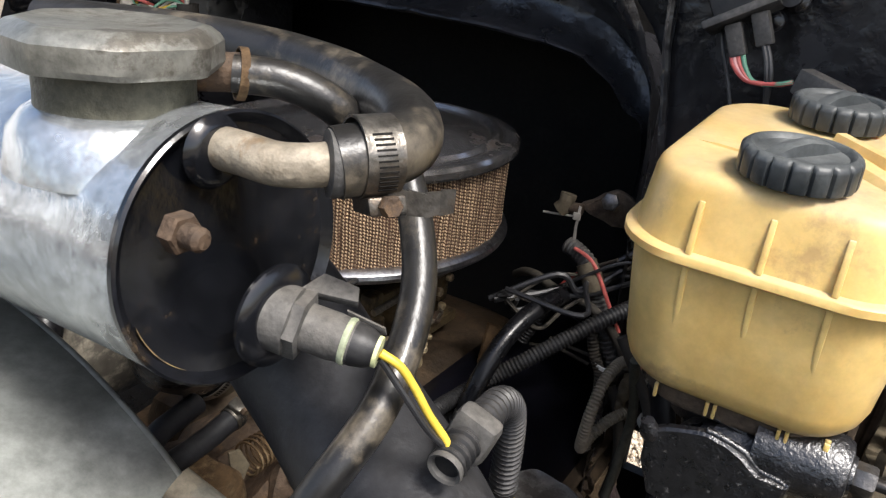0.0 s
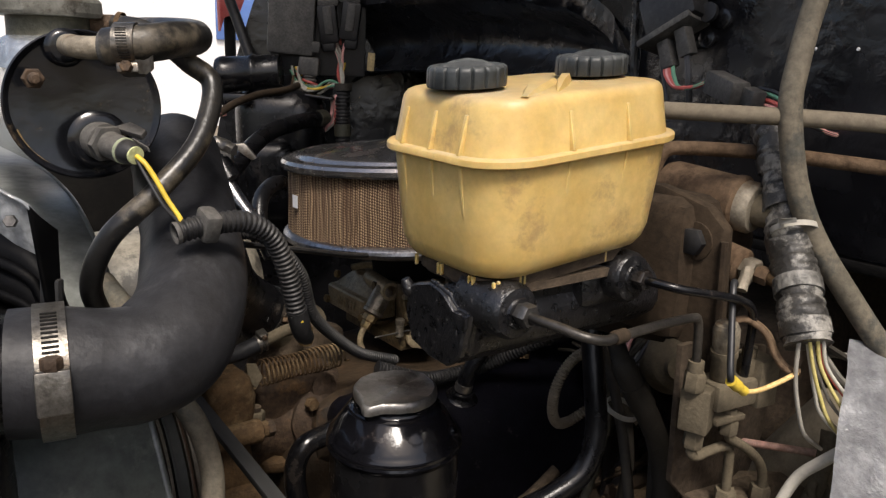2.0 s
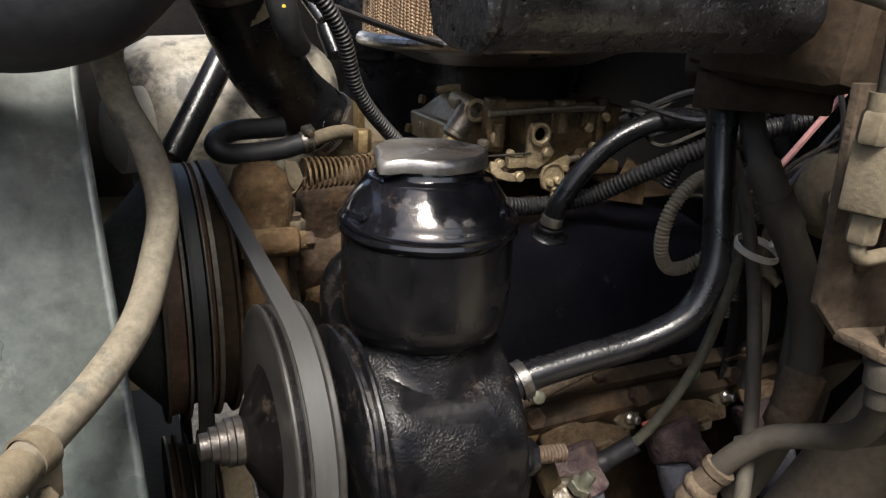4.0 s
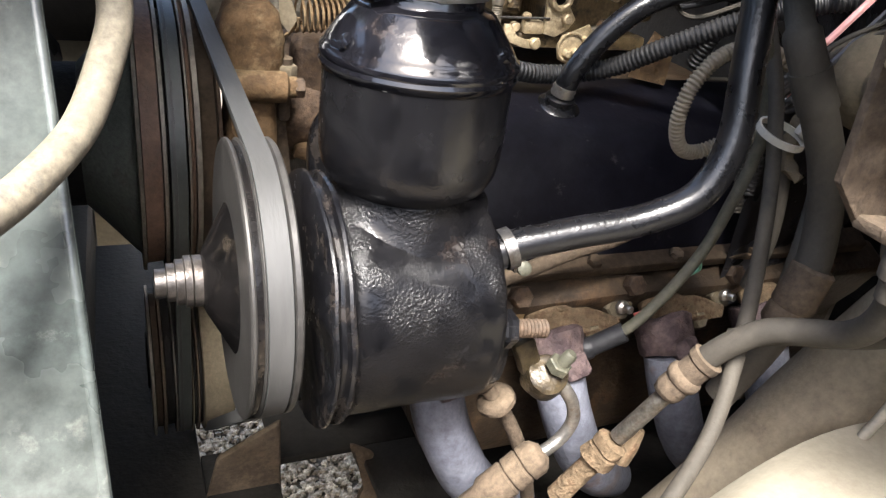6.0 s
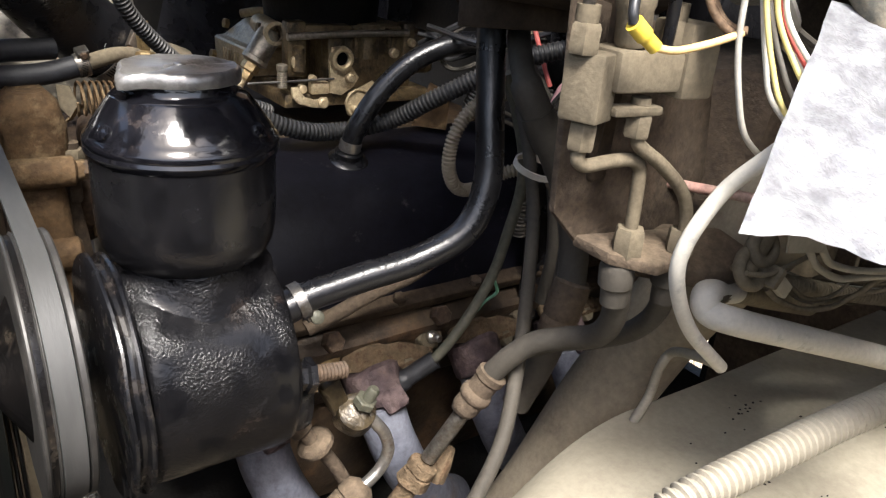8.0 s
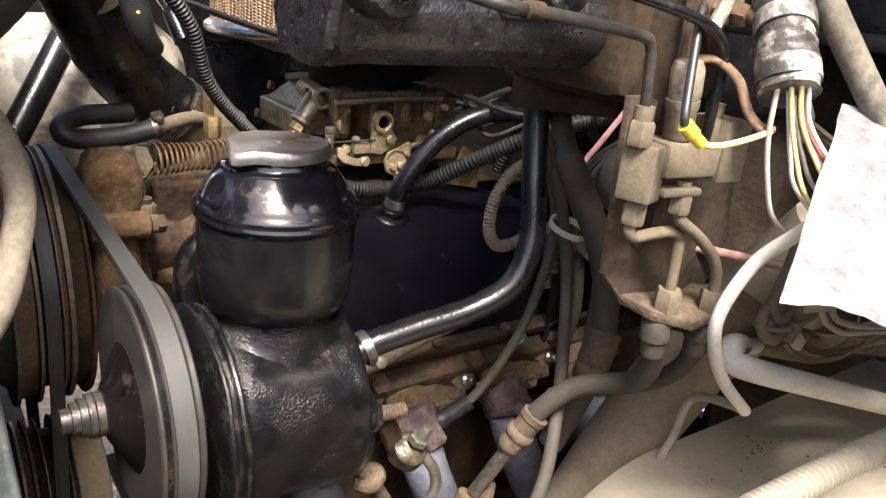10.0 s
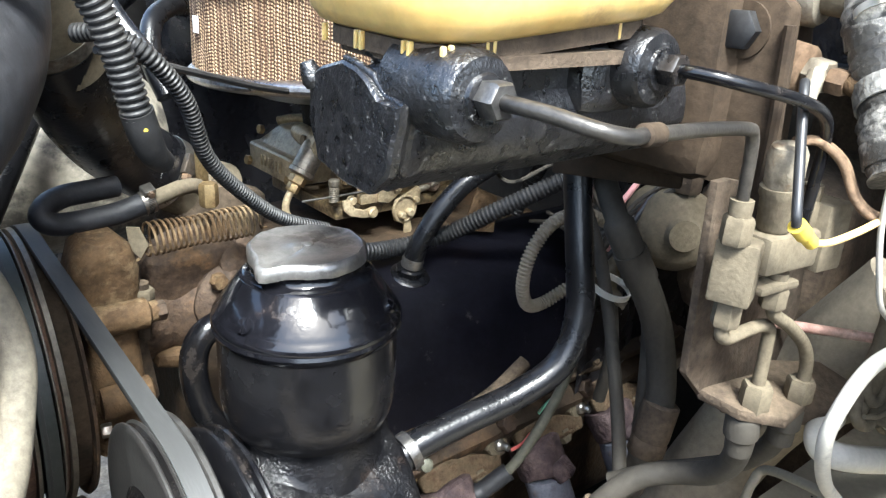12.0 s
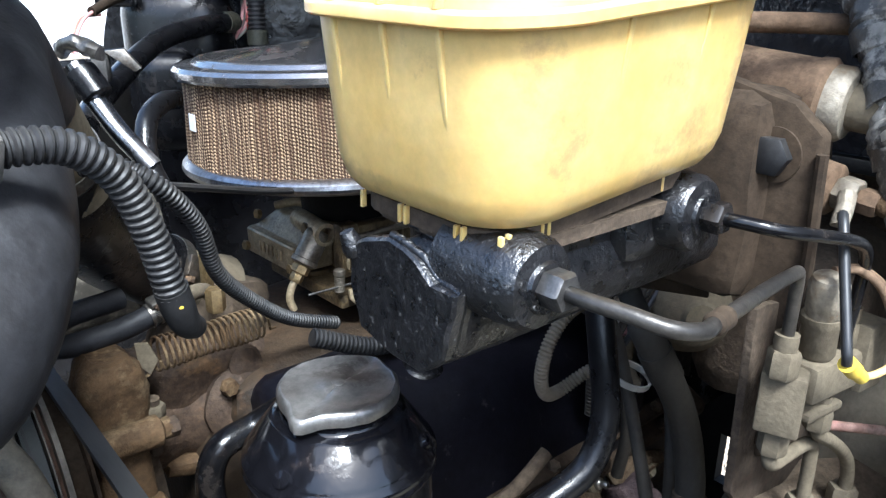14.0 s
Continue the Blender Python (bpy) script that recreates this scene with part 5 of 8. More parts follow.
# ---- engine ----
eng = thing("engine_block", (0.6, 0.42, 0.3), "oily brown cast-iron engine block with front casting", "engine")
part("block", rough_up(subdivided(box((0.70, 0.42, 0.56), (0.5, 0.34, 0.26), (0, 0, 0), 0.03), 4), 0.006, 14), ENGINE, eng)
part("cylinder_head", rough_up(subdivided(box((0.645, 0.265, 0.63), (0.52, 0.11, 0.1), (28, 0, 0), 0.008), 4), 0.003, 30), ENGINE, eng)
part("intake_manifold", rough_up(subdivided(box((0.6, 0.45, 0.74), (0.42, 0.22, 0.09), (0, 0, 0), 0.03), 4), 0.006, 20), ENGINE, eng)
part("timing_cover", rough_up(subdivided(box((0.425, 0.47, 0.6), (0.1, 0.24, 0.3), (0, 0, 0), 0.03), 3), 0.006, 24), ENGINE, eng)
wp = thing("water_pump", (0.35, 0.42, 0.62), "rusty cast-iron water pump with bolted bosses", "water pump")
part("casting", rough_up(lathe([(0.03, -0.06), (0.05, -0.055), (0.058, -0.03), (0.052, -0.01), (0.06, 0.01), (0.064, 0.04), (0.058, 0.07), (0.04, 0.09)], (0.375, 0.43, 0.745), (1, 0, 0), 40), 0.004, 35), RUST_DARK, wp)
part("front_face", rough_up(subdivided(box((0.385, 0.392, 0.775), (0.085, 0.03, 0.07), (12, 0, 0), 0.012, seg=3), 2), 0.0028, 45), RUST_DARK, wp)
part("round_boss", rough_up(lathe([(0.016, 0), (0.0165, 0.004), (0.013, 0.008), (0.004, 0.0095)], (0.42, 0.375, 0.79), (0.2, -0.95, 0.3), 26), 0.0008, 80), RUST_DARK, wp)
part("lower_rib", rough_up(subdivided(box((0.375, 0.385, 0.707), (0.06, 0.02, 0.016), (10, 8, 0), 0.005), 2), 0.003, 50), RUST, wp, "orange rusty rib")
part("side_cover", rough_up(lathe([(0.036, 0), (0.038, 0.008), (0.03, 0.016), (0.018, 0.02)], (0.415, 0.375, 0.755), (0.1, -1, 0.15), 28), 0.002, 60), RUST_DARK, wp)
for p in ((0.395, 0.357, 0.785), (0.44, 0.357, 0.735), (0.385, 0.362, 0.735)):
    part("bolt", hexagon(p, (0.1, -1, 0.1), 0.013, 0.009), RUST, wp)
post = thing("pump_bracket", (0.305, 0.35, 0.66), "orange-brown rusty cast bracket behind the drive belt", "bracket")
part("post", rough_up(subdivided(loft([rounded(0.305 - w, 0.305 + w, 0.338, 0.385, z, 0.011, 4) for z, w in ((0.66, 0.022), (0.71, 0.023), (0.742, 0.02), (0.77, 0.019), (0.79, 0.023), (0.815, 0.025), (0.834, 0.019), (0.842, 0.012))]), 1), 0.0028, 55), RUST, post)
part("boss", rough_up(lathe([(0.011, -0.024), (0.0125, -0.02), (0.0125, 0.022), (0.0085, 0.024), (0.0085, 0.03)], (0.307, 0.336, 0.781), (1, -0.05, 0), 22), 0.001, 80), RUST, post)
part("boss", rough_up(lathe([(0.013, -0.02), (0.014, -0.016), (0.014, 0.018), (0.01, 0.021)], (0.309, 0.338, 0.71), (1, -0.05, 0), 22), 0.001, 80), RUST, post)
part("bolt", hexagon((0.335, 0.333, 0.781), (1, -0.05, 0), 0.014, 0.008), RUST_DARK, post)
part("long_bolt", lathe([(0.005, 0), (0.005, 0.05), (0.004, 0.052)], (0.332, 0.35, 0.80), (0, 0.1, -1), 14), DUSTY_DARK, post)
part("bolt_nut", hexagon((0.332, 0.349, 0.795), (0, 0.1, -1), 0.015, 0.012), DUSTY, post)
part("web", rough_up(subdivided(box((0.322, 0.368, 0.735), (0.03, 0.012, 0.11), (0, -8, 12), 0.003), 2), 0.002, 60), DUSTY_DARK, post)
part("gasket_rail", rough_up(subdivided(box((0.64, 0.212, 0.672), (0.46, 0.022, 0.012), (28, 0, 0), 0.002), 3), 0.0015, 60), BROWN, eng)

for k in range(5):
    x = 0.475 + 0.083 * k
    part("rail_bolt", hexagon((x, 0.207, 0.674), (0, -0.5, 0.87), 0.011, 0.007), BROWN if k % 2 else DUSTY_DARK, eng)
for k in range(4):
    part("head_bolt", hexagon((0.49 + 0.109 * k, 0.203, 0.652), (0, -0.9, 0.45), 0.017, 0.011), RUST_DARK, eng)
comp = thing("alternator", (0.34, 0.66, 0.74), "large pale dirt-smeared accessory casing beyond the engine front", "alternator")
part("casing", rough_up(lathe([(0.02, -0.11), (0.085, -0.105), (0.1, -0.08), (0.104, 0.0), (0.1, 0.1), (0.085, 0.12), (0.03, 0.125)], (0.33, 0.68, 0.82), (1, 0, 0), 48), 0.003, 20), mat("smeared_pale_casing", (0.24, 0.215, 0.17), (0.36, 0.325, 0.26), rough=0.5, scale=10, bump=0.2, fine=90, stain=(0.03, 0.027, 0.024), stain_amt=0.45, stain_scale=14), comp)
part("nose", lathe([(0.045, 0), (0.045, 0.03), (0.03, 0.04), (0.01, 0.045)], (0.235, 0.6, 0.83), (-1, -0.2, 0), 28), WHITE_HOSE, comp)
bpipe = tube([(0.25, 0.5, 0.82), (0.29, 0.53, 0.88), (0.33, 0.56, 0.945), (0.35, 0.58, 0.99)], 0.014, 20)
single("bypass_hose", bpipe, RUBBER_GLOSS, "straight black hose slanting across the pale casing", "hose")

cov = bmesh.new()
secs = []
for x, s in ((0.41, 0.86), (0.414, 0.94), (0.424, 1.0), (0.60, 1.0), (0.83, 1.0), (0.84, 0.94), (0.844, 0.86)):
    prof = [(0.212, 0.676), (0.216, 0.70), (0.232, 0.742), (0.247, 0.765), (0.264, 0.777), (0.29, 0.786), (0.325, 0.795), (0.345, 0.790), (0.357, 0.775), (0.36, 0.74)]
    cyv, czv = 0.29, 0.735
    secs.append([Vector((x, cyv + (y - cyv) * s, czv + (z - czv) * s)) for y, z in prof])
loft(secs, cov)
vc = thing("valve_cover", (0.62, 0.28, 0.676), "satin black valve cover with a few chips", "valve cover")
part("cover", cov, COVER_BLACK, vc, smooth=50)
part("grommet", lathe([(0.019, 0), (0.0195, 0.004), (0.016, 0.007), (0.0125, 0.0075), (0.0125, 0.012), (0.01, 0.013)], (0.545, 0.286, 0.779), (0, -0.25, 1), 28), RUBBER_GLOSS, vc, "black rubber breather grommet")
part("spout", lathe([(0.0095, 0), (0.0102, 0.002), (0.0095, 0.004), (0.0102, 0.006), (0.0095, 0.009)], (0.5455, 0.283, 0.792), (0.12, -0.2, 1), 20), STEEL, vc)
pc = thing("breather_hose", (0.545, 0.285, 0.79), "black rubber breather hose from the valve cover", "hose")
part("hose", tube([(0.5465, 0.282, 0.798), (0.552, 0.28, 0.815), (0.571, 0.275, 0.845), (0.6, 0.268, 0.872), (0.64, 0.258, 0.888), (0.69, 0.25, 0.886)], 0.0092, 18), RUBBER_GLOSS, pc)
lm = thing("wiring_conduit", (0.53, 0.29, 0.79), "thick black ribbed wiring conduit over the valve cover", "conduit", "wiring conduits")
part("sleeve", corrugated([(0.45, 0.31, 0.83), (0.5, 0.30, 0.81), (0.54, 0.30, 0.805), (0.585, 0.284, 0.815), (0.615, 0.25, 0.843), (0.66, 0.205, 0.88), (0.71, 0.17, 0.9)], 0.0082, 0.004, 0.001, 14), PLASTIC_BLACK, lm)
cl = thing("wiring_conduit", (0.6, 0.175, 0.78), "small pale dusty ribbed conduit bent in a loop", "conduit", "wiring conduits")
part("sleeve", corrugated([(0.66, 0.165, 0.85), (0.63, 0.168, 0.862), (0.6, 0.171, 0.857), (0.58, 0.172, 0.836), (0.576, 0.174, 0.808), (0.588, 0.178, 0.786), (0.608, 0.18, 0.781), (0.63, 0.17, 0.795), (0.65, 0.16, 0.8)], 0.0058, 0.0032, 0.0011, 12), COLUMN, cl)

# spark plugs and header pipes


CRUST = mat("crumbling_tan_gasket", (0.075, 0.052, 0.031), (0.17, 0.123, 0.076), rough=0.9, scale=60, bump=0.9, fine=160, stain=(0.06, 0.03, 0.016), stain_amt=0.35, stain_scale=60, spec=0.2, lumps=(160, 1.0, 0.3, 0.6))
RUBBER_GREEN = mat("dusty_green_grey_lead", (0.05, 0.05, 0.034), (0.075, 0.07, 0.052), rough=0.7, scale=30, bump=0.15, fine=240, dust=0.3, dust_col=(0.17, 0.15, 0.11))
SCALE = mat("scaled_purple_iron", (0.04, 0.026, 0.028), (0.1, 0.07, 0.066), rough=0.75, scale=70, bump=0.9, fine=160, stain=(0.16, 0.1, 0.06), stain_amt=0.15, spec=0.3, lumps=(180, 1.0, 0.3, 0.6))


def header(x):
    h = thing("header_pipe", (x, 0.19, 0.45), "blue-grey exhaust header pipe with a scaly rusty socket", "exhaust pipe", "header pipes")
    part("flange", rough_up(subdivided(slab([(x - 0.026, 0.206, 0.632), (x - 0.004, 0.206, 0.641), (x + 0.03, 0.206, 0.636), (x + 0.066, 0.203, 0.622), (x + 0.062, 0.198, 0.613), (x + 0.03, 0.197, 0.614), (x, 0.198, 0.622), (x - 0.024, 0.2, 0.622)], (0, -0.012, 0.004), 0.003), 2), 0.0034, 60), CRUST, h, "crumbling tan gasket edge")
    part("socket", rough_up(rough_up(lathe([(0.022, 0), (0.0255, 0.003), (0.026, 0.012), (0.0245, 0.026), (0.023, 0.032), (0.021, 0.034)], (x + 0.002, 0.2, 0.62), (0.06, -0.55, -0.83), 40), 0.0022, 55), 0.0012, 140), SCALE, h, "purple-brown scaled pipe socket")
    part("pipe", tube([(x + 0.004, 0.18, 0.592), (x + 0.008, 0.172, 0.57), (x + 0.017, 0.167, 0.545), (x + 0.038, 0.168, 0.505), (x + 0.07, 0.178, 0.465), (x + 0.115, 0.205, 0.425)], 0.0215, 24), HEADER, h)
    nut = hexagon((x + 0.006, 0.172, 0.609), (0.25, -0.75, -0.6), 0.022, 0.019)
    part("nut", rough_up(subdivided(nut, 1), 0.0013, 110), SCALE, h, "rust-scaled nut")
    part("bolt", hexagon((x + 0.036, 0.196, 0.613), (0.1, -0.85, 0.45), 0.014, 0.012), DUSTY, h, "square tan bolt head")
    return h


first = header(0.524)
for x in (0.414, 0.636, 0.746):
    copy_thing(first, Matrix.Translation((x, 0.19, 0.45)))
sp = thing("spark_plug", (0.589, 0.205, 0.63), "spark plug with a dusty steel hex in the head", "spark plug", "spark plugs")
part("hex", hexagon((0.5875, 0.2085, 0.632), (0.1, -0.9, 0.25), 0.025, 0.013), DUSTY, sp)
part("seat", lathe([(0.0135, 0), (0.0135, 0.004), (0.0095, 0.006)], (0.587, 0.218, 0.63), (0.1, -0.9, 0.25), 24), DUSTY_DARK, sp)
part("insulator", lathe([(0.0062, 0), (0.0058, 0.004), (0.0036, 0.006), (0.0036, 0.012), (0.0028, 0.013)], (0.589, 0.1965, 0.6355), (0.1, -0.9, 0.25), 16), STEEL, sp)
copy_thing(sp, Matrix.Translation((0.70, 0.205, 0.63)))
bp_ = thing("brass_plug", (0.489, 0.2, 0.637), "round rusty brass plug in the engine head", "plug")
part("plug", lathe([(0.0105, 0), (0.0108, 0.004), (0.0095, 0.007), (0.004, 0.0085)], (0.4887, 0.206, 0.6375), (-0.1, -0.9, 0.4), 22), BRASS_FIT, bp_)
gp = thing("plug_lead", (0.57, 0.186, 0.61), "grey-green dusty spark plug lead", "cable", "plug leads")
part("lead", tube([(0.605, 0.15, 0.883), (0.62, 0.15, 0.852), (0.631, 0.148, 0.815), (0.634, 0.15, 0.785), (0.629, 0.152, 0.754), (0.62, 0.155, 0.713), (0.604, 0.158, 0.679), (0.582, 0.162, 0.646), (0.566, 0.168, 0.626)], 0.0046, 12), RUBBER_GREEN, gp)
part("boot", tube([(0.5735, 0.166, 0.632), (0.56, 0.172, 0.621), (0.547, 0.178, 0.61), (0.532, 0.186, 0.596)], lambda i, n, run: 0.0082 if run < 0.03 else 0.0095, 16), RUBBER_BLUE, gp, "dark rubber plug boot")
for m_, q_ in ((RED_WIRE, [(0.597, 0.187, 0.632), (0.606, 0.182, 0.639), (0.613, 0.18, 0.648)]), (GREEN_WIRE, [(0.652, 0.19, 0.682), (0.658, 0.192, 0.668), (0.648, 0.195, 0.66), (0.64, 0.197, 0.65)])):
    wire_end = thing("wire_end", q_[0], "frayed coloured wire end by the spark plugs", "wire")
    part("strand", tube(q_, 0.0016, 8), m_, wire_end)
    part("bare_tip", tube([q_[-1], Vector(q_[-1]) + Vector((0.001, -0.002, 0.006))], 0.0008, 6), STEEL, wire_end)
rear_line = thing("fuel_line", (0.5, 0.17, 0.7), "dusty grey line behind the return hose", "pipe")
part("line", tube([(0.455, 0.175, 0.687), (0.48, 0.172, 0.697), (0.51, 0.17, 0.709), (0.545, 0.168, 0.719), (0.58, 0.166, 0.74)], 0.006, 14), DUSTY_DARK, rear_line)
dp = thing("steel_line", (0.46, 0.09, 0.54), "bent bright steel pressure line with a banjo fitting", "pipe")
part("line", tube([(0.461, 0.092, 0.66), (0.4695, 0.0885, 0.65), (0.477, 0.088, 0.638), (0.4805, 0.088, 0.624), (0.4765, 0.088, 0.612), (0.468, 0.088, 0.603), (0.457, 0.088, 0.5965)], 0.0046, 14), STEEL, dp)
part("banjo", rough_up(lathe([(0.009, -0.012), (0.0145, -0.009), (0.015, 0.0), (0.0135, 0.007), (0.009, 0.009)], (0.457, 0.097, 0.658), (-0.15, -0.6, 0.7), 22), 0.0016, 90), OILY_BRASS, dp, "oily brass banjo fitting")
part("banjo_bolt", hexagon((0.459, 0.091, 0.668), (0.25, -0.3, 0.85), 0.0145, 0.007), BRASS_OLD, dp)
part("bolt_tip", lathe([(0.0045, 0), (0.0045, 0.012), (0.003, 0.014)], (0.4605, 0.0895, 0.671), (0.3, -0.3, 0.85), 14), BRASS_OLD, dp)
part("lug", rough_up(subdivided(box((0.444, 0.105, 0.672), (0.016, 0.012, 0.03), (0, -25, 0), 0.004), 1), 0.0014, 90), OILY_BRASS, dp)
part("sleeve", rough_up(lathe([(0.006, -0.004), (0.0115, 0), (0.013, 0.003), (0.013, 0.011), (0.0112, 0.0125), (0.013, 0.014), (0.013, 0.024), (0.0112, 0.0255), (0.013, 0.027), (0.013, 0.045), (0.01, 0.05), (0.01, 0.08)], (0.459, 0.088, 0.5975), (-0.72, 0.03, -0.62), 24), 0.0005, 90), DUSTY_DARK, dp, "dusty crimped hose sleeve")
dk = thing("dipstick_tube", (0.46, 0.12, 0.52), "pale flanged tube end below the steering pump", "tube")
part("tube", tube([(0.4235, 0.13, 0.641), (0.431, 0.122, 0.631), (0.438, 0.12, 0.6215), (0.4505, 0.12, 0.602), (0.461, 0.12, 0.582), (0.474, 0.12, 0.55), (0.49, 0.122, 0.49)], lambda i, n, run: 0.0085 if run < 0.012 else 0.0055, 14), DUSTY_DARK, dk)
part("flange", rough_up(lathe([(0.005, -0.005), (0.011, -0.004), (0.014, -0.001), (0.014, 0.003), (0.009, 0.006), (0.006, 0.009)], (0.4365, 0.12, 0.624), (0.5, 0, -0.85), 22), 0.0007, 90), DUSTY_DARK, dk)

# spring across the front of the intake
SPA, SPB = Vector((0.3385, 0.355, 0.8328)), Vector((0.43, 0.355, 0.8342))
coil = []
sa, su, sv = frame_of(SPB - SPA)
TURNS = 19
for k in range(TURNS * 14 + 1):
    u = k / (TURNS * 14)
    a = 2 * math.pi * TURNS * u
    squash = 1.0 + 0.06 * math.sin(9 * u + 1.0)
    coil.append(SPA.lerp(SPB, u + 0.012 * math.sin(11 * u) * (1 - u)) + (su * math.cos(a) + sv * math.sin(a)) * 0.0125 * squash)
spg = thing("coil_spring", SPA, "rusty coil spring across the front of the engine", "spring")
part("coil", sweep(coil, 0.0011, 6), RUST, spg)
part("hook_end", tube([SPB + su * 0.0125, SPB + Vector((0.006, -0.002, -0.008)), SPB + Vector((0.012, 0.0, -0.009))], 0.0011, 6), RUST, spg)
part("hook_plate", slab([(0.3268, 0.36, 0.8435), (0.336, 0.357, 0.8425), (0.3405, 0.352, 0.829), (0.3335, 0.352, 0.8185), (0.3275, 0.358, 0.826)], (0.001, 0.003, 0), 0.0006), DUSTY, spg, "tan folded hook plate")
part("hook_fold", slab([(0.3405, 0.352, 0.829), (0.346, 0.362, 0.8265), (0.336, 0.362, 0.815), (0.3255, 0.36, 0.81), (0.3335, 0.352, 0.8185)], (0.001, 0.002, -0.001), 0.0006), RUST, spg)
sh = thing("heater_hose", (0.3, 0.38, 0.84), "small black rubber hose bent round on itself", "hose")
part("hose", tube([(0.356, 0.38, 0.856), (0.3509, 0.38, 0.8546), (0.3254, 0.38, 0.8488), (0.2961, 0.379, 0.847), (0.28, 0.378, 0.8488), (0.2735, 0.381, 0.855), (0.28, 0.388, 0.861), (0.294, 0.395, 0.864), (0.316, 0.4, 0.864), (0.335, 0.404, 0.864)], 0.0089, 18), RUBBER_BLUE, sh)
part("spout", tube([(0.35, 0.38, 0.8545), (0.367, 0.38, 0.8597), (0.381, 0.384, 0.8615), (0.398, 0.392, 0.858), (0.41, 0.4, 0.845)], 0.0064, 14), DUSTY, sh)
hose_clamp((0.3509, 0.38, 0.8546), (1, 0, 0.25), 0.0092, 0.009, (0, -0.3, 1), worm=0.008, label="bright steel worm clamp on a small hose")

# ---- carburettor ----
WORN_ZINC = mat("worn_zinc_fitting", (0.23, 0.2, 0.155), (0.37, 0.335, 0.28), rough=0.38, metal=0.7, scale=40, bump=0.2, stain=(0.1, 0.07, 0.04), stain_amt=0.15)
carb = thing("carburettor", (0.58, 0.43, 0.78), "tarnished gold carburettor with linkages and brass fittings", "carburettor")
tub = []
for z, x0, x1, y0, y1 in ((0.8255, 0.52, 0.56, 0.45, 0.54), (0.827, 0.5155, 0.562, 0.446, 0.544), (0.8515, 0.515, 0.562, 0.445, 0.545), (0.8535, 0.5165, 0.562, 0.4465, 0.5435), (0.8545, 0.522, 0.566, 0.447, 0.541), (0.8555, 0.524, 0.568, 0.443, 0.539), (0.8715, 0.5375, 0.574, 0.43, 0.523), (0.8745, 0.541, 0.576, 0.429, 0.521), (0.8755, 0.546, 0.576, 0.432, 0.518)):
    tub.append(rounded(x0, x1, y0, y1, z, 0.005, 3))
bowl = part("bowl", rough_up(loft(tub), 0.0004, 120), GOLD, carb, "gold float bowl with raised marks", smooth=30)
for k in range(6):
    part("raised_mark", box((0.5146, 0.5135 - 0.0082 * k, 0.8395 + 0.0006 * (k % 2)), (0.0018, 0.0046, 0.0115), (6 * (k % 3 - 1), 0, 0), 0.0007), GOLD, bowl)
part("bowl_gasket", box((0.5645, 0.488, 0.85), (0.004, 0.106, 0.054), (0, 0, 0), 0.001), GOLD_DARK, carb)
part("metering_block", box((0.573, 0.488, 0.85), (0.013, 0.108, 0.058), (0, 0, 0), 0.002), GOLD_DARK, carb)
for x, y, z in ((0.5155, 0.449, 0.8325), (0.5155, 0.541, 0.8325), (0.53, 0.5385, 0.8655), (0.53, 0.437, 0.864)):
    part("bowl_screw", hexagon((x, y, z), (-1, -0.05, 0.15), 0.0095, 0.0055), BRASS_FIT, carb)
part("float_adjuster", hexagon((0.556, 0.475, 0.8755), (0, 0, 1), 0.015, 0.006), BRASS_FIT, carb)
part("adjuster_screw", lathe([(0.0045, 0), (0.0045, 0.007), (0.002, 0.008)], (0.556, 0.475, 0.8815), (0, 0, 1), 12), BRASS_FIT, carb)
part("bridge", tube([(0.536, 0.515, 0.879), (0.55, 0.5, 0.8835), (0.565, 0.47, 0.8835), (0.57, 0.44, 0.8815)], 0.0045, 10), GOLD, carb)
part("bowl_drain", hexagon((0.535, 0.49, 0.8255), (0, 0, -1), 0.012, 0.006), BRASS_FIT, carb)
part("accelerator_pump", lathe([(0.016, 0), (0.016, 0.006), (0.01, 0.01)], (0.545, 0.458, 0.8255), (0, 0, -1), 22), GOLD_DARK, carb)
FD = Vector((-0.55, -0.02, -0.83)).normalized()
FI = Vector((0.532, 0.4285, 0.8705))
part("vent", lathe([(0.0095, -0.01), (0.0105, 0), (0.0105, 0.046), (0.0115, 0.047), (0.0115, 0.0525), (0.0078, 0.0525), (0.0074, 0.03)], (0.539, 0.466, 0.8745), (-0.12, -0.99, -0.03), 28), GOLD, carb)
part("vent_plug", hexagon((0.5325, 0.4395, 0.8735), (-0.9, 0.1, 0.1), 0.011, 0.009), GOLD_DARK, carb)
part("fuel_inlet", lathe([(0.0095, -0.004), (0.0118, 0.0), (0.0122, 0.004), (0.0122, 0.026), (0.0131, 0.0268), (0.0131, 0.031), (0.009, 0.033)], FI, FD, 28), WORN_ZINC, carb, "worn zinc fuel inlet")
part("inlet_nut", hexagon(FI + FD * 0.033, FD, 0.0155, 0.009), BRASS_FIT, carb)
part("inlet_nut", hexagon(FI + FD * 0.042, FD, 0.0115, 0.009), BRASS_FIT, carb)
part("inlet_tube", tube([FI + FD * 0.047, FI + FD * 0.058, FI + FD * 0.064 + Vector((0.001, 0, -0.006)), FI + FD * 0.066 + Vector((0.006, 0, -0.016))], 0.0038, 12), GOLD, carb)
part("main_body", rough_up(subdivided(box((0.627, 0.455, 0.85), (0.1, 0.125, 0.066), (0, 0, 0), 0.006), 2), 0.0018), GOLD_DARK, carb)
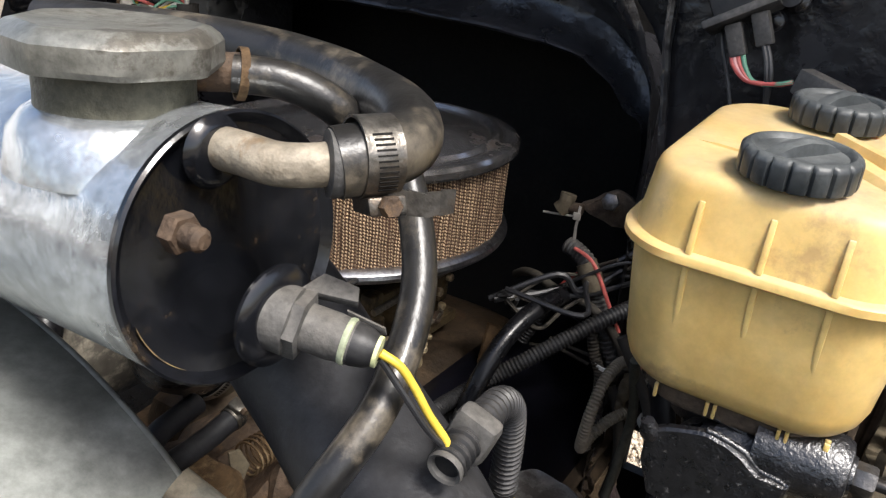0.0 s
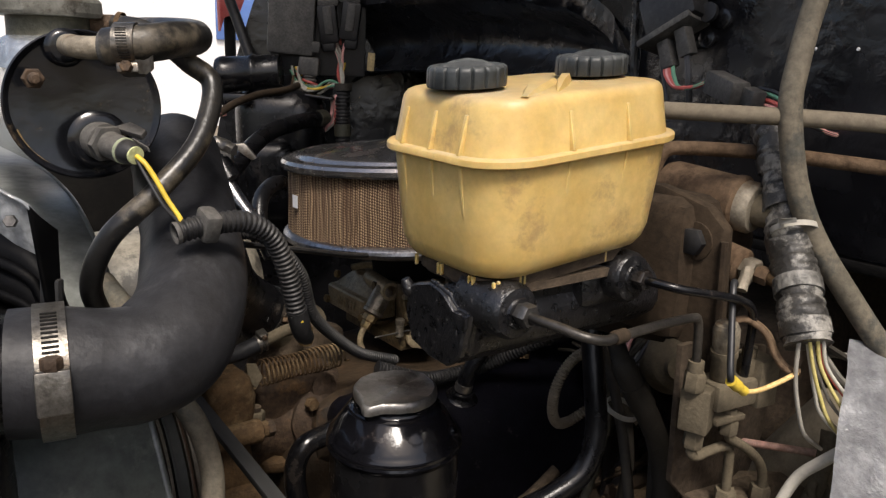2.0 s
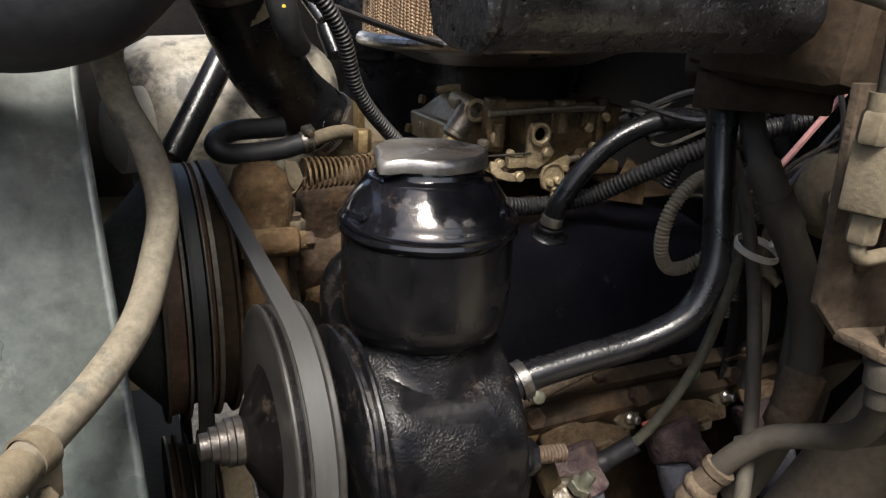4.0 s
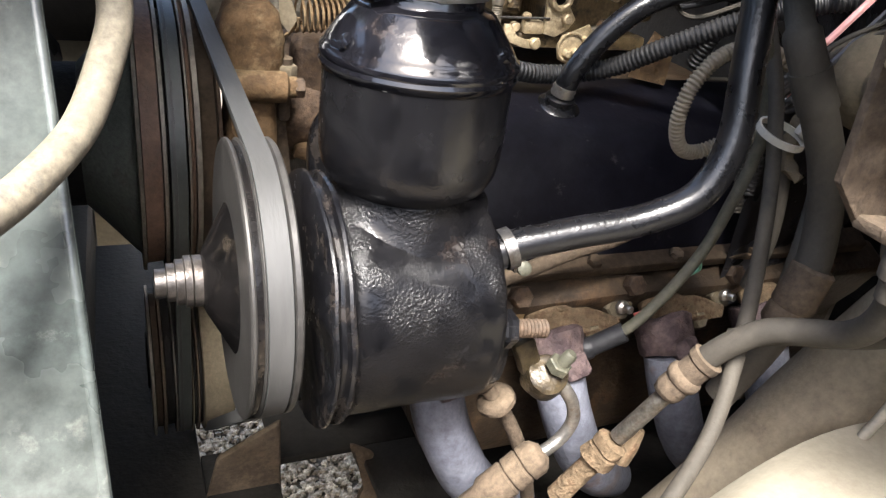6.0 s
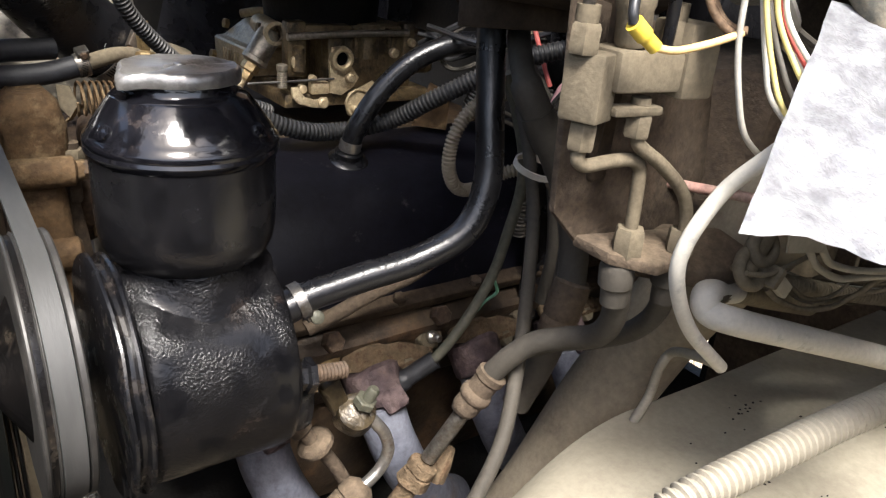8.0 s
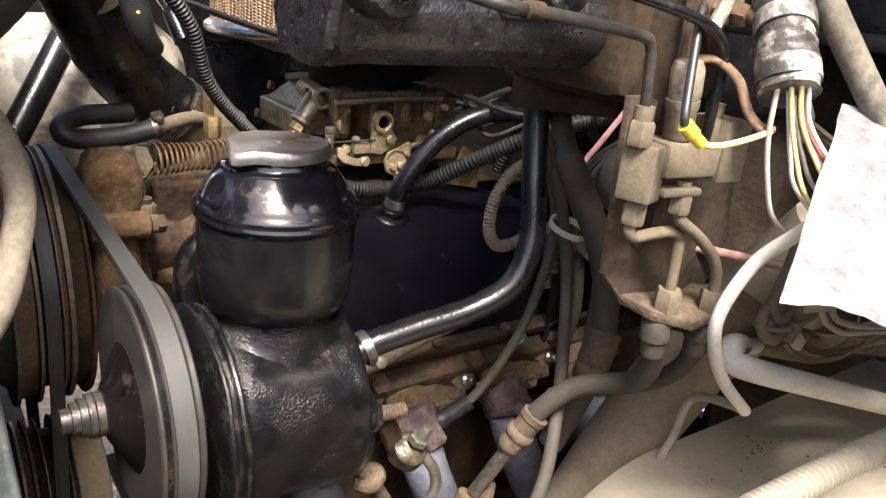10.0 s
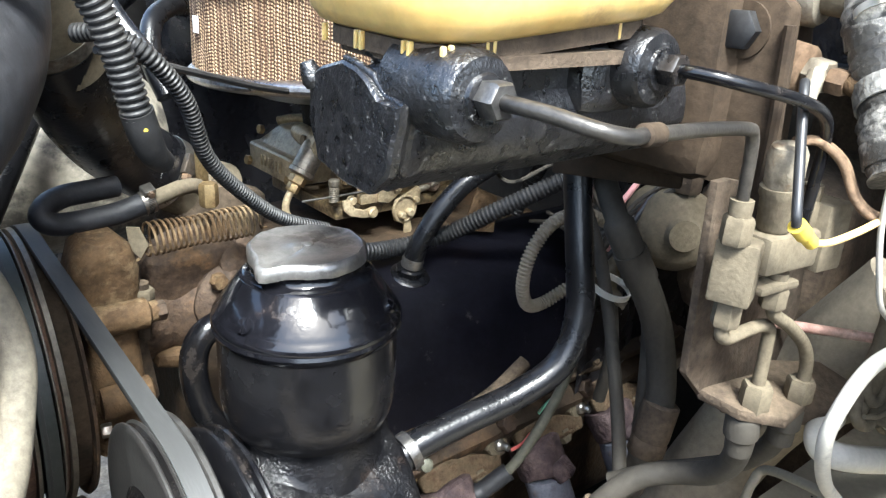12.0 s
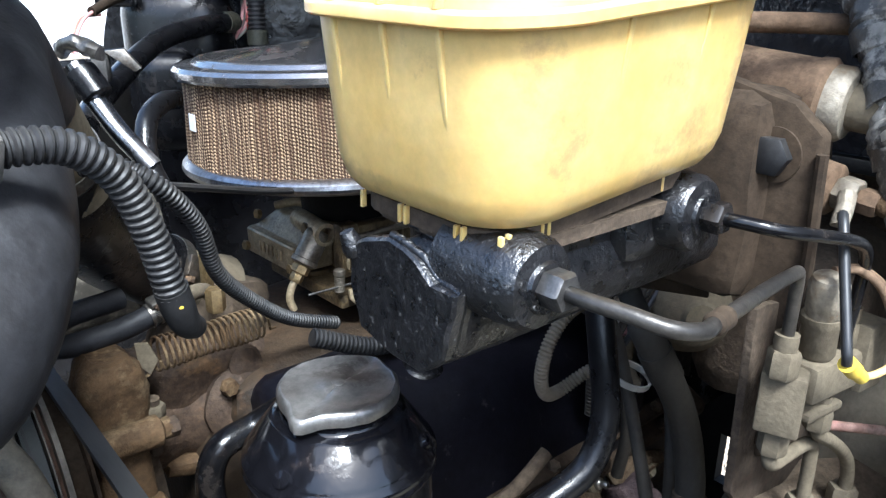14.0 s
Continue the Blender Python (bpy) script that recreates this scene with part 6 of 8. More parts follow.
for x, z, w, h in ((0.5425, 0.862, 0.019, 0.052), (0.575, 0.879, 0.05, 0.012), (0.668, 0.862, 0.014, 0.05), (0.607, 0.867, 0.006, 0.03), (0.645, 0.869, 0.006, 0.026)):
    part("web", rough_up(subdivided(box((x, 0.395, z), (w, 0.016, h), (0, 0, 0), 0.0025), 1), 0.0006, 90), GOLD_DARK, carb)
for x, r in ((0.59, 0.013), (0.626, 0.0145)):
    part("bore", lathe([(r, 0), (r, 0.03), (r * 0.96, 0.034)], (x, 0.404, 0.8505), (0, 0, 1), 20), GOLD_DARK, carb)
part("well", lathe([(0.0065, 0), (0.0065, 0.022), (0.004, 0.024)], (0.5435, 0.387, 0.842), (0, 0, 1), 16), GOLD_DARK, carb)
part("body_plug", lathe([(0.0075, 0), (0.0075, 0.003), (0.005, 0.004)], (0.5425, 0.387, 0.851), (0, -1, 0), 16), GOLD, carb)
part("base_plate", box((0.61, 0.45, 0.814), (0.165, 0.135, 0.014), (0, 0, 0), 0.003), GOLD_DARK, carb)
part("rear_bowl", box((0.692, 0.46, 0.852), (0.05, 0.1, 0.045), (0, 0, 0), 0.006), GOLD_DARK, carb)
part("air_horn", lathe([(0.058, 0), (0.06, 0.02), (0.063, 0.05)], (0.6, 0.456, 0.88), (0, 0, 1), 40), DARK, carb)
part("choke_shaft", tube([(0.531, 0.384, 0.8745), (0.58, 0.3835, 0.8765), (0.622, 0.3835, 0.8775), (0.664, 0.384, 0.8775)], 0.0034, 12), WORN_ZINC, carb, "dull pale shaft")
part("throttle_lever", slab([(0.5735, 0.379, 0.8655), (0.588, 0.379, 0.867), (0.594, 0.379, 0.858), (0.593, 0.379, 0.848), (0.604, 0.379, 0.836), (0.598, 0.379, 0.827), (0.585, 0.379, 0.819), (0.5715, 0.379, 0.822), (0.572, 0.379, 0.842), (0.5705, 0.379, 0.852)], (0, -0.004, 0), 0.001), GOLD, carb)
part("lever_eye", lathe([(0.0068, 0), (0.0068, 0.007), (0.0085, 0.0085), (0.0112, 0.008), (0.0122, 0.0055), (0.0118, 0.0)], (0.5832, 0.378, 0.8549), (0, -1, 0), 28, caps=False), GOLD, carb)
# Black disc painted in for the shade within the lever eye.
part("eye_shade", lathe([(0.0066, 0), (0.0066, 0.002)], (0.5832, 0.3765, 0.8549), (0, -1, 0), 20), SEAL_BLACK, carb)
part("quadrant", slab([(0.5925, 0.377, 0.821), (0.606, 0.377, 0.826), (0.6195, 0.377, 0.8325), (0.624, 0.377, 0.826), (0.6185, 0.377, 0.812), (0.615, 0.377, 0.7985), (0.603, 0.377, 0.794), (0.592, 0.377, 0.799), (0.5885, 0.377, 0.811)], (0, -0.0035, 0), 0.001), GOLD, carb)
part("quadrant_rim", sweep([Vector((0.6025 + 0.0135 * math.cos(a), 0.3725, 0.811 + 0.0135 * math.sin(a))) for a in [2 * math.pi * k / 28 for k in range(29)]], 0.0013, 8), GOLD, carb)
part("quadrant_tab", slab([(0.603, 0.376, 0.797), (0.611, 0.376, 0.797), (0.613, 0.376, 0.788), (0.61, 0.376, 0.774), (0.604, 0.376, 0.776)], (0, -0.003, 0), 0.0008), GOLD, carb)
for p, r in (((0.5926, 0.375, 0.8363), 0.0048), ((0.598, 0.3735, 0.8055), 0.0038), ((0.608, 0.3735, 0.807), 0.0042), ((0.6155, 0.3735, 0.8195), 0.003), ((0.5637, 0.376, 0.8131), 0.0052), ((0.545, 0.384, 0.826), 0.0045), ((0.556, 0.384, 0.8355), 0.0038), ((0.6465, 0.384, 0.858), 0.005), ((0.655, 0.384, 0.838), 0.0045), ((0.668, 0.385, 0.868), 0.0045)):
    part("screw", lathe([(r, 0), (r, 0.005), (r * 0.75, 0.0062), (r * 0.3, 0.0062)], p, (0, -1, 0), 14), GOLD, carb)
part("pump_arm", slab([(0.5315, 0.3785, 0.829), (0.538, 0.3785, 0.829), (0.5445, 0.3785, 0.818), (0.556, 0.3785, 0.8145), (0.569, 0.3785, 0.818), (0.571, 0.3785, 0.811), (0.566, 0.3785, 0.8075), (0.553, 0.3785, 0.8085), (0.5385, 0.3785, 0.813), (0.5325, 0.3785, 0.819)], (0, -0.0045, 0), 0.001), GOLD, carb)
part("arm_block", box((0.563, 0.382, 0.8265), (0.02, 0.01, 0.012), (0, 0, 0), 0.002), GOLD, carb)
part("idle_spring", sweep([Vector((0.524 + 0.0042 * math.cos(k * 0.7), 0.38 + 0.0042 * math.sin(k * 0.7), 0.828 + 0.00021 * k)) for k in range(78)], 0.0009, 6), WORN_ZINC, carb)
part("idle_head", lathe([(0.0052, 0), (0.0055, 0.001), (0.0055, 0.005), (0.004, 0.006)], (0.524, 0.38, 0.8445), (0, 0, 1), 14), WORN_ZINC, carb)
part("fast_idle_coil", sweep([Vector((0.6385 + 0.0065 * math.cos(k * 0.5) + 0.0001 * k, 0.382 - 0.00008 * k, 0.8294 + 0.0065 * math.sin(k * 0.5))) for k in range(60)], 0.0013, 6), RUST_DARK, carb)
part("fast_idle_screw", tube([(0.625, 0.381, 0.8255), (0.64, 0.38, 0.829), (0.652, 0.38, 0.8335)], 0.0035, 10), WORN_ZINC, carb)
cable = tube([(0.49, 0.38, 0.8335), (0.53, 0.377, 0.8345), (0.5755, 0.374, 0.8362)], 0.0011, 6)
single("throttle_wire", cable, DARK_STEEL, "thin throttle wire across the carburettor", "wire")

# ---- round air filter ----
FC = Vector((0.6235, 0.497, 0))


def filter_part(name, bm, *rest, **more):
    """The filter is drawn upright about its own axis, then set down leaning with the engine."""
    for v in bm.verts:
        x, y = (v.co.x - FC.x) * 0.8946, (v.co.y - FC.y) * 0.8946
        v.co = Vector((0.585 + x, 0.4555 + y, v.co.z + 0.0125 + 0.0306 * x - 0.035 * y))
    return part(name, bm, *rest, **more)


af = thing("air_filter", (0.585, 0.4555, 0.925), "round chrome air filter with a brown pleated gauze element", "air filter")
el = bmesh.new()
uvl = el.loops.layers.uv.new("weave")
NP, NR = 150, 8
rings = []
for i in range(NR):
    z = 0.9335 + 0.079 * i / (NR - 1)
    ring = []
    for k in range(NP * 4):
        a = 2 * math.pi * k / (NP * 4)
        deep = 0.35 + 1.1 * abs(noise.noise(Vector((math.cos(a) * 4, math.sin(a) * 4, 1.0))))
        b = a + 0.012 * noise.noise(Vector((math.cos(a) * 7, math.sin(a) * 7, z * 28 + 5)))
        r = 0.1655 + (0.0, 0.0022, 0.0032, 0.0022)[k % 4] * deep + 0.0012 * noise.noise(Vector((math.cos(a) * 9, math.sin(a) * 9, z * 22)))
        ring.append(el.verts.new((FC.x + r * math.cos(b), FC.y + r * math.sin(b), z)))
    rings.append(ring)
for i in range(NR - 1):
    for k in range(NP * 4):
        f = el.faces.new((rings[i][k], rings[i][(k + 1) % (NP * 4)], rings[i + 1][(k + 1) % (NP * 4)], rings[i + 1][k]))
        for lp, (du, dv) in zip(f.loops, ((0, 0), (1, 0), (1, 1), (0, 1))):
            lp[uvl].uv = ((k + du) * 2 * math.pi * 0.17 / (NP * 4) * 1.35, 0.079 * (i + dv) / (NR - 1))
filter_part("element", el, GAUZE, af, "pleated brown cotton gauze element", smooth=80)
# Dark drum put in for the shade behind the gauze.
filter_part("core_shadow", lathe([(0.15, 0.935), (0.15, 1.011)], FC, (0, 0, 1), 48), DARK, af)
filter_part("lid", lathe([(0.1675, 1.011), (0.176, 1.0105), (0.1775, 1.013), (0.1772, 1.018), (0.174, 1.0215), (0.166, 1.023), (0.158, 1.0228), (0.1545, 1.0262), (0.1515, 1.0272), (0.1485, 1.0262), (0.145, 1.0225), (0.12, 1.0265), (0.07, 1.0345), (0.03, 1.0395), (0.016, 1.0405), (0.001, 1.0405)], FC, (0, 0, 1), 96), LID, af, "stained chrome lid", smooth=25)
filter_part("base_pan", lathe([(0.10, 0.905), (0.13, 0.915), (0.158, 0.9195), (0.17, 0.922), (0.1738, 0.9245), (0.1755, 0.9275), (0.1745, 0.931), (0.171, 0.934), (0.165, 0.936)], FC, (0, 0, 1), 96), CHROME_DULL, af, "chrome base pan", smooth=25)
filter_part("wing_nut", hexagon((FC.x, FC.y, 1.0405), (0, 0, 1), 0.014, 0.008), BRASS_FIT, af)
filter_part("nut_wing", box((FC.x - 0.008, FC.y + 0.003, 1.048), (0.008, 0.004, 0.01), (0, 20, 20), 0.0012), BRASS_FIT, af)
filter_part("nut_wing", box((FC.x + 0.008, FC.y - 0.003, 1.049), (0.008, 0.004, 0.01), (0, -20, 20), 0.0012), BRASS_FIT, af)
lab_d = Vector((-0.996, 0.085, 0)).normalized()
lab = box((0, 0, 0), (0.0008, 0.0165, 0.0145), bevel=0)
bmesh.ops.transform(lab, matrix=Matrix.Translation(FC + lab_d * 0.1692 + Vector((0, 0, 0.9755))) @ Matrix.Rotation(math.atan2(lab_d.y, lab_d.x), 4, "Z"), verts=lab.verts)
filter_part("label", lab, WHITE_LABEL, af, "small white sticker")

# ---- brake master cylinder ----
mc = thing("brake_master_cylinder", (0.39, 0.035, 0.945), "glossy black cast-iron brake master cylinder", "master cylinder")
mb = bmesh.new()


ENDFACE = [(0.0705, 1.0005), (0.06, 1.0065), (0.0431, 1.0118), (0.0337, 1.0098), (0.0258, 1.0068), (0.0179, 1.0004), (0.0047, 0.9998), (0.0062, 0.9919), (0.0089, 0.9807), (0.0117, 0.9717), (0.0247, 0.9618), (0.0447, 0.9628), (0.0635, 0.9672), (0.07, 0.985)]


def end_ring(x, grow, blend, drop=0.0):
    """From the cast end outline to the round barrel."""
    out = []
    for k, (y, z) in enumerate(ENDFACE):
        q = Vector((y - 0.037, z - 0.987))
        a = math.atan2(q.y, q.x)
        r = Vector((0.032 + 0.0285 * math.cos(a), 0.9875 + 0.026 * math.sin(a)))
        p = Vector((0.037 + q.x * grow, 0.987 + q.y * grow)).lerp(r, blend)
        out.append(Vector((x, p.x, p.y - drop)))
    return out


loft([end_ring(0.324, 0.95, 0), end_ring(0.3252, 1.0, 0), end_ring(0.3285, 1.01, 0), end_ring(0.3315, 0.95, 0.1), end_ring(0.334, 0.9, 0.25, 0.003), end_ring(0.3375, 0.95, 0.55, 0.001), end_ring(0.3415, 0.97, 0.8), end_ring(0.348, 0.95, 1), end_ring(0.362, 0.95, 1), end_ring(0.42, 0.95, 1), end_ring(0.50, 0.95, 1)], mb)
part("casting", rough_up(subdivided(mb, 2), 0.0008, 90), CAST_BLACK, mc, smooth=28)
part("parting_ridge", rough_up(tube([(0.3262, 0.044, 1.0122), (0.3272, 0.034, 1.0104), (0.328, 0.026, 1.0072), (0.3285, 0.0185, 1.0012), (0.3282, 0.011, 0.9998), (0.327, 0.005, 0.9992)], 0.0017, 10), 0.0006, 120), CAST_BLACK, mc)
part("second_ridge", rough_up(tube([(0.337, 0.046, 1.0138), (0.3385, 0.034, 1.0115), (0.34, 0.0245, 1.0075), (0.3405, 0.019, 1.003), (0.341, 0.0085, 1.0015)], 0.0014, 10), 0.0006, 120), CAST_BLACK, mc)
part("ear", lathe([(0.0005, -0.004), (0.0042, -0.0025), (0.005, 0.0), (0.0042, 0.004), (0.003, 0.008)], (0.326, 0.0685, 1.0), (-0.3, 0.2, 0.9), 16), CAST_BLACK, mc)
for x, y, z in ((0.346, -0.006, 1.0057), (0.4495, -0.004, 1.0115)):
    part("boss", rough_up(lathe([(0.019, -0.03), (0.0178, -0.004), (0.0172, 0.006), (0.0152, 0.0095), (0.0098, 0.0105), (0.0092, 0.012)], (x, y, z - 0.001), (0, -1, 0), 32), 0.0004, 120), CAST_BLACK, mc)
    part("tube_nut", hexagon((x, y - 0.0115, z), (0, -1, 0), 0.0128, 0.0095), DARK_STEEL if x < 0.4 else GLOSS_BLACK, mc, "tube nut")
part("rear_body", rough_up(subdivided(box((0.438, 0.016, 1.0045), (0.045, 0.034, 0.032), (0, 0, 0), 0.008), 1), 0.001, 60), CAST_BLACK, mc)
part("base", loft([rounded(0.346, 0.448, 0.008, 0.07, z, 0.02) for z in (1.0, 1.017)]), CAST_BLACK, mc)
part("clip_rail", loft([rounded(0.3365, 0.46, -0.006, 0.083, z, 0.026) for z in (1.0125, 1.018)]), DUSTY_DARK, mc)

res = thing("brake_fluid_reservoir", (0.396, 0.038, 1.022), "yellowed plastic brake fluid reservoir with two black caps", "fluid reservoir")
X0, X1, Y0, Y1 = 0.315, 0.483, -0.0263, 0.106


def inset(z, d, r):
    return rounded(X0 + d, X1 - d, Y0 + d, Y1 - d, z, r, 8)


def leaning(bm):
    """The reservoir sits a little askew on its cylinder."""
    for v in bm.verts:
        v.co.z += 0.0859 * (v.co.x - 0.395) + 0.0167 * (v.co.y - 0.038)
    return bm


def moulded(name, bm, material=None, parent=None, label=""):
    return part(name, leaning(bm), material or PLASTIC_YELLOW, parent or res, label)


moulded("lower_tank", loft([inset(1.026, 0.03, 0.016), inset(1.0267, 0.022, 0.022), inset(1.0297, 0.0155, 0.026), inset(1.0347, 0.0118, 0.029), inset(1.042, 0.0096, 0.03), inset(1.0708, 0.0066, 0.032), inset(1.0971, 0.0046, 0.032)]))
moulded("rim", loft([inset(1.0965, 0.003, 0.032), inset(1.0969, 0.0007, 0.034), inset(1.0977, 0.0, 0.034), inset(1.1011, 0.0, 0.034), inset(1.1019, 0.0007, 0.034), inset(1.1023, 0.003, 0.032)]))
moulded("upper_tank", loft([inset(1.1018, 0.0046, 0.031), inset(1.1125, 0.006, 0.031), inset(1.1275, 0.0078, 0.031), inset(1.1308, 0.0088, 0.03), inset(1.1331, 0.0105, 0.029), inset(1.1343, 0.0132, 0.027), inset(1.1347, 0.0175, 0.023), inset(1.1347, 0.042, 0.01)]))


def wedge(a, b, wide, high):
    """A low moulded ridge that tapers along its run."""
    a, b = Vector(a), Vector(b)
    d = (b - a).normalized()
    n = Vector((-d.y, d.x, 0))
    up = Vector((0, 0, 1))
    return loft([[p - n * w, p - n * w * 0.55 + up * h, p + n * w * 0.55 + up * h, p + n * w] for p, w, h in ((a, wide * 0.12, 0.0004), (a.lerp(b, 0.4), wide * 0.4, high), (b, wide * 0.5, high))])


moulded("vent_ridge", wedge((0.3725, 0.088, 1.1342), (0.366, 0.06, 1.1342), 0.0022, 0.0016))
moulded("divider_ridge", wedge((0.343, -0.0135, 1.1342), (0.404, 0.0335, 1.1342), 0.017, 0.0035))
moulded("divider_step", wedge((0.372, -0.0095, 1.1344), (0.418, 0.031, 1.1344), 0.009, 0.0052))


def fin(c, way, z0, z1, d0, d1):
    """A slim moulded rib standing out of the wall."""
    w = Vector(way)
    s = Vector((-w.y, w.x, 0)) * 0.0013
    p = Vector(c)
    lo, hi = Vector((p.x, p.y, z0)), Vector((p.x, p.y, z1))
    return slab([lo + w * d0 - s, hi + w * d1 - s, hi - w * 0.004 - s, lo - w * 0.004 - s], s * 2, 0.0005)


for y in (0.0685, 0.0393, 0.0103):
    moulded("rib", fin((X0 + 0.0055, y, 0), (-1, 0, 0), 1.1023, 1.1245, 0.0042, -0.0012))
    moulded("rib", fin((X0 + 0.007, y, 0), (-1, 0, 0), 1.0543, 1.0968, -0.002, 0.0042))
for x in (0.374, 0.422):
    moulded("rib", fin((x, Y0 + 0.0055, 0), (0, -1, 0), 1.1023, 1.1245, 0.0042, -0.0012))
    moulded("rib", fin((x, Y0 + 0.007, 0), (0, -1, 0), 1.0543, 1.0968, -0.002, 0.0036))
for x, y, turn in ((0.3434, 0.0385, 0.62), (0.4472, 0.0365, 0.5)):
    loops = []
    for s, z in ((0.9, 1.1366), (0.98, 1.137), (1.0, 1.1384), (1.0, 1.1462), (0.985, 1.148), (0.95, 1.1492), (0.88, 1.1496), (0.83, 1.149), (0.78, 1.1474), (0.3, 1.147), (0.02, 1.147)):
        r = [0.0234 + (0.0007 - 0.0016 * max(0.0, math.cos(18 * 2 * math.pi * k / 144)) ** 6) * (s > 0.97) for k in range(144)]
        loops.append([Vector((x + r[k] * s * math.cos(2 * math.pi * k / 144), y + r[k] * s * math.sin(2 * math.pi * k / 144), z)) for k in range(144)])
    c = moulded("cap", loft(loops), CAP_PLASTIC, res, "dusty black ribbed screw cap")
    d, n = Vector((math.cos(turn), -math.sin(turn), 0)), Vector((math.sin(turn), math.cos(turn), 0))
    at = Vector((x, y, 1.1466))
    moulded("grip", loft([[at + d * 0.0195 * u + n * w + Vector((0, 0, h * (1.08 - u * u))) for w, h in ((-0.0042, 0), (-0.0034, 0.0052), (-0.0012, 0.0062), (0.0012, 0.0062), (0.0034, 0.0052), (0.0042, 0))] for u in (-1, -0.75, -0.45, 0, 0.45, 0.75, 1)]), CAP_PLASTIC, c)
    moulded("neck", lathe([(0.0215, 1.1379), (0.0215, 1.1399)], (x, y, 0), (0, 0, 1), 32))
for x in (0.336, 0.3395, 0.356, 0.3595, 0.43):
    moulded("foot_clip", box((x, -0.0042, 1.024), (0.0017, 0.0026, 0.0075), (0, 0, 0), 0.0006))
for y in (0.012, 0.0155, 0.044, 0.0475, 0.072):
    moulded("foot_clip", box((0.3335, y, 1.024), (0.0026, 0.0017, 0.0075), (0, 0, 0), 0.0006))
moulded("foot", loft([rounded(0.3345, 0.458, -0.005, 0.082, z, 0.02) for z in (1.02, 1.027)]), DUSTY_DARK, res, "grimy foot of the reservoir")

# brake lines
bl = thing("brake_line", (0.37, -0.06, 0.95), "black steel brake line with a bright first bend", "pipe", "brake lines")
part("line", tube([(0.346, -0.024, 1.0057), (0.3465, -0.034, 1.0055), (0.35, -0.046, 1.0045), (0.3565, -0.0595, 1.0018), (0.3675, -0.0645, 0.9995), (0.379, -0.0632, 0.9988), (0.43, -0.055, 0.9945), (0.468, -0.049, 0.99), (0.4775, -0.0467, 0.9865), (0.4825, -0.0452, 0.976), (0.4865, -0.0435, 0.957), (0.489, -0.0427, 0.941)], 0.003, 14), mat("bare_and_painted_line", (0.01, 0.01, 0.011), (0.09, 0.08, 0.068), rough=0.35, metal=0.4, scale=16, bump=0.1), bl)
part("sleeve", lathe([(0.003, -0.006), (0.0042, -0.005), (0.0042, 0.005), (0.003, 0.006)], (0.381, -0.0629, 0.9987), (1, 0.15, -0.08), 16), BROWN, bl, "rusty joint sleeve")
bl = thing("brake_line", (0.5, -0.05, 0.95), "black steel brake line bending down to the valve", "pipe", "brake lines")
part("line", tube([(0.4495, -0.022, 1.0115), (0.451, -0.032, 1.0115), (0.461, -0.045, 1.009), (0.497, -0.056, 1.001), (0.52, -0.057, 0.992), (0.53, -0.055, 0.978), (0.533, -0.053, 0.955), (0.535, -0.051, 0.93)], 0.003, 14), GLOSS_BLACK, bl)

# ---- brake booster and bracket ----
bo = thing("brake_booster", (0.58, 0.06, 0.9), "dusty rust-brown hydraulic brake booster behind the master cylinder", "brake booster")
part("mount_plate", slab([(0.525, 0.12, 0.95), (0.525, 0.12, 1.055), (0.525, 0.03, 1.062), (0.525, -0.012, 1.052), (0.525, -0.028, 1.038), (0.525, -0.031, 0.96), (0.525, -0.026, 0.86), (0.525, -0.014, 0.86), (0.525, -0.012, 0.95)], (0.012, 0, 0), 0.003), BROWN, bo)
part("housing", rough_up(subdivided(box((0.56, 0.05, 1.0), (0.1, 0.11, 0.11), (0, 0, 0), 0.015), 2), 0.003, 40), BROWN, bo)
part("plate_edge", tube([(0.524, -0.0295, 1.03), (0.524, -0.0315, 0.96), (0.524, -0.0245, 0.87)], 0.003, 8), BROWN, bo)
part("washer", lathe([(0.014, 0), (0.014, 0.0015), (0.01, 0.002)], (0.525, -0.006, 1.026), (-1, 0, 0), 24), BROWN, bo)
part("bolt", hexagon((0.5235, -0.006, 1.026), (-1, 0, 0), 0.018, 0.007), PLASTIC_BLACK, bo, "black hex bolt")
BAX = (0.1, -1.0, -0.09)
cyl = part("accumulator", rough_up(lathe([(0.004, 0), (0.02, 0.002), (0.0215, 0.008), (0.0215, 0.058), (0.0225, 0.06), (0.0225, 0.066), (0.0205, 0.068), (0.0185, 0.0685)], (0.574, 0.062, 1.053), BAX, 40), 0.0006, 70), BROWN_LIGHT, bo, "brown dusty cylinder")
part("end_ring", lathe([(0.0185, 0.067), (0.0198, 0.068), (0.0198, 0.076), (0.0175, 0.079), (0.0125, 0.08)], (0.574, 0.062, 1.053), BAX, 36), PALE_METAL, cyl, "pale corroded end ring")
part("stub", lathe([(0.0125, 0.079), (0.0122, 0.098), (0.0105, 0.1)], (0.574, 0.062, 1.053), BAX, 28), DUSTY, cyl)
part("clip", lathe([(0.0128, 0.0955), (0.0142, 0.096), (0.0142, 0.1), (0.0128, 0.1005)], (0.574, 0.062, 1.053), BAX, 24), STEEL, cyl, "bright spring clip")
part("union_boss", rough_up(lathe([(0.014, -0.02), (0.014, 0.006), (0.011, 0.008)], (0.56, -0.018, 1.007), (-0.05, -1, -0.15), 24), 0.0008, 80), BROWN_LIGHT, bo)
part("line_nut", hexagon((0.5588, -0.026, 1.0065), (-0.05, -1, -0.15), 0.016, 0.011), PALE_METAL, bo, "pale corroded union nut")
part("line_nut", hexagon((0.558, -0.0375, 1.0045), (-0.05, -1, -0.1), 0.012, 0.01), BROWN_LIGHT, bo)
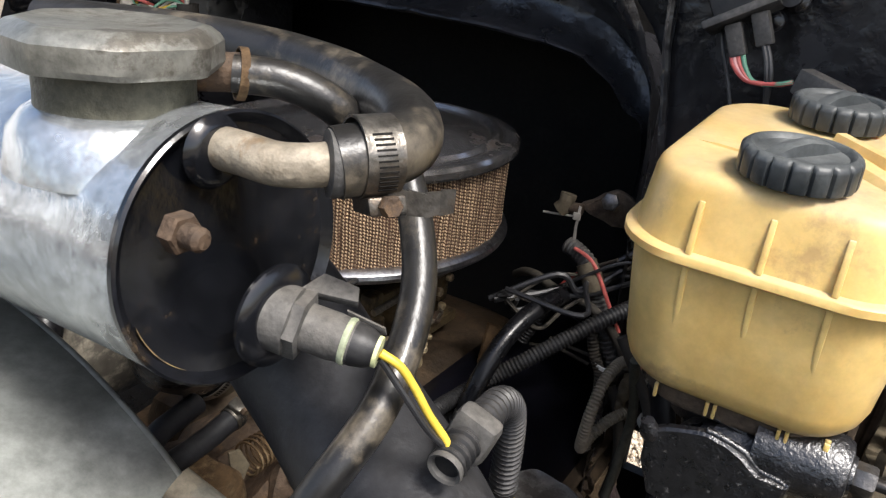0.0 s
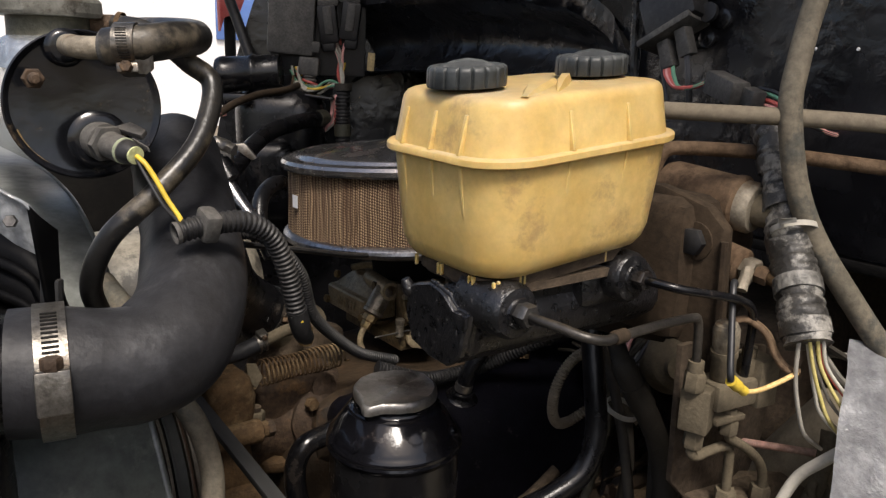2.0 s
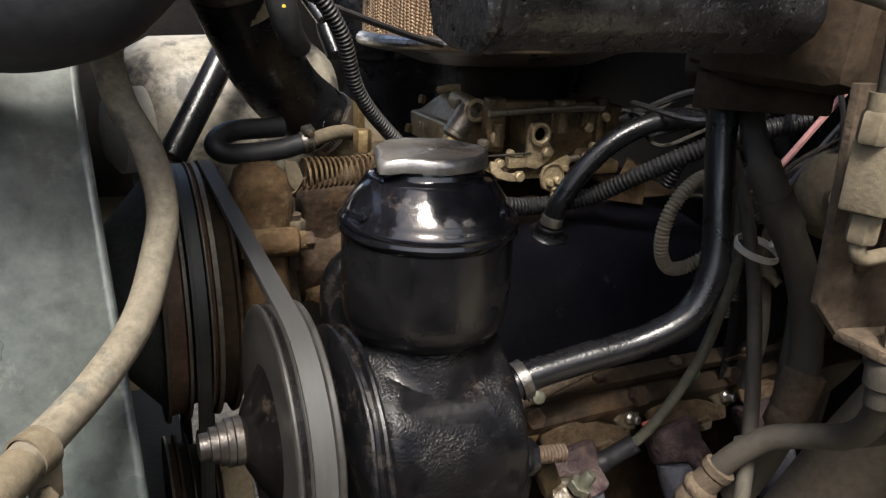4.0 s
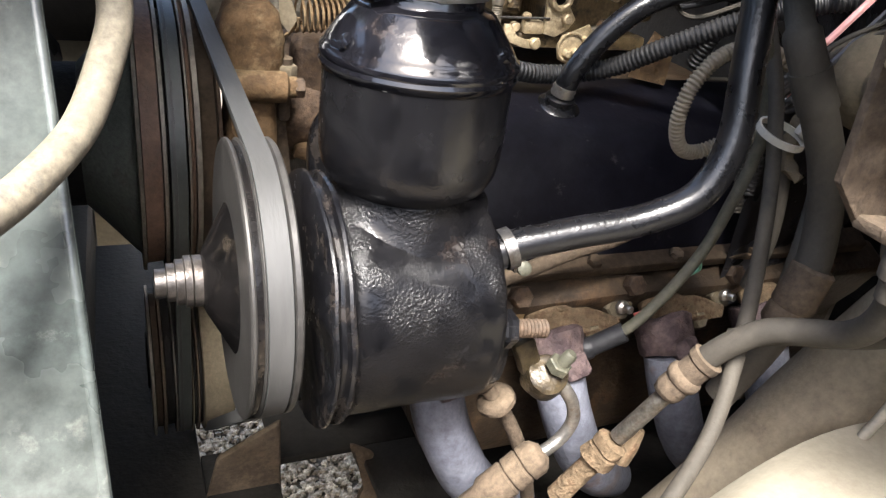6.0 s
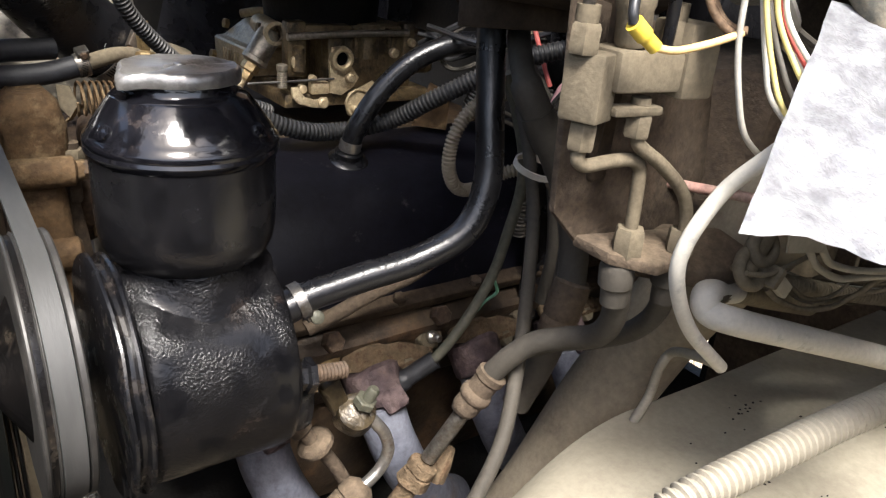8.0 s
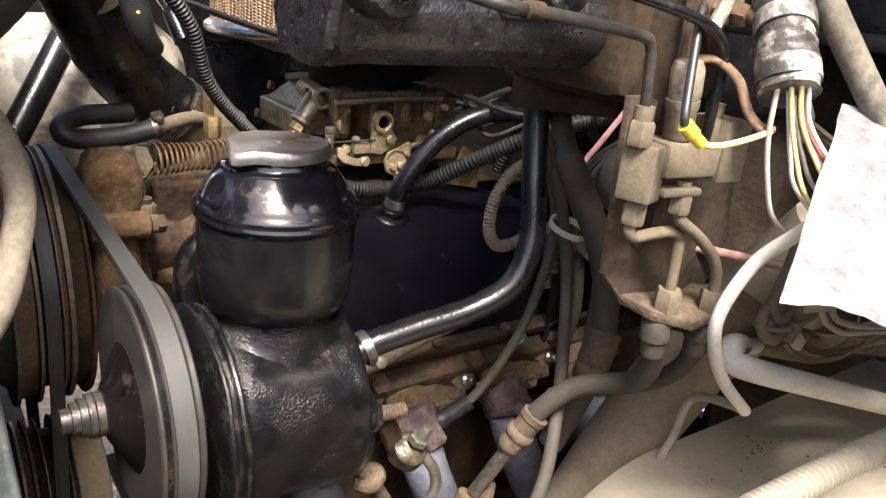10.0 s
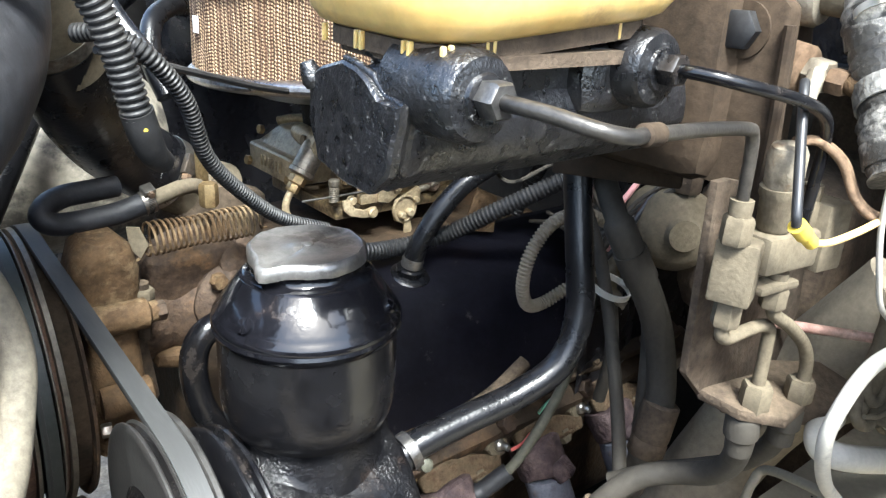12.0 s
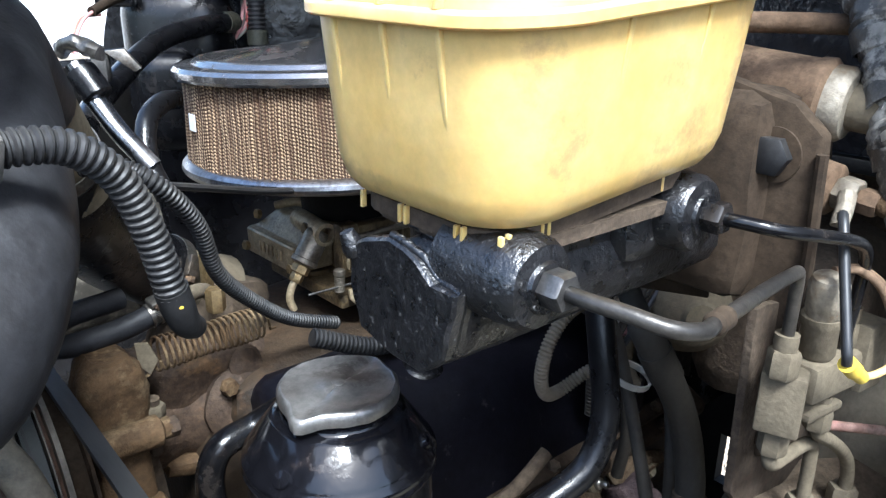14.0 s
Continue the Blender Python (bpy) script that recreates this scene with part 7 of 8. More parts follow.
part("line_end", lathe([(0.0045, 0), (0.0055, 0.003), (0.0055, 0.008), (0.003, 0.01)], (0.5575, -0.047, 1.0035), (0, -1, -0.05), 16), RUST, bo, "rust-orange pipe end")
part("bleeder", rough_up(tube([(0.551, -0.034, 1.0075), (0.545, -0.036, 1.002), (0.54, -0.037, 0.994)], 0.0045, 10), 0.0012, 120), PALE_METAL, bo)
part("support_arm", slab([(0.53, 0.115, 0.945), (0.55, 0.03, 0.948), (0.55, 0.03, 0.93), (0.53, 0.115, 0.922)], (0.006, 0.003, 0), 0.0015), BROWN, bo)
part("arm_end", rough_up(subdivided(box((0.552, 0.122, 0.95), (0.03, 0.03, 0.03), (0, 30, 20), 0.005), 2), 0.004), BROWN, bo)
pv = thing("pressure_canister", (0.548, 0.034, 0.87), "dust-caked round pressure canister with a domed nose", "canister")
part("canister", lathe([(0.005, -0.005), (0.0125, -0.004), (0.0145, 0.002), (0.0155, 0.003), (0.024, 0.006), (0.0255, 0.008), (0.032, 0.013), (0.0352, 0.022), (0.0352, 0.038), (0.032, 0.041), (0.032, 0.075)], (0.676, 0.1, 0.8555), (0.62, 0.72, -0.12), 44), DUSTY, pv)
part("top_nut", hexagon((0.69, 0.113, 0.886), (0, 0, 1), 0.02, 0.026), DUSTY_DARK, pv)

# combination valve
cv = thing("brake_valve", (0.51, -0.04, 0.82), "dust-caked brake combination valve on a bent bracket", "brake valve")
part("bracket", slab([(0.50, -0.022, 0.955), (0.512, -0.022, 0.955), (0.62, -0.018, 0.93), (0.635, -0.018, 0.85), (0.615, -0.02, 0.815), (0.53, -0.022, 0.82), (0.505, -0.022, 0.845)], (0, 0.005, 0), 0.001), DUSTY_DARK, cv)
part("shelf", slab([(0.524, -0.02, 0.822), (0.527, -0.046, 0.82), (0.548, -0.063, 0.816), (0.576, -0.06, 0.816), (0.60, -0.03, 0.818)], (0, 0, 0.007), 0.0015), DUSTY_DARK, cv)
part("block", box((0.4955, -0.0425, 0.917), (0.0185, 0.0205, 0.032), (0, 0, 20), 0.0015), DUSTY, cv)
part("body", box((0.53, -0.046, 0.925), (0.055, 0.026, 0.02), (0, 0, -8), 0.003), DUSTY, cv)
part("lug", box((0.52, -0.05, 0.906), (0.03, 0.012, 0.005), (0, 0, -8), 0.002), DUSTY, cv)
part("rear_block", box((0.55, -0.05, 0.93), (0.02, 0.028, 0.036), (0, 0, -8), 0.002), DUSTY, cv)
part("switch", lathe([(0.0075, 0), (0.0085, 0.002), (0.0085, 0.016), (0.0095, 0.018), (0.0095, 0.022), (0.0075, 0.024)], (0.515, -0.047, 0.936), (-0.1, 0, 1), 20), DUSTY, cv)
part("switch_top", rough_up(lathe([(0.0085, 0), (0.009, 0.002), (0.009, 0.016), (0.0075, 0.02), (0.005, 0.021)], (0.5125, -0.048, 0.959), (-0.2, -0.05, 1), 20), 0.0004, 120), PALE_METAL, cv, "pale worn switch plug")
for p, w, h in (((0.4875, -0.043, 0.932), 0.0132, 0.014), ((0.496, -0.042, 0.886), 0.0125, 0.014), ((0.525, -0.05, 0.892), 0.012, 0.012), ((0.54, -0.05, 0.934), 0.0125, 0.014)):
    part("tube_nut", hexagon(p, (0.05, 0, 1), w, h), DUSTY, cv)
    part("nut_collar", lathe([(w * 0.4, 0), (w * 0.42, 0.003), (w * 0.42, 0.008)], Vector(p) + Vector((0, 0, h)), (0, 0, 1), 16), DUSTY, cv)
part("loop_line", tube([(0.496, -0.042, 0.889), (0.496, -0.042, 0.881), (0.502, -0.0425, 0.8775), (0.515, -0.044, 0.8785), (0.53, -0.0455, 0.8785), (0.5375, -0.046, 0.874), (0.539, -0.046, 0.864), (0.5398, -0.046, 0.85), (0.54, -0.046, 0.836)], 0.0037, 14), DUSTY, cv)
part("loop_line", tube([(0.526, -0.051, 0.896), (0.528, -0.051, 0.888), (0.545, -0.053, 0.877), (0.563, -0.055, 0.862), (0.571, -0.056, 0.848), (0.573, -0.056, 0.832)], 0.0037, 14), DUSTY, cv)
part("shelf_nut", hexagon((0.54, -0.046, 0.822), (0, 0, 1), 0.015, 0.018), DUSTY, cv)
part("shelf_nut", hexagon((0.573, -0.055, 0.822), (0, 0, 1), 0.014, 0.015), DUSTY, cv)
part("hose_end", lathe([(0.0085, 0), (0.0098, 0.003), (0.0098, 0.014), (0.008, 0.016), (0.0078, 0.026)], (0.538, -0.043, 0.819), (0.1, 0.0, -1), 20), RUBBER_DUSTY, cv)
part("hose_end", lathe([(0.0085, 0), (0.0098, 0.003), (0.0098, 0.014), (0.008, 0.016), (0.0078, 0.026)], (0.575, -0.05, 0.816), (0.05, 0.02, -1), 20), RUBBER_DUSTY, cv)

# brake flex hose across the steering column
pl = thing("flexible_brake_hose", (0.48, 0.05, 0.6), "dusty grey flexible hose with crimped metal ends", "hose")
FLEX = [(0.538, -0.043, 0.822), (0.538, -0.043, 0.815), (0.544, -0.042, 0.798), (0.5515, -0.035, 0.774), (0.557, -0.02, 0.7555), (0.555, 0.0, 0.744), (0.545, 0.018, 0.734), (0.535, 0.03, 0.719), (0.527, 0.04, 0.7), (0.521, 0.046, 0.684), (0.514, 0.05, 0.67)]
part("hose", tube(FLEX, 0.0077, 18), RUBBER_DUSTY, pl)


def along(a, b, prof, seg=22):
    """A lathed part whose axis runs from a to b."""
    a, b = Vector(a), Vector(b)
    return lathe(prof, a, (b - a).normalized(), seg)


part("crimp", along((0.53, 0.038, 0.704), (0.513, 0.05, 0.668), [(0.0085, 0), (0.0108, 0.001), (0.0108, 0.006), (0.0095, 0.0075), (0.0095, 0.017), (0.0112, 0.0185), (0.0118, 0.0215), (0.0112, 0.0245), (0.0098, 0.026), (0.0098, 0.034), (0.0085, 0.038), (0.0062, 0.0395)]), DUSTY_DARK, pl, "rusty crimped collar")
part("bright_section", along((0.516, 0.048, 0.672), (0.489, 0.06, 0.62), [(0.0058, 0), (0.0058, 0.046), (0.005, 0.048)], 16), CLAMP_STEEL, pl, "scraped bright metal section")
part("end_nut", rough_up(subdivided(along((0.4935, 0.058, 0.6285), (0.479, 0.063, 0.601), [(0.007, 0), (0.0112, 0.0015), (0.0112, 0.008), (0.0088, 0.0095), (0.0115, 0.011), (0.012, 0.02), (0.0085, 0.023), (0.0075, 0.025), (0.0075, 0.06)], 12), 1), 0.0012, 100), CRUST, pl, "corroded end nut")
part("side_tab", rough_up(subdivided(box((0.515, 0.066, 0.612), (0.012, 0.01, 0.03), (0, 30, 20), 0.003), 1), 0.0025, 90), CRUST, pl)
fl = tube([(0.575, -0.05, 0.8), (0.585, -0.04, 0.775), (0.588, -0.022, 0.752), (0.58, 0.0, 0.737), (0.565, 0.02, 0.728), (0.55, 0.045, 0.71)], 0.0068, 16)
single("flexible_brake_hose", fl, RUBBER_DUSTY, "second dusty flexible hose beside the first", "hose")

bh = thing("intake_duct_hose", (0.59, 0.05, 0.66), "thick dark dusty hose hanging down beside the valve bracket", "hose")
part("hose", tube([(0.612, 0.15, 0.95), (0.583, 0.115, 0.918), (0.567, 0.085, 0.893), (0.572, 0.075, 0.873), (0.583, 0.07, 0.852), (0.6, 0.064, 0.818), (0.607, 0.057, 0.782), (0.603, 0.05, 0.745), (0.59, 0.05, 0.7), (0.575, 0.06, 0.65)], lambda i, n, run: 0.0082 if run < 0.1 else 0.0108, 22), RUBBER_DUSTY, bh)
part("sleeve", tube([(0.5725, 0.0748, 0.872), (0.578, 0.0722, 0.861), (0.584, 0.0695, 0.85)], 0.0119, 22), RUBBER_DUSTY, bh)
part("joint", rough_up(lathe([(0.0115, -0.012), (0.0138, -0.01), (0.0138, 0.016), (0.0128, 0.018), (0.0138, 0.02), (0.0138, 0.03), (0.0115, 0.033)], (0.603, 0.05, 0.742), (-0.25, 0.0, -0.95), 24), 0.0006, 90), DUSTY_DARK, bh, "dusty crimped joint")
gc = thing("control_cable", (0.52, 0.01, 0.64), "grey dusty control cable hanging across the bay", "cable")
part("cable", tube([(0.62, 0.17, 0.893), (0.62, 0.14, 0.846), (0.62, 0.126, 0.813), (0.611, 0.105, 0.775), (0.572, 0.06, 0.735), (0.543, 0.03, 0.699), (0.519, 0.01, 0.668), (0.483, -0.01, 0.648), (0.46, -0.02, 0.637)], 0.0052, 14), RUBBER_DUSTY, gc)
ex = tube([(0.633, 0.10, 0.83), (0.628, 0.085, 0.78), (0.612, 0.07, 0.72), (0.598, 0.06, 0.66)], 0.005, 12)
single("control_cable", ex, RUBBER_DUSTY, "dark cable beside the thick hose", "cable")
hk = thing("cable_tie", (0.62, 0.12, 0.81), "pale plastic tie round two cables", "cable tie")
part("tie", band((0.622, 0.123, 0.815), (0.1, -0.3, 1), 0.016, 0.005, 0.0015, 24), WHITE_HOSE, hk)
part("knot", box((0.634, 0.115, 0.82), (0.014, 0.006, 0.012), (0, 30, 0), 0.002), WHITE_HOSE, hk)

# steering column jacket and lower pipework
sc = thing("steering_column", (0.56, -0.02, 0.6), "dust-covered steering column jacket", "steering column")
part("jacket", tube([(0.70, -0.06, 0.86), (0.683, 0.005, 0.75), (0.672, 0.03, 0.69), (0.648, 0.045, 0.63), (0.618, 0.06, 0.553), (0.59, 0.08, 0.48)], 0.034, 32), COLUMN, sc)

# pale hoses over the wheel house
wh = thing("washer_hose", (0.59, -0.086, 0.75), "pale dusty rubber hose with a sharp kink", "hose")
part("hose", tube([(0.537, -0.13, 0.915), (0.536, -0.115, 0.898), (0.533, -0.1, 0.878), (0.521, -0.095, 0.852), (0.524, -0.093, 0.83), (0.548, -0.09, 0.797), (0.592, -0.086, 0.76)], 0.0039, 16), WHITE_HOSE, wh)
part("tail", tube([(0.592, -0.086, 0.76), (0.615, -0.06, 0.745), (0.642, -0.02, 0.721), (0.64, -0.013, 0.705), (0.639, -0.01, 0.68), (0.626, -0.01, 0.659)], 0.0034, 12), CONDUIT_TAN, wh)
tk = thing("heater_hose", (0.75, -0.1, 0.73), "thick pale dusty rubber hose in a tight bend", "hose")
THICK_RUN = [(0.788, -0.03, 0.729), (0.708, -0.04, 0.758), (0.643, -0.052, 0.783), (0.6, -0.062, 0.795), (0.595, -0.068, 0.787), (0.606, -0.08, 0.783), (0.664, -0.09, 0.763), (0.729, -0.098, 0.74), (0.843, -0.11, 0.699), (1.015, -0.13, 0.638)]
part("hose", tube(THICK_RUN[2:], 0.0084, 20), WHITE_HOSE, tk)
part("far_length", tube(THICK_RUN[:4], 0.0082, 20), DUSTY, tk, "darker tan far length of the hose")
cg = thing("wiring_conduit", (0.6, -0.14, 0.72), "pale dusty ribbed conduit over the wheel house", "conduit", "wiring conduits")
part("sleeve", corrugated([(0.774, -0.16, 0.771), (0.713, -0.155, 0.764), (0.668, -0.15, 0.753), (0.608, -0.145, 0.75), (0.556, -0.14, 0.744), (0.511, -0.135, 0.737), (0.484, -0.13, 0.725)], 0.0098, 0.0048, 0.0019, 18), CONDUIT_TAN, cg)

# slack wiring behind the sheet: looped wires, a ribbed sleeve and a rubber boot
SLACK = [
    ([(0.62, -0.085, 0.804), (0.636, -0.085, 0.793), (0.666, -0.085, 0.78), (0.702, -0.085, 0.773), (0.726, -0.088, 0.778), (0.76, -0.1, 0.793), (0.86, -0.16, 0.81)], 0.0019),
    ([(0.648, -0.079, 0.802), (0.662, -0.08, 0.792), (0.68, -0.08, 0.782), (0.708, -0.08, 0.777), (0.729, -0.08, 0.783), (0.731, -0.08, 0.803), (0.72, -0.08, 0.835)], 0.0014),
    ([(0.64, -0.08, 0.802), (0.651, -0.078, 0.796), (0.677, -0.078, 0.781), (0.708, -0.078, 0.772), (0.739, -0.08, 0.771), (0.79, -0.1, 0.776), (0.88, -0.17, 0.79)], 0.0016),
    ([(0.632, -0.09, 0.842), (0.653, -0.09, 0.818), (0.668, -0.09, 0.808), (0.692, -0.09, 0.798), (0.714, -0.09, 0.794), (0.762, -0.1, 0.79), (0.87, -0.17, 0.8)], 0.0023),
    ([(0.645, -0.092, 0.838), (0.665, -0.092, 0.817), (0.682, -0.092, 0.809), (0.71, -0.092, 0.801), (0.752, -0.1, 0.796), (0.86, -0.17, 0.81)], 0.0023),
    ([(0.64, -0.095, 0.852), (0.661, -0.095, 0.836), (0.685, -0.095, 0.827), (0.707, -0.095, 0.821), (0.75, -0.11, 0.82), (0.85, -0.17, 0.83)], 0.002),
    ([(0.597, -0.084, 0.818), (0.61, -0.088, 0.816), (0.631, -0.088, 0.817), (0.652, -0.088, 0.82), (0.668, -0.089, 0.822)], 0.0016),
]
for k, (run, r) in enumerate(SLACK):
    pale = k in (3, 4, 5)
    single("slack_wire", tube(run, r, 10), CONDUIT_TAN if pale else DUSTY, "pale dusty slack wire looping below the insulation sheet" if pale else "dust-coated slack wire looping over the wheel house", "wire", "slack wires")
sl = thing("wiring_conduit", (0.683, -0.06, 0.783), "dust-covered ribbed sleeve behind the slack wires", "conduit", "wiring conduits")
part("sleeve", corrugated([(0.672, -0.062, 0.789), (0.69, -0.061, 0.782), (0.718, -0.06, 0.773), (0.77, -0.062, 0.758), (0.858, -0.075, 0.738)], 0.0062, 0.0042, 0.0013, 16), DUSTY, sl)
bt = thing("rubber_boot", (0.612, -0.075, 0.815), "dust-caked rubber boot with rolled rims on a cable", "rubber boot")
part("cable", rough_up(tube([(0.636, -0.072, 0.872), (0.628, -0.074, 0.852), (0.62, -0.075, 0.834), (0.613, -0.075, 0.82), (0.606, -0.075, 0.812)], 0.0068, 18), 0.0008, 90), DUSTY, bt)
for c_, r_, w_ in (((0.6175, -0.0755, 0.8275), 0.0098, 0.0034), ((0.6095, -0.076, 0.8165), 0.0112, 0.0038)):
    loop = [Vector(c_) + Vector((math.cos(q) * r_, 0.35 * math.sin(q) * r_ - 0.003, math.sin(q) * r_ * 0.8)) for q in [math.tau * n_ / 20 for n_ in range(21)]]
    part("rolled_rim", rough_up(tube(loop, w_, 12), 0.0006, 100), DUSTY, bt)
cn = thing("wire_connector", (0.628, -0.087, 0.806), "tan dusty plug joining the slack wires", "connector")
part("plug", box((0.6275, -0.087, 0.8065), (0.022, 0.008, 0.0095), (0, 38, 0), 0.0018), CONDUIT_TAN, cn)
part("collar", box((0.6195, -0.087, 0.8125), (0.005, 0.011, 0.0135), (0, 38, 0), 0.0015), DUSTY, cn)

# foil-faced sheet at the wing edge
shp = bmesh.new()
NS = 24
g = []
c00, c10, c01 = Vector((0.471, -0.151, 0.89)), Vector((0.62, -0.26, 0.86)), Vector((0.60, -0.09, 0.964)) * 1.0
for i in range(NS + 1):
    row = []
    for j in range(NS + 1):
        u, v = i / NS, j / NS
        p = c00 + (c10 - c00) * u + (c01 - c00) * v
        p += Vector((0.1, -0.4, 0.9)) * 0.005 * noise.noise(p * 30) + Vector((0, 0, 0.004)) * noise.noise(p * 70)
        row.append(shp.verts.new(p))
    g.append(row)
for i in range(NS):
    for j in range(NS):
        shp.faces.new((g[i][j], g[i + 1][j], g[i + 1][j + 1], g[i][j + 1]))
bmesh.ops.solidify(shp, geom=shp.faces[:], thickness=0.003)
sheet = single("insulation_sheet", shp, SHEET, "crumpled pale foil-faced insulation sheet", "insulation sheet")
part("folded_tab", rough_up(subdivided(slab([(0.576, -0.107, 0.922), (0.61, -0.107, 0.91), (0.627, -0.105, 0.845), (0.64, -0.103, 0.83), (0.596, -0.104, 0.838), (0.588, -0.106, 0.856)], (0.0004, 0.0012, 0), 0), 1), 0.002, 60), CONDUIT_TAN, sheet, "dusty folded tab under the sheet")

# taped harness and wires by the booster
tp = thing("taped_harness", (0.58, -0.06, 0.96), "thick wiring harness wrapped in scuffed black tape", "wiring harness")
HARN = [(0.608, 0.002, 1.112), (0.6, -0.013, 1.092), (0.588, -0.031, 1.062), (0.575, -0.048, 1.03), (0.561, -0.068, 0.998), (0.5475, -0.087, 0.967)]
wrap = rough_up(sweep(evenly(spline([Vector(p) for p in HARN], 12), 0.0025), lambda i, n, run: 0.0125 + 0.0028 * min(1, run / 0.12) + 0.0007 * math.sin(i * 2.1) + 0.0006 * math.sin(i * 0.53), 24), 0.0018, 80)
part("wrap", wrap, TAPE, tp)
for k, (u_, tilt) in enumerate(((0.3, 0.25), (0.48, -0.2), (0.63, 0.3), (0.8, -0.15), (0.95, 0.1))):
    hp_ = [Vector(q) for q in spline([Vector(p) for p in HARN], 12)]
    i_ = int(u_ * (len(hp_) - 2))
    ax_ = (hp_[i_ + 1] - hp_[i_]).normalized() + Vector((tilt, tilt * 0.5, 0))
    part("tape_turn", band(hp_[i_], ax_, 0.0138 + 0.002 * u_, 0.011, 0.0012, 28), TAPE_PALE if k % 2 else TAPE, tp, "curling turn of worn tape")
part("tie", band((0.5715, -0.0525, 1.0385), (-0.35, -0.5, -1), 0.0148, 0.004, 0.0012, 28), WHITE_HOSE, tp, "white plastic tie")
part("tie_tail", slab([(0.559, -0.047, 1.0465), (0.5525, -0.052, 1.048), (0.549, -0.065, 1.0515), (0.549, -0.066, 1.0485), (0.552, -0.053, 1.0445), (0.559, -0.048, 1.0425)], (0.001, 0.001, 0), 0.0003), WHITE_HOSE, tp)
for m_, off, n_ in ((FADED_YELLOW, (0.0, -0.003), "yellow_wire"), (WHITE_HOSE, (0.004, -0.005), "white_wire"), (FADED_YELLOW, (-0.003, 0.001), "yellow_wire"), (RED_WIRE, (0.007, -0.001), "red_wire"), (GREY_WIRE, (0.005, 0.004), "grey_wire"), (WHITE_HOSE, (-0.001, 0.004), "white_wire")):
    x, y = 0.546 + off[0], -0.09 + off[1]
    part(n_, tube([(x, y, 0.975), (x + 0.003, y - 0.004, 0.955), (x + 0.008 + off[0], y - 0.012 + off[1], 0.935), (x + 0.014 + 2 * off[0], y - 0.021 + 2 * off[1], 0.918), (x + 0.03 + 2 * off[0], y - 0.033 + off[1], 0.896)], 0.0013, 10), m_, tp)
part("grey_wire", tube([(0.54, -0.084, 0.972), (0.541, -0.085, 0.945), (0.546, -0.088, 0.92), (0.556, -0.09, 0.9), (0.575, -0.094, 0.885)], 0.0015, 10), GREY_WIRE, tp)
yc = thing("sensor_wire", (0.5, -0.075, 0.93), "grey wire with a yellow crimp connector", "wire")
part("lead", tube([(0.519, -0.045, 1.004), (0.514, -0.047, 1.0065), (0.508, -0.051, 1.0), (0.501, -0.057, 0.985), (0.493, -0.064, 0.968), (0.4875, -0.069, 0.955), (0.488, -0.07, 0.949)], 0.0024, 10), BLACK_WIRE, yc)
part("crimp", tube([(0.488, -0.07, 0.9495), (0.4935, -0.0712, 0.945), (0.501, -0.0726, 0.9395)], lambda i, n, run: 0.0042 - 0.0008 * (run > 0.009), 14), YELLOW_WIRE, yc)
part("tail", tube([(0.501, -0.0726, 0.9395), (0.512, -0.0755, 0.9385), (0.528, -0.08, 0.942), (0.544, -0.084, 0.947)], 0.0018, 10), mat("orange_wire", (0.6, 0.4, 0.16), rough=0.5, bump=0.0), yc)
for k in range(2):
    w = tube([(0.514, -0.048, 0.978 + 0.002 * k), (0.524 + 0.003 * k, -0.054, 0.98), (0.534 + 0.003 * k, -0.063, 0.971), (0.538 + 0.003 * k, -0.071, 0.955), (0.541 + 0.002 * k, -0.079, 0.9475 + 0.001 * k), (0.546, -0.085, 0.948)], 0.0021, 10)
    single("switch_wire", w, BROWN_LIGHT, "brown wire looping from the switch plug", "wire", "switch wires")
gh = thing("vacuum_hose", (0.6, -0.06, 0.95), "long grey dusty hose hanging in front of the firewall", "hose")
part("hose", tube([(0.63, -0.03, 1.24), (0.60, -0.03, 1.20), (0.575, -0.036, 1.15), (0.567, -0.04, 1.12), (0.571, -0.05, 1.07), (0.582, -0.065, 1.03), (0.602, -0.09, 0.985), (0.62, -0.11, 0.95)], 0.0082, 16), RUBBER_TAN, gh)
hp = thing("heater_pipe", (0.58, -0.04, 1.1), "tan painted steel pipe bending at the end", "pipe")
part("pipe", tube([(0.50, 0.06, 1.117), (0.53, 0.005, 1.117), (0.575, -0.045, 1.116), (0.62, -0.09, 1.113), (0.64, -0.108, 1.105), (0.642, -0.11, 1.09), (0.635, -0.1, 1.06)], 0.0062, 14), COLUMN, hp)
rp = tube([(0.558, 0.057, 1.041), (0.558, 0.061, 1.053), (0.56, 0.064, 1.067), (0.566, 0.06, 1.082), (0.578, 0.047, 1.085), (0.614, 0.0, 1.085), (0.63, -0.023, 1.083), (0.662, -0.069, 1.079)], 0.0058, 14)
single("heater_pipe", rp, BROWN_LIGHT, "brown rusty pipe bent down at its end", "pipe")

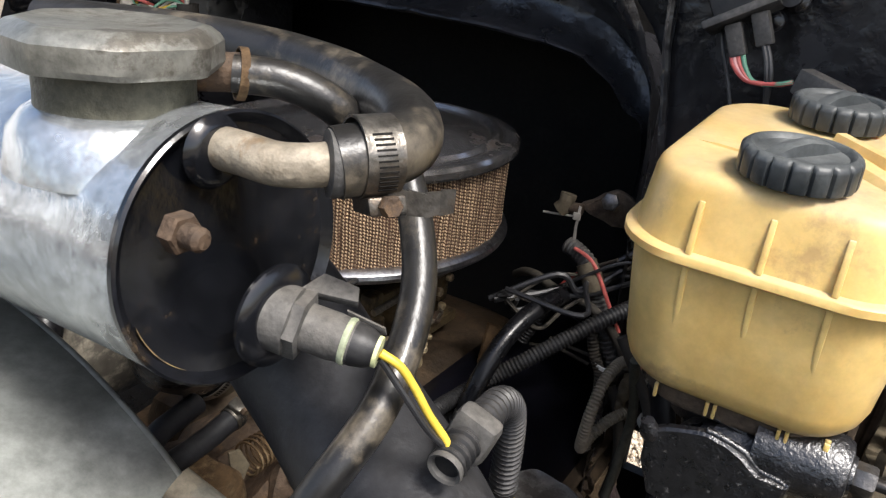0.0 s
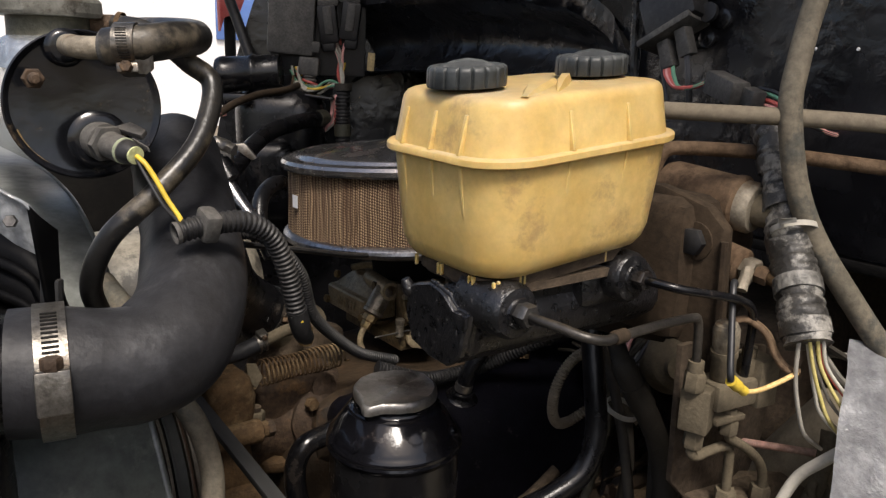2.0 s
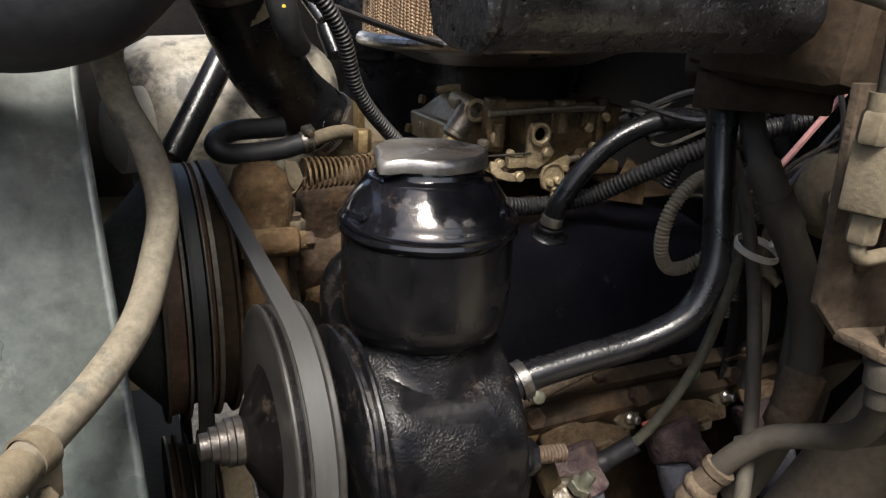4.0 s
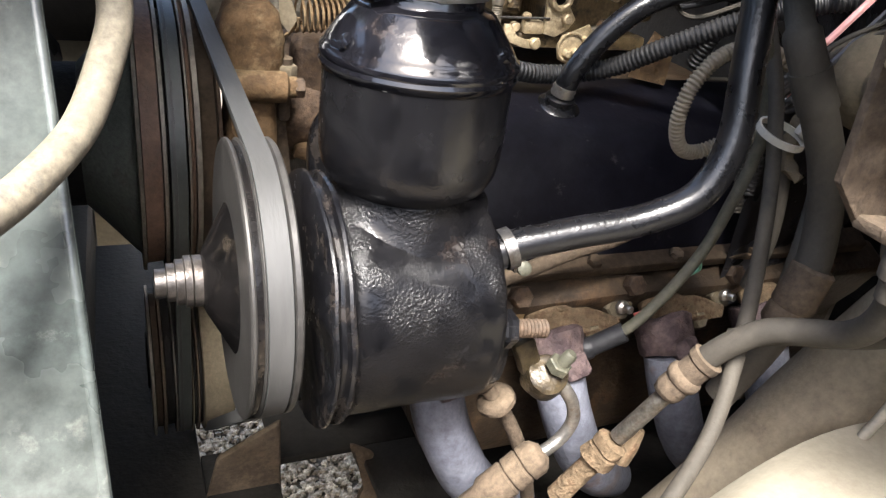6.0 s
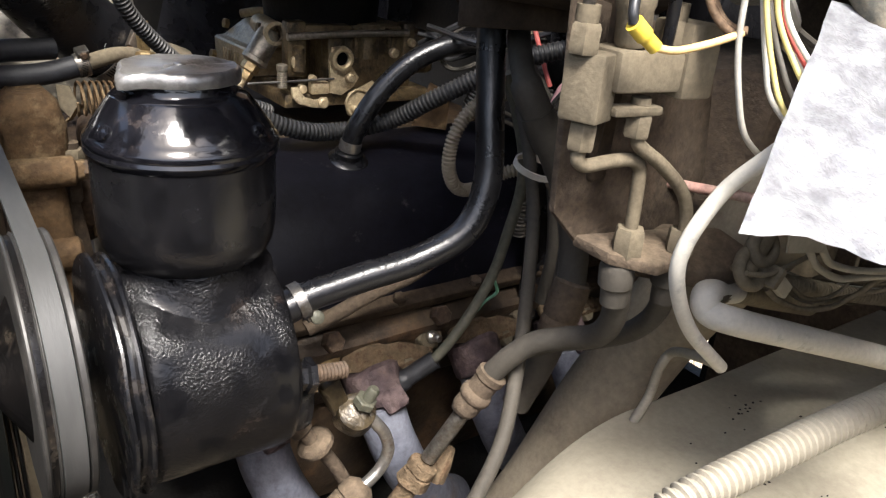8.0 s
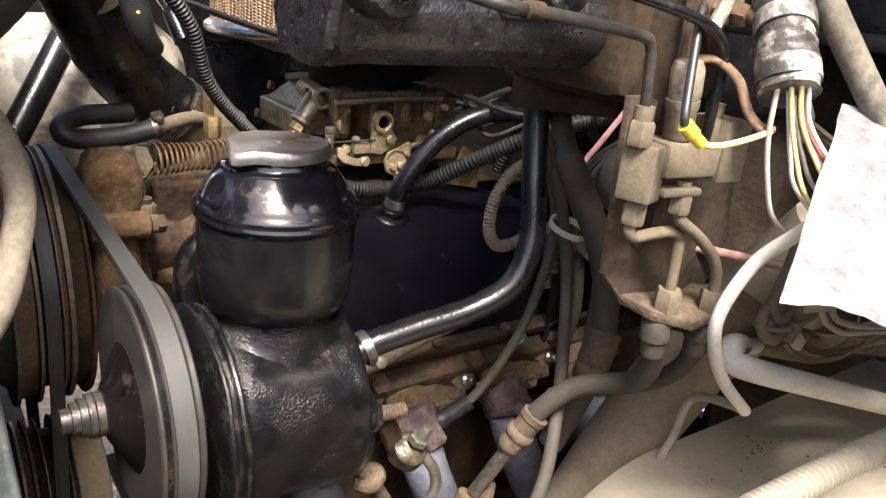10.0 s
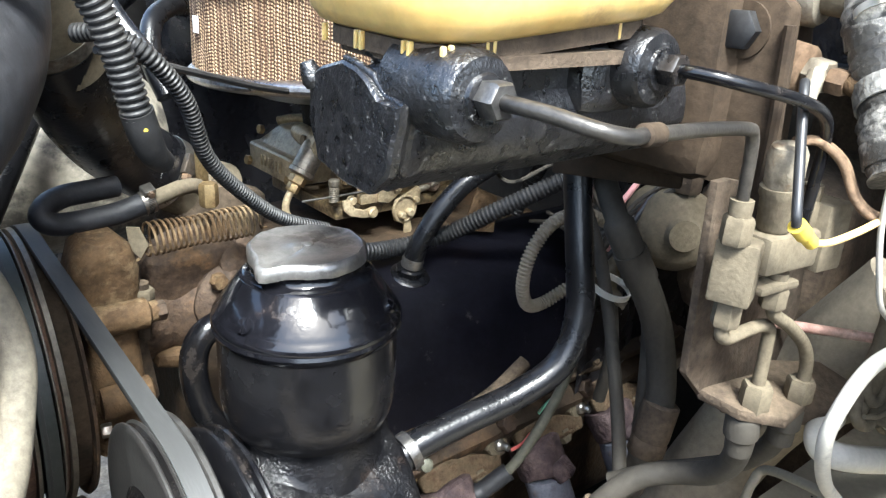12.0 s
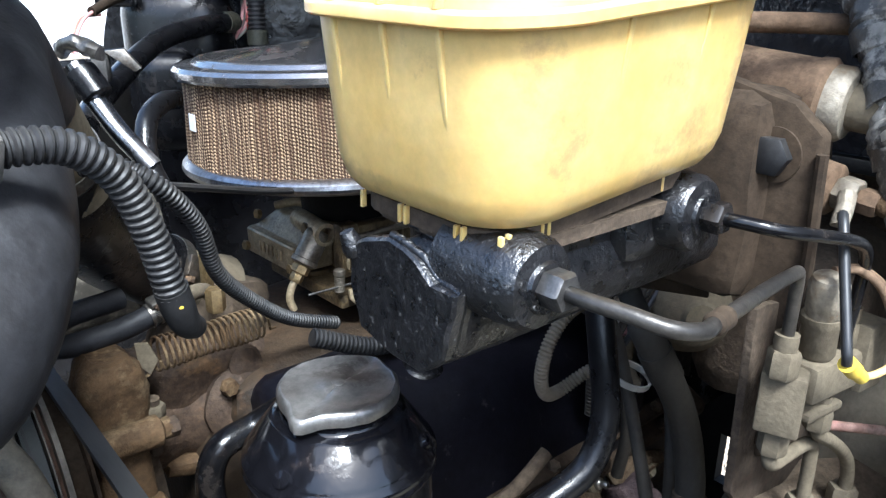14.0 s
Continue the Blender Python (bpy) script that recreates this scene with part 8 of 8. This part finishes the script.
# ---- firewall fittings ----
rl = thing("relay", (0.675, 0.17, 1.16), "dusty black relay hanging on the firewall", "relay")
part("case", box((0.667, 0.143, 1.199), (0.03, 0.055, 0.042), (-30, 12, 0), 0.004), PLASTIC_BLACK, rl)
part("lid_edge", box((0.662, 0.139, 1.178), (0.034, 0.059, 0.007), (-30, 12, 0), 0.002), PLASTIC_GREY, rl)
part("ear", lathe([(0.009, 0), (0.009, 0.004), (0.004, 0.0045)], (0.672, 0.108, 1.196), (-1, 0, 0.2), 18), PLASTIC_BLACK, rl)
for k, (y, z) in enumerate(((0.139, 1.159), (0.121, 1.17))):
    part("plug", box((0.659, y, z), (0.012, 0.013, 0.026), (-22, 0, 0), 0.0015), PLASTIC_GREY, rl)
for k, (m_, dy) in enumerate(((RED_WIRE, 0), (PINK_WIRE, 0.003), (GREEN_WIRE, -0.004), (RED_WIRE, 0.005))):
    part("lead", tube([(0.657, 0.135 + dy, 1.149), (0.654, 0.13 + dy, 1.139), (0.651, 0.119 + dy * 0.5, 1.13), (0.649, 0.1, 1.131), (0.648, 0.088, 1.135)], 0.002, 8), m_, rl)
for dy in (0.0, -0.003):
    part("lead", tube([(0.656, 0.117 + dy, 1.158), (0.652, 0.112 + dy, 1.148), (0.65, 0.108 + dy, 1.134), (0.654, 0.104, 1.11)], 0.0019, 8), BLACK_WIRE, rl)
part("lead", tube([(0.668, 0.153, 1.165), (0.662, 0.148, 1.15), (0.66, 0.138, 1.125), (0.66, 0.13, 1.10)], 0.0016, 8), BLACK_WIRE, rl)
ck = thing("wire_connector", (0.656, 0.068, 1.12), "dusty grey wire connector in front of the firewall", "connector")
part("shell", box((0.647, 0.066, 1.132), (0.018, 0.04, 0.02), (14, 0, -20), 0.002), PLASTIC_GREY, ck)
part("nose", box((0.647, 0.04, 1.125), (0.014, 0.018, 0.015), (14, 0, -20), 0.002), PLASTIC_GREY, ck)
for m_, dz in ((RED_WIRE, 0.0), (GREEN_WIRE, 0.005), (PINK_WIRE, -0.004), (BLACK_WIRE, 0.008)):
    part("lead", tube([(0.656, 0.04, 1.125 + dz), (0.655, 0.02, 1.12 + dz), (0.662, 0.0, 1.108), (0.68, -0.01, 1.10), (0.695, -0.014, 1.097)], 0.0019, 8), m_, ck)
for y, z in ((0.105, 1.192), (0.12, 1.175), (0.14, 1.18)):
    b = lathe([(0.009, 0), (0.0085, 0.003), (0.004, 0.005)], (0.6905, y, z), (-1, 0, 0), 18)
    single("wall_button", b, WALL_BLACK, "painted-over plug button on the firewall", "plug button", "plug buttons")
# White discs paint the light showing through two drilled holes.
for y, z in ((0.015, 1.166), (-0.02, 1.166)):
    b = lathe([(0.0015, 0), (0.0012, 0.001)], (0.6895, y, z), (-1, 0, 0), 14)
    single("drilled_hole", b, WHITE_PAINT, "small white disc standing for light through a drilled hole in the firewall", "hole", "drilled holes")
hr = thing("wiring_harness", (0.69, 0.84, 0.96), "bundle of coloured wires spilling from a ribbed sleeve", "wiring harness")
fan = random.Random(21)


def spill(n, pts, loose, mats, r=0.0021):
    for k in range(n):
        part("lead", tube([Vector(p) + Vector((fan.gauss(0, w), fan.gauss(0, w), fan.gauss(0, w * 0.6))) for p, w in zip(pts, loose)], r * fan.uniform(0.8, 1.2), 8, 6), mats[k % len(mats)], hr)


spill(7, [(0.690, 0.843, 1.172), (0.695, 0.84, 1.15), (0.697, 0.838, 1.12), (0.699, 0.837, 1.09)], (0.007, 0.006, 0.004, 0.003), (PINK_WIRE, WHITE_HOSE, RED_WIRE, YELLOW_WIRE, PINK_WIRE, GREY_WIRE, WHITE_HOSE))
spill(7, [(0.698, 0.836, 1.094), (0.684, 0.843, 1.1), (0.666, 0.852, 1.09), (0.648, 0.862, 1.09), (0.634, 0.869, 1.105), (0.628, 0.872, 1.128)], (0.003, 0.005, 0.008, 0.008, 0.006, 0.004), (WHITE_HOSE, GREEN_WIRE, YELLOW_WIRE, GREEN_WIRE, GREY_WIRE, RED_WIRE, WHITE_HOSE))
spill(5, [(0.694, 0.838, 1.092), (0.686, 0.84, 1.075), (0.682, 0.842, 1.05), (0.678, 0.845, 1.03), (0.664, 0.851, 1.02)], (0.003, 0.004, 0.006, 0.005, 0.003), (PINK_WIRE, WHITE_HOSE, RED_WIRE, PINK_WIRE, GREY_WIRE))
part("sleeve", corrugated([(0.699, 0.835, 1.1), (0.698, 0.834, 1.06), (0.697, 0.832, 1.016), (0.697, 0.83, 0.95)], 0.0128, 0.006, 0.0016, 14), PLASTIC_BLACK, hr)
part("sleeve_collar", band((0.699, 0.835, 1.097), (0, 0.05, 1), 0.0135, 0.012, 0.0015, 24), RUBBER_DUSTY, hr)
part("sleeve_band", band((0.697, 0.832, 1.025), (0, 0.05, 1), 0.0135, 0.02, 0.001, 24), BRASS_OLD, hr)
part("foil_wrap", rough_up(subdivided(tube([(0.615, 0.874, 1.052), (0.632, 0.866, 1.038), (0.65, 0.857, 1.03), (0.668, 0.849, 1.02)], 0.0088, 14), 1), 0.004, 110), CLAMP_STEEL, hr, "crumpled foil wrapped connector")
part("grey_clip", box((0.632, 0.867, 1.09), (0.024, 0.012, 0.026), (20, 30, -37), 0.003), WHITE_HOSE, hr)
part("hanging_lead", tube([(0.624, 0.868, 1.115), (0.618, 0.868, 1.09), (0.608, 0.868, 1.06), (0.601, 0.868, 1.03)], 0.002, 8), BROWN_LIGHT, hr)
rb = thing("wiring_harness", (0.42, 0.7, 1.03), "flat brown wiring ribbon ending in orange wires", "wiring harness")
part("ribbon", tube([(0.61, 0.822, 1.1), (0.575, 0.8, 1.093), (0.525, 0.772, 1.089), (0.476, 0.742, 1.079), (0.44, 0.717, 1.066)], 0.0055, 10), BROWN, rb)
for k in range(4):
    part("wire", tube([(0.448 + 0.001 * k, 0.722, 1.069 - 0.002 * k), (0.43, 0.709 + 0.003 * k, 1.06), (0.417, 0.698 + 0.003 * k, 1.045), (0.411, 0.692 + 0.003 * k, 1.025)], 0.0019, 8), (PINK_WIRE, RED_WIRE, BRASS_FIT, PINK_WIRE)[k], rb)
bp = thing("bulkhead_plugs", (0.65, 0.87, 1.11), "dusty bulkhead plugs and fuse holders above the wires", "connector")
part("backing", slab([(0.6, 0.905, 1.115), (0.735, 0.825, 1.115), (0.74, 0.825, 1.3), (0.595, 0.905, 1.3)], (0.005, 0.008, 0), 0.002), PLASTIC_BLACK, bp)
tall = part("tall_plug", box((0.626, 0.874, 1.203), (0.076, 0.03, 0.108), (4, 4, -33), 0.004), PLASTIC_GREY, bp, "tall grey plug housing")
part("window", box((0.632, 0.856, 1.222), (0.012, 0.004, 0.012), (4, 4, -33), 0.001), SEAL_BLACK, tall)
part("step", box((0.64, 0.858, 1.163), (0.052, 0.012, 0.018), (4, 6, -33), 0.003), PLASTIC_GREY, tall)
for (x, y, z), r in (((0.678, 0.846, 1.2), -6), ((0.71, 0.828, 1.206), 8)):
    q = part("plug", box((x, y, z), (0.031, 0.034, 0.062), (8, r, -33), 0.004), PLASTIC_BLACK, bp, "black plug with a latch")
    part("latch", box((x - 0.008, y - 0.014, z + 0.004), (0.014, 0.008, 0.044), (8, r, -33), 0.002), PLASTIC_GREY, q)
    part("collar", box((x, y, z + 0.034), (0.034, 0.036, 0.012), (8, r, -33), 0.003), PLASTIC_GREY, q)
    part("tail", box((x + 0.002, y + 0.002, z - 0.036), (0.022, 0.024, 0.018), (8, r, -33), 0.004), PLASTIC_BLACK, q)
part("small_plug", box((0.65, 0.862, 1.13), (0.034, 0.026, 0.03), (0, 4, -33), 0.004), PLASTIC_GREY, bp)
part("neck", lathe([(0.011, 0), (0.012, 0.003), (0.01, 0.006), (0.012, 0.009), (0.01, 0.014)], (0.65, 0.862, 1.104), (0, 0, 1), 16), PLASTIC_GREY, bp)
part("tape_tag", box((0.742, 0.815, 1.14), (0.012, 0.003, 0.03), (0, 4, -33), 0.001), WOOD_EDGE, bp)
hb = thing("heater_box", (0.6, 0.9, 0.85), "glossy black heater box with rounded shoulders", "heater box")
part("case", rough_up(subdivided(box((0.612, 0.892, 0.985), (0.15, 0.1, 0.225), (0, 0, -36), 0.045, seg=5), 1), 0.003, 18), GLOSS_BLACK, hb)
part("shoulder", rough_up(subdivided(box((0.575, 0.852, 0.945), (0.085, 0.07, 0.14), (0, 0, -36), 0.03, seg=5), 1), 0.002, 22), GLOSS_BLACK, hb)
part("flange", box((0.63, 0.872, 1.085), (0.13, 0.05, 0.006), (0, 6, -36), 0.002), GLOSS_BLACK, hb)
part("motor", lathe([(0.012, -0.004), (0.026, -0.003), (0.029, 0.002), (0.03, 0.01), (0.0285, 0.014), (0.0285, 0.05), (0.031, 0.053), (0.031, 0.06), (0.0285, 0.063), (0.0285, 0.1)], (0.515, 0.915, 1.112), (0.82, -0.57, 0.08), 32), GLOSS_BLACK, hb, "black blower motor can")
part("motor_foot", box((0.525, 0.885, 1.075), (0.05, 0.02, 0.02), (0, 0, -36), 0.005), GLOSS_BLACK, hb)
part("bracket_flake", slab([(0.412, 0.612, 1.034), (0.43, 0.604, 1.036), (0.442, 0.594, 1.018), (0.436, 0.596, 1.014)], (0.002, 0.004, 0.001), 0.0008), CLAMP_STEEL, hb)
part("bracket_post", box((0.412, 0.62, 1.018), (0.016, 0.016, 0.03), (0, 0, -36), 0.004), PLASTIC_GREY, hb)
st = tube([(0.572, 1.03, 1.26), (0.588, 1.014, 1.2), (0.6, 0.975, 1.12), (0.603, 0.962, 1.08)], 0.0095, 12)
single("hood_strut", st, RUBBER, "thick dull black strut beside the heater box", "strut")
ht = thing("heater_hose", (0.45, 0.6, 0.95), "black heater hose curving to the heater box", "hose")
part("hose", tube([(0.668, 0.842, 1.046), (0.645, 0.828, 1.046), (0.592, 0.798, 1.042), (0.538, 0.767, 1.033), (0.49, 0.719, 1.02), (0.445, 0.668, 1.002), (0.405, 0.62, 0.985), (0.375, 0.575, 0.97)], 0.0125, 20), RUBBER_GLOSS, ht)
part("foil_end", band((0.654, 0.834, 1.046), (1, 0.6, 0.0), 0.0132, 0.02, 0.001, 24), BRASS_OLD, ht)
ch = thing("coolant_tee", (0.37, 0.47, 0.95), "black plastic coolant tee on a bright pipe", "pipe")
part("pipe", tube([(0.352, 0.495, 1.035), (0.358, 0.482, 1.012), (0.368, 0.462, 0.985), (0.385, 0.44, 0.955)], 0.0085, 18), CHROME, ch)
part("tee", lathe([(0.012, 0), (0.0125, 0.004), (0.0125, 0.024), (0.0105, 0.026)], (0.354, 0.49, 1.03), (0.3, -0.55, -0.8), 20), RUBBER_GLOSS, ch)
part("foil_cap", rough_up(tube([(0.345, 0.505, 1.045), (0.352, 0.49, 1.052), (0.365, 0.47, 1.045)], 0.0065, 12), 0.003, 120), CLAMP_STEEL, ch, "crumpled foil wrapped end")
vt = tube([(0.46, 0.56, 0.99), (0.435, 0.535, 0.992), (0.41, 0.51, 0.98), (0.40, 0.49, 0.95), (0.405, 0.47, 0.92)], 0.0095, 16)
single("vacuum_hose", vt, RUBBER_GLOSS, "black hose beside the air filter", "hose")
tie = tube([(0.30, 0.29, 0.986), (0.36, 0.32, 0.968), (0.43, 0.345, 0.948), (0.475, 0.36, 0.938)], 0.0028, 8)
single("cable_tie", tie, PLASTIC_BLACK, "long black plastic tie under the air filter", "cable tie")

# ---- small clutter ----
def bundle(n, a, b, spread, sag, r, mats, label, seed):
    """Loose thin wires between two places, each its own way."""
    q = random.Random(seed)
    t = thing("wire_bundle", a, label, "wires")
    a, b = Vector(a), Vector(b)
    for k in range(n):
        off = [Vector((q.gauss(0, spread), q.gauss(0, spread), q.gauss(0, spread))) for _ in range(4)]
        pts = [a + off[0] * 0.4, a.lerp(b, 0.33) + off[1] + Vector((0, 0, -sag)), a.lerp(b, 0.66) + off[2] + Vector((0, 0, -sag)), b + off[3]]
        part("wire", tube(pts, r * q.uniform(0.7, 1.3), 7, 6), mats[k % len(mats)], t)
    return t


bundle(9, (0.63, 0.30, 0.885), (0.72, 0.19, 0.93), 0.014, 0.004, 0.0026, (BLACK_WIRE, BLACK_WIRE, RUBBER_DUSTY), "tangle of dark wires behind the breather hose", 3)
bundle(6, (0.64, 0.15, 0.83), (0.72, 0.12, 0.93), 0.012, 0.0, 0.0024, (BLACK_WIRE, RUBBER_DUSTY, PINK_WIRE, GREY_WIRE), "loose wires behind the thick hose", 5)
bundle(6, (0.78, 0.0, 0.74), (0.90, -0.06, 0.745), 0.012, 0.012, 0.0026, (GREY_WIRE, DUSTY, GREY_WIRE), "dusty wires looping over the wheel house", 8)
bundle(4, (0.585, -0.06, 0.98), (0.66, -0.08, 0.93), 0.01, 0.02, 0.0026, (GREY_WIRE, RUBBER_DUSTY), "dusty wires beside the taped harness", 9)
wb = thing("wiring_conduit", (0.700, 0.211, 0.858), "dark ribbed harness with red wires and a white tie", "conduit", "wiring conduits")
part("sleeve", corrugated([(0.710, 0.269, 0.929), (0.705, 0.253, 0.925), (0.700, 0.237, 0.915), (0.700, 0.225, 0.889), (0.700, 0.212, 0.858), (0.700, 0.199, 0.830), (0.705, 0.188, 0.809)], 0.0098, 0.005, 0.0012, 14), PLASTIC_GREY, wb)
part("branch", corrugated([(0.700, 0.239, 0.914), (0.695, 0.248, 0.900), (0.690, 0.258, 0.887), (0.685, 0.270, 0.868), (0.680, 0.293, 0.817)], 0.0072, 0.0042, 0.001, 12), PLASTIC_BLACK, wb)
part("loop", corrugated([(0.690, 0.221, 0.866), (0.685, 0.214, 0.837), (0.682, 0.202, 0.814), (0.682, 0.199, 0.790), (0.684, 0.202, 0.759), (0.686, 0.202, 0.718)], 0.0062, 0.0038, 0.001, 12), RUBBER_DUSTY, wb, "dusty ribbed tail")
part("loop_tail", corrugated([(0.688, 0.198, 0.798), (0.690, 0.197, 0.770), (0.690, 0.197, 0.734)], 0.0052, 0.0038, 0.001, 12), PLASTIC_BLACK, wb)
part("red_wire", tube([(0.697, 0.256, 0.932), (0.690, 0.239, 0.930), (0.688, 0.228, 0.922), (0.688, 0.218, 0.906), (0.690, 0.207, 0.885), (0.690, 0.199, 0.872), (0.692, 0.193, 0.860)], 0.0021, 8), RED_WIRE, wb)
part("red_wire", tube([(0.685, 0.262, 0.890), (0.686, 0.254, 0.902), (0.690, 0.246, 0.909)], 0.0018, 8), RED_WIRE, wb)
part("wrap", rough_up(tube([(0.694, 0.241, 0.921), (0.693, 0.232, 0.909), (0.693, 0.226, 0.897)], 0.0112, 16), 0.0016, 90), DUSTY, wb, "dusty cloth tape wrap")
part("tie", band((0.694, 0.201, 0.823), (0.1, 0.25, -0.9), 0.0158, 0.0045, 0.0012, 28), WHITE_LABEL, wb)
part("hose", tube([(0.720, 0.328, 0.873), (0.710, 0.313, 0.884), (0.700, 0.294, 0.889), (0.692, 0.271, 0.885), (0.686, 0.250, 0.885), (0.684, 0.228, 0.882), (0.684, 0.207, 0.870), (0.688, 0.190, 0.849), (0.694, 0.178, 0.822)], 0.0048, 12), RUBBER_DUSTY, wb)
part("crumpled_tape", rough_up(subdivided(tube([(0.700, 0.175, 0.813), (0.696, 0.176, 0.791), (0.696, 0.176, 0.772), (0.700, 0.162, 0.761)], 0.006, 12), 1), 0.004, 110), DUSTY, wb)
part("down_hose", tube([(0.700, 0.193, 0.794), (0.700, 0.181, 0.772), (0.700, 0.172, 0.736), (0.700, 0.169, 0.701), (0.700, 0.175, 0.657)], 0.0062, 14), RUBBER_DUSTY, wb)
for q_ in ([(0.700, 0.290, 0.806), (0.700, 0.257, 0.813), (0.700, 0.220, 0.808)], [(0.700, 0.268, 0.822), (0.700, 0.247, 0.820), (0.700, 0.220, 0.819)]):
    part("thin_line", tube(q_, 0.0022, 8), RUBBER_DUSTY, wb)
lk = thing("linkage", (0.720, 0.237, 0.973), "grimy linkage arm with a knob and a hanging strap", "linkage")
part("arm", rough_up(subdivided(slab([(0.720, 0.266, 0.970), (0.720, 0.241, 0.985), (0.725, 0.230, 0.994), (0.730, 0.213, 0.986), (0.730, 0.207, 0.954), (0.725, 0.232, 0.956), (0.720, 0.255, 0.962)], (0.012, 0.006, 0), 0.003), 1), 0.0016, 70), DUSTY_DARK, lk)
part("bolt", hexagon((0.717, 0.234, 0.983), (-1, -0.1, 0.3), 0.016, 0.006), DARK_STEEL, lk)
part("knob", rough_up(tube([(0.716, 0.279, 0.981), (0.714, 0.280, 0.971), (0.713, 0.285, 0.963)], 0.0085, 14), 0.0015, 90), DUSTY, lk)
part("rod", tube([(0.715, 0.277, 0.967), (0.716, 0.262, 0.968)], 0.006, 12), DUSTY_DARK, lk)
part("cotter", tube([(0.712, 0.303, 0.956), (0.711, 0.288, 0.958), (0.710, 0.265, 0.961)], 0.0012, 8), GREY_WIRE, lk)
sl = thing("tie_strap", (0.708, 0.262, 0.928), "grey strap hanging from the linkage", "strap")
part("strap", slab([(0.710, 0.264, 0.973), (0.710, 0.261, 0.972), (0.709, 0.262, 0.949), (0.708, 0.260, 0.926), (0.708, 0.264, 0.926), (0.709, 0.265, 0.950)], (0.0012, 0.0004, 0), 0.0003), GREY_WIRE, sl)
part("buckle", box((0.708, 0.264, 0.962), (0.003, 0.008, 0.008), (0, 0, 10), 0.001), GREY_WIRE, sl)
rr_ = thing("rusted_tab", (0.66, 0.31, 0.8), "rust-orange bracket tab behind the conduit", "bracket")
part("tab", slab([(0.63, 0.315, 0.80), (0.665, 0.305, 0.795), (0.67, 0.31, 0.83), (0.65, 0.318, 0.84)], (0.004, 0.005, 0), 0.001), RUST, rr_)
cb = thing("ground_clamp", (0.77, 0.0, 0.74), "dusty clamp and cup bracket below the foil sheet", "clamp")
part("cup", loft([rounded(0.775, 0.815, -0.03, -0.005, z, 0.008) for z in (0.755, 0.79)]), DUSTY, cb)
part("ring", band((0.745, 0.0, 0.757), (0.5, -0.2, 1), 0.018, 0.014, 0.004, 24), DUSTY, cb)
part("post", lathe([(0.009, -0.01), (0.009, 0.05)], (0.745, 0.0, 0.757), (0.4, 0.2, 1), 16), DUSTY, cb)
part("fitting", hexagon((0.775, -0.02, 0.742), (0.3, -0.5, -0.8), 0.014, 0.012), BRASS_FIT, cb)
for p in ((0.745, 0.058, 0.861), (0.75, 0.04, 0.825)):
    s = slab([(p[0], p[1], p[2]), (p[0] + 0.012, p[1] - 0.012, p[2] - 0.004), (p[0] + 0.016, p[1] - 0.014, p[2] - 0.012), (p[0] + 0.004, p[1] - 0.004, p[2] - 0.006)], (0.002, 0.002, 0.001), 0)
    single("tape_scrap", s, mat("faded_orange_tape", (0.5, 0.33, 0.07), rough=0.7, bump=0.0), "scrap of faded orange tape on the toe board", "tape")
rw = tube([(0.585, 0.0, 0.85), (0.62, -0.039, 0.848), (0.66, -0.075, 0.843)], 0.0032, 10)
single("loose_wire", rw, mat("dusty_pink_wire", (0.42, 0.22, 0.18), (0.5, 0.36, 0.28), rough=0.7, bump=0.0), "dusty pink wire behind the valve bracket", "wire")
sb = slab([(0.555, -0.02, 0.80), (0.60, -0.06, 0.795), (0.64, -0.07, 0.80), (0.63, -0.04, 0.812), (0.575, 0.0, 0.812)], (0, 0, 0.012), 0.002)
single("lower_bracket", sb, DUSTY_DARK, "second dusty bracket below the valve shelf", "bracket")
dk2 = rough_up(subdivided(box((0.80, 0.08, 0.84), (0.16, 0.12, 0.14), (0, 0, 10), 0.03), 2), 0.01, 14)
single("steering_gear_cover", dk2, DUSTY_DARK, "dusty dark cover against the toe board", "cover")
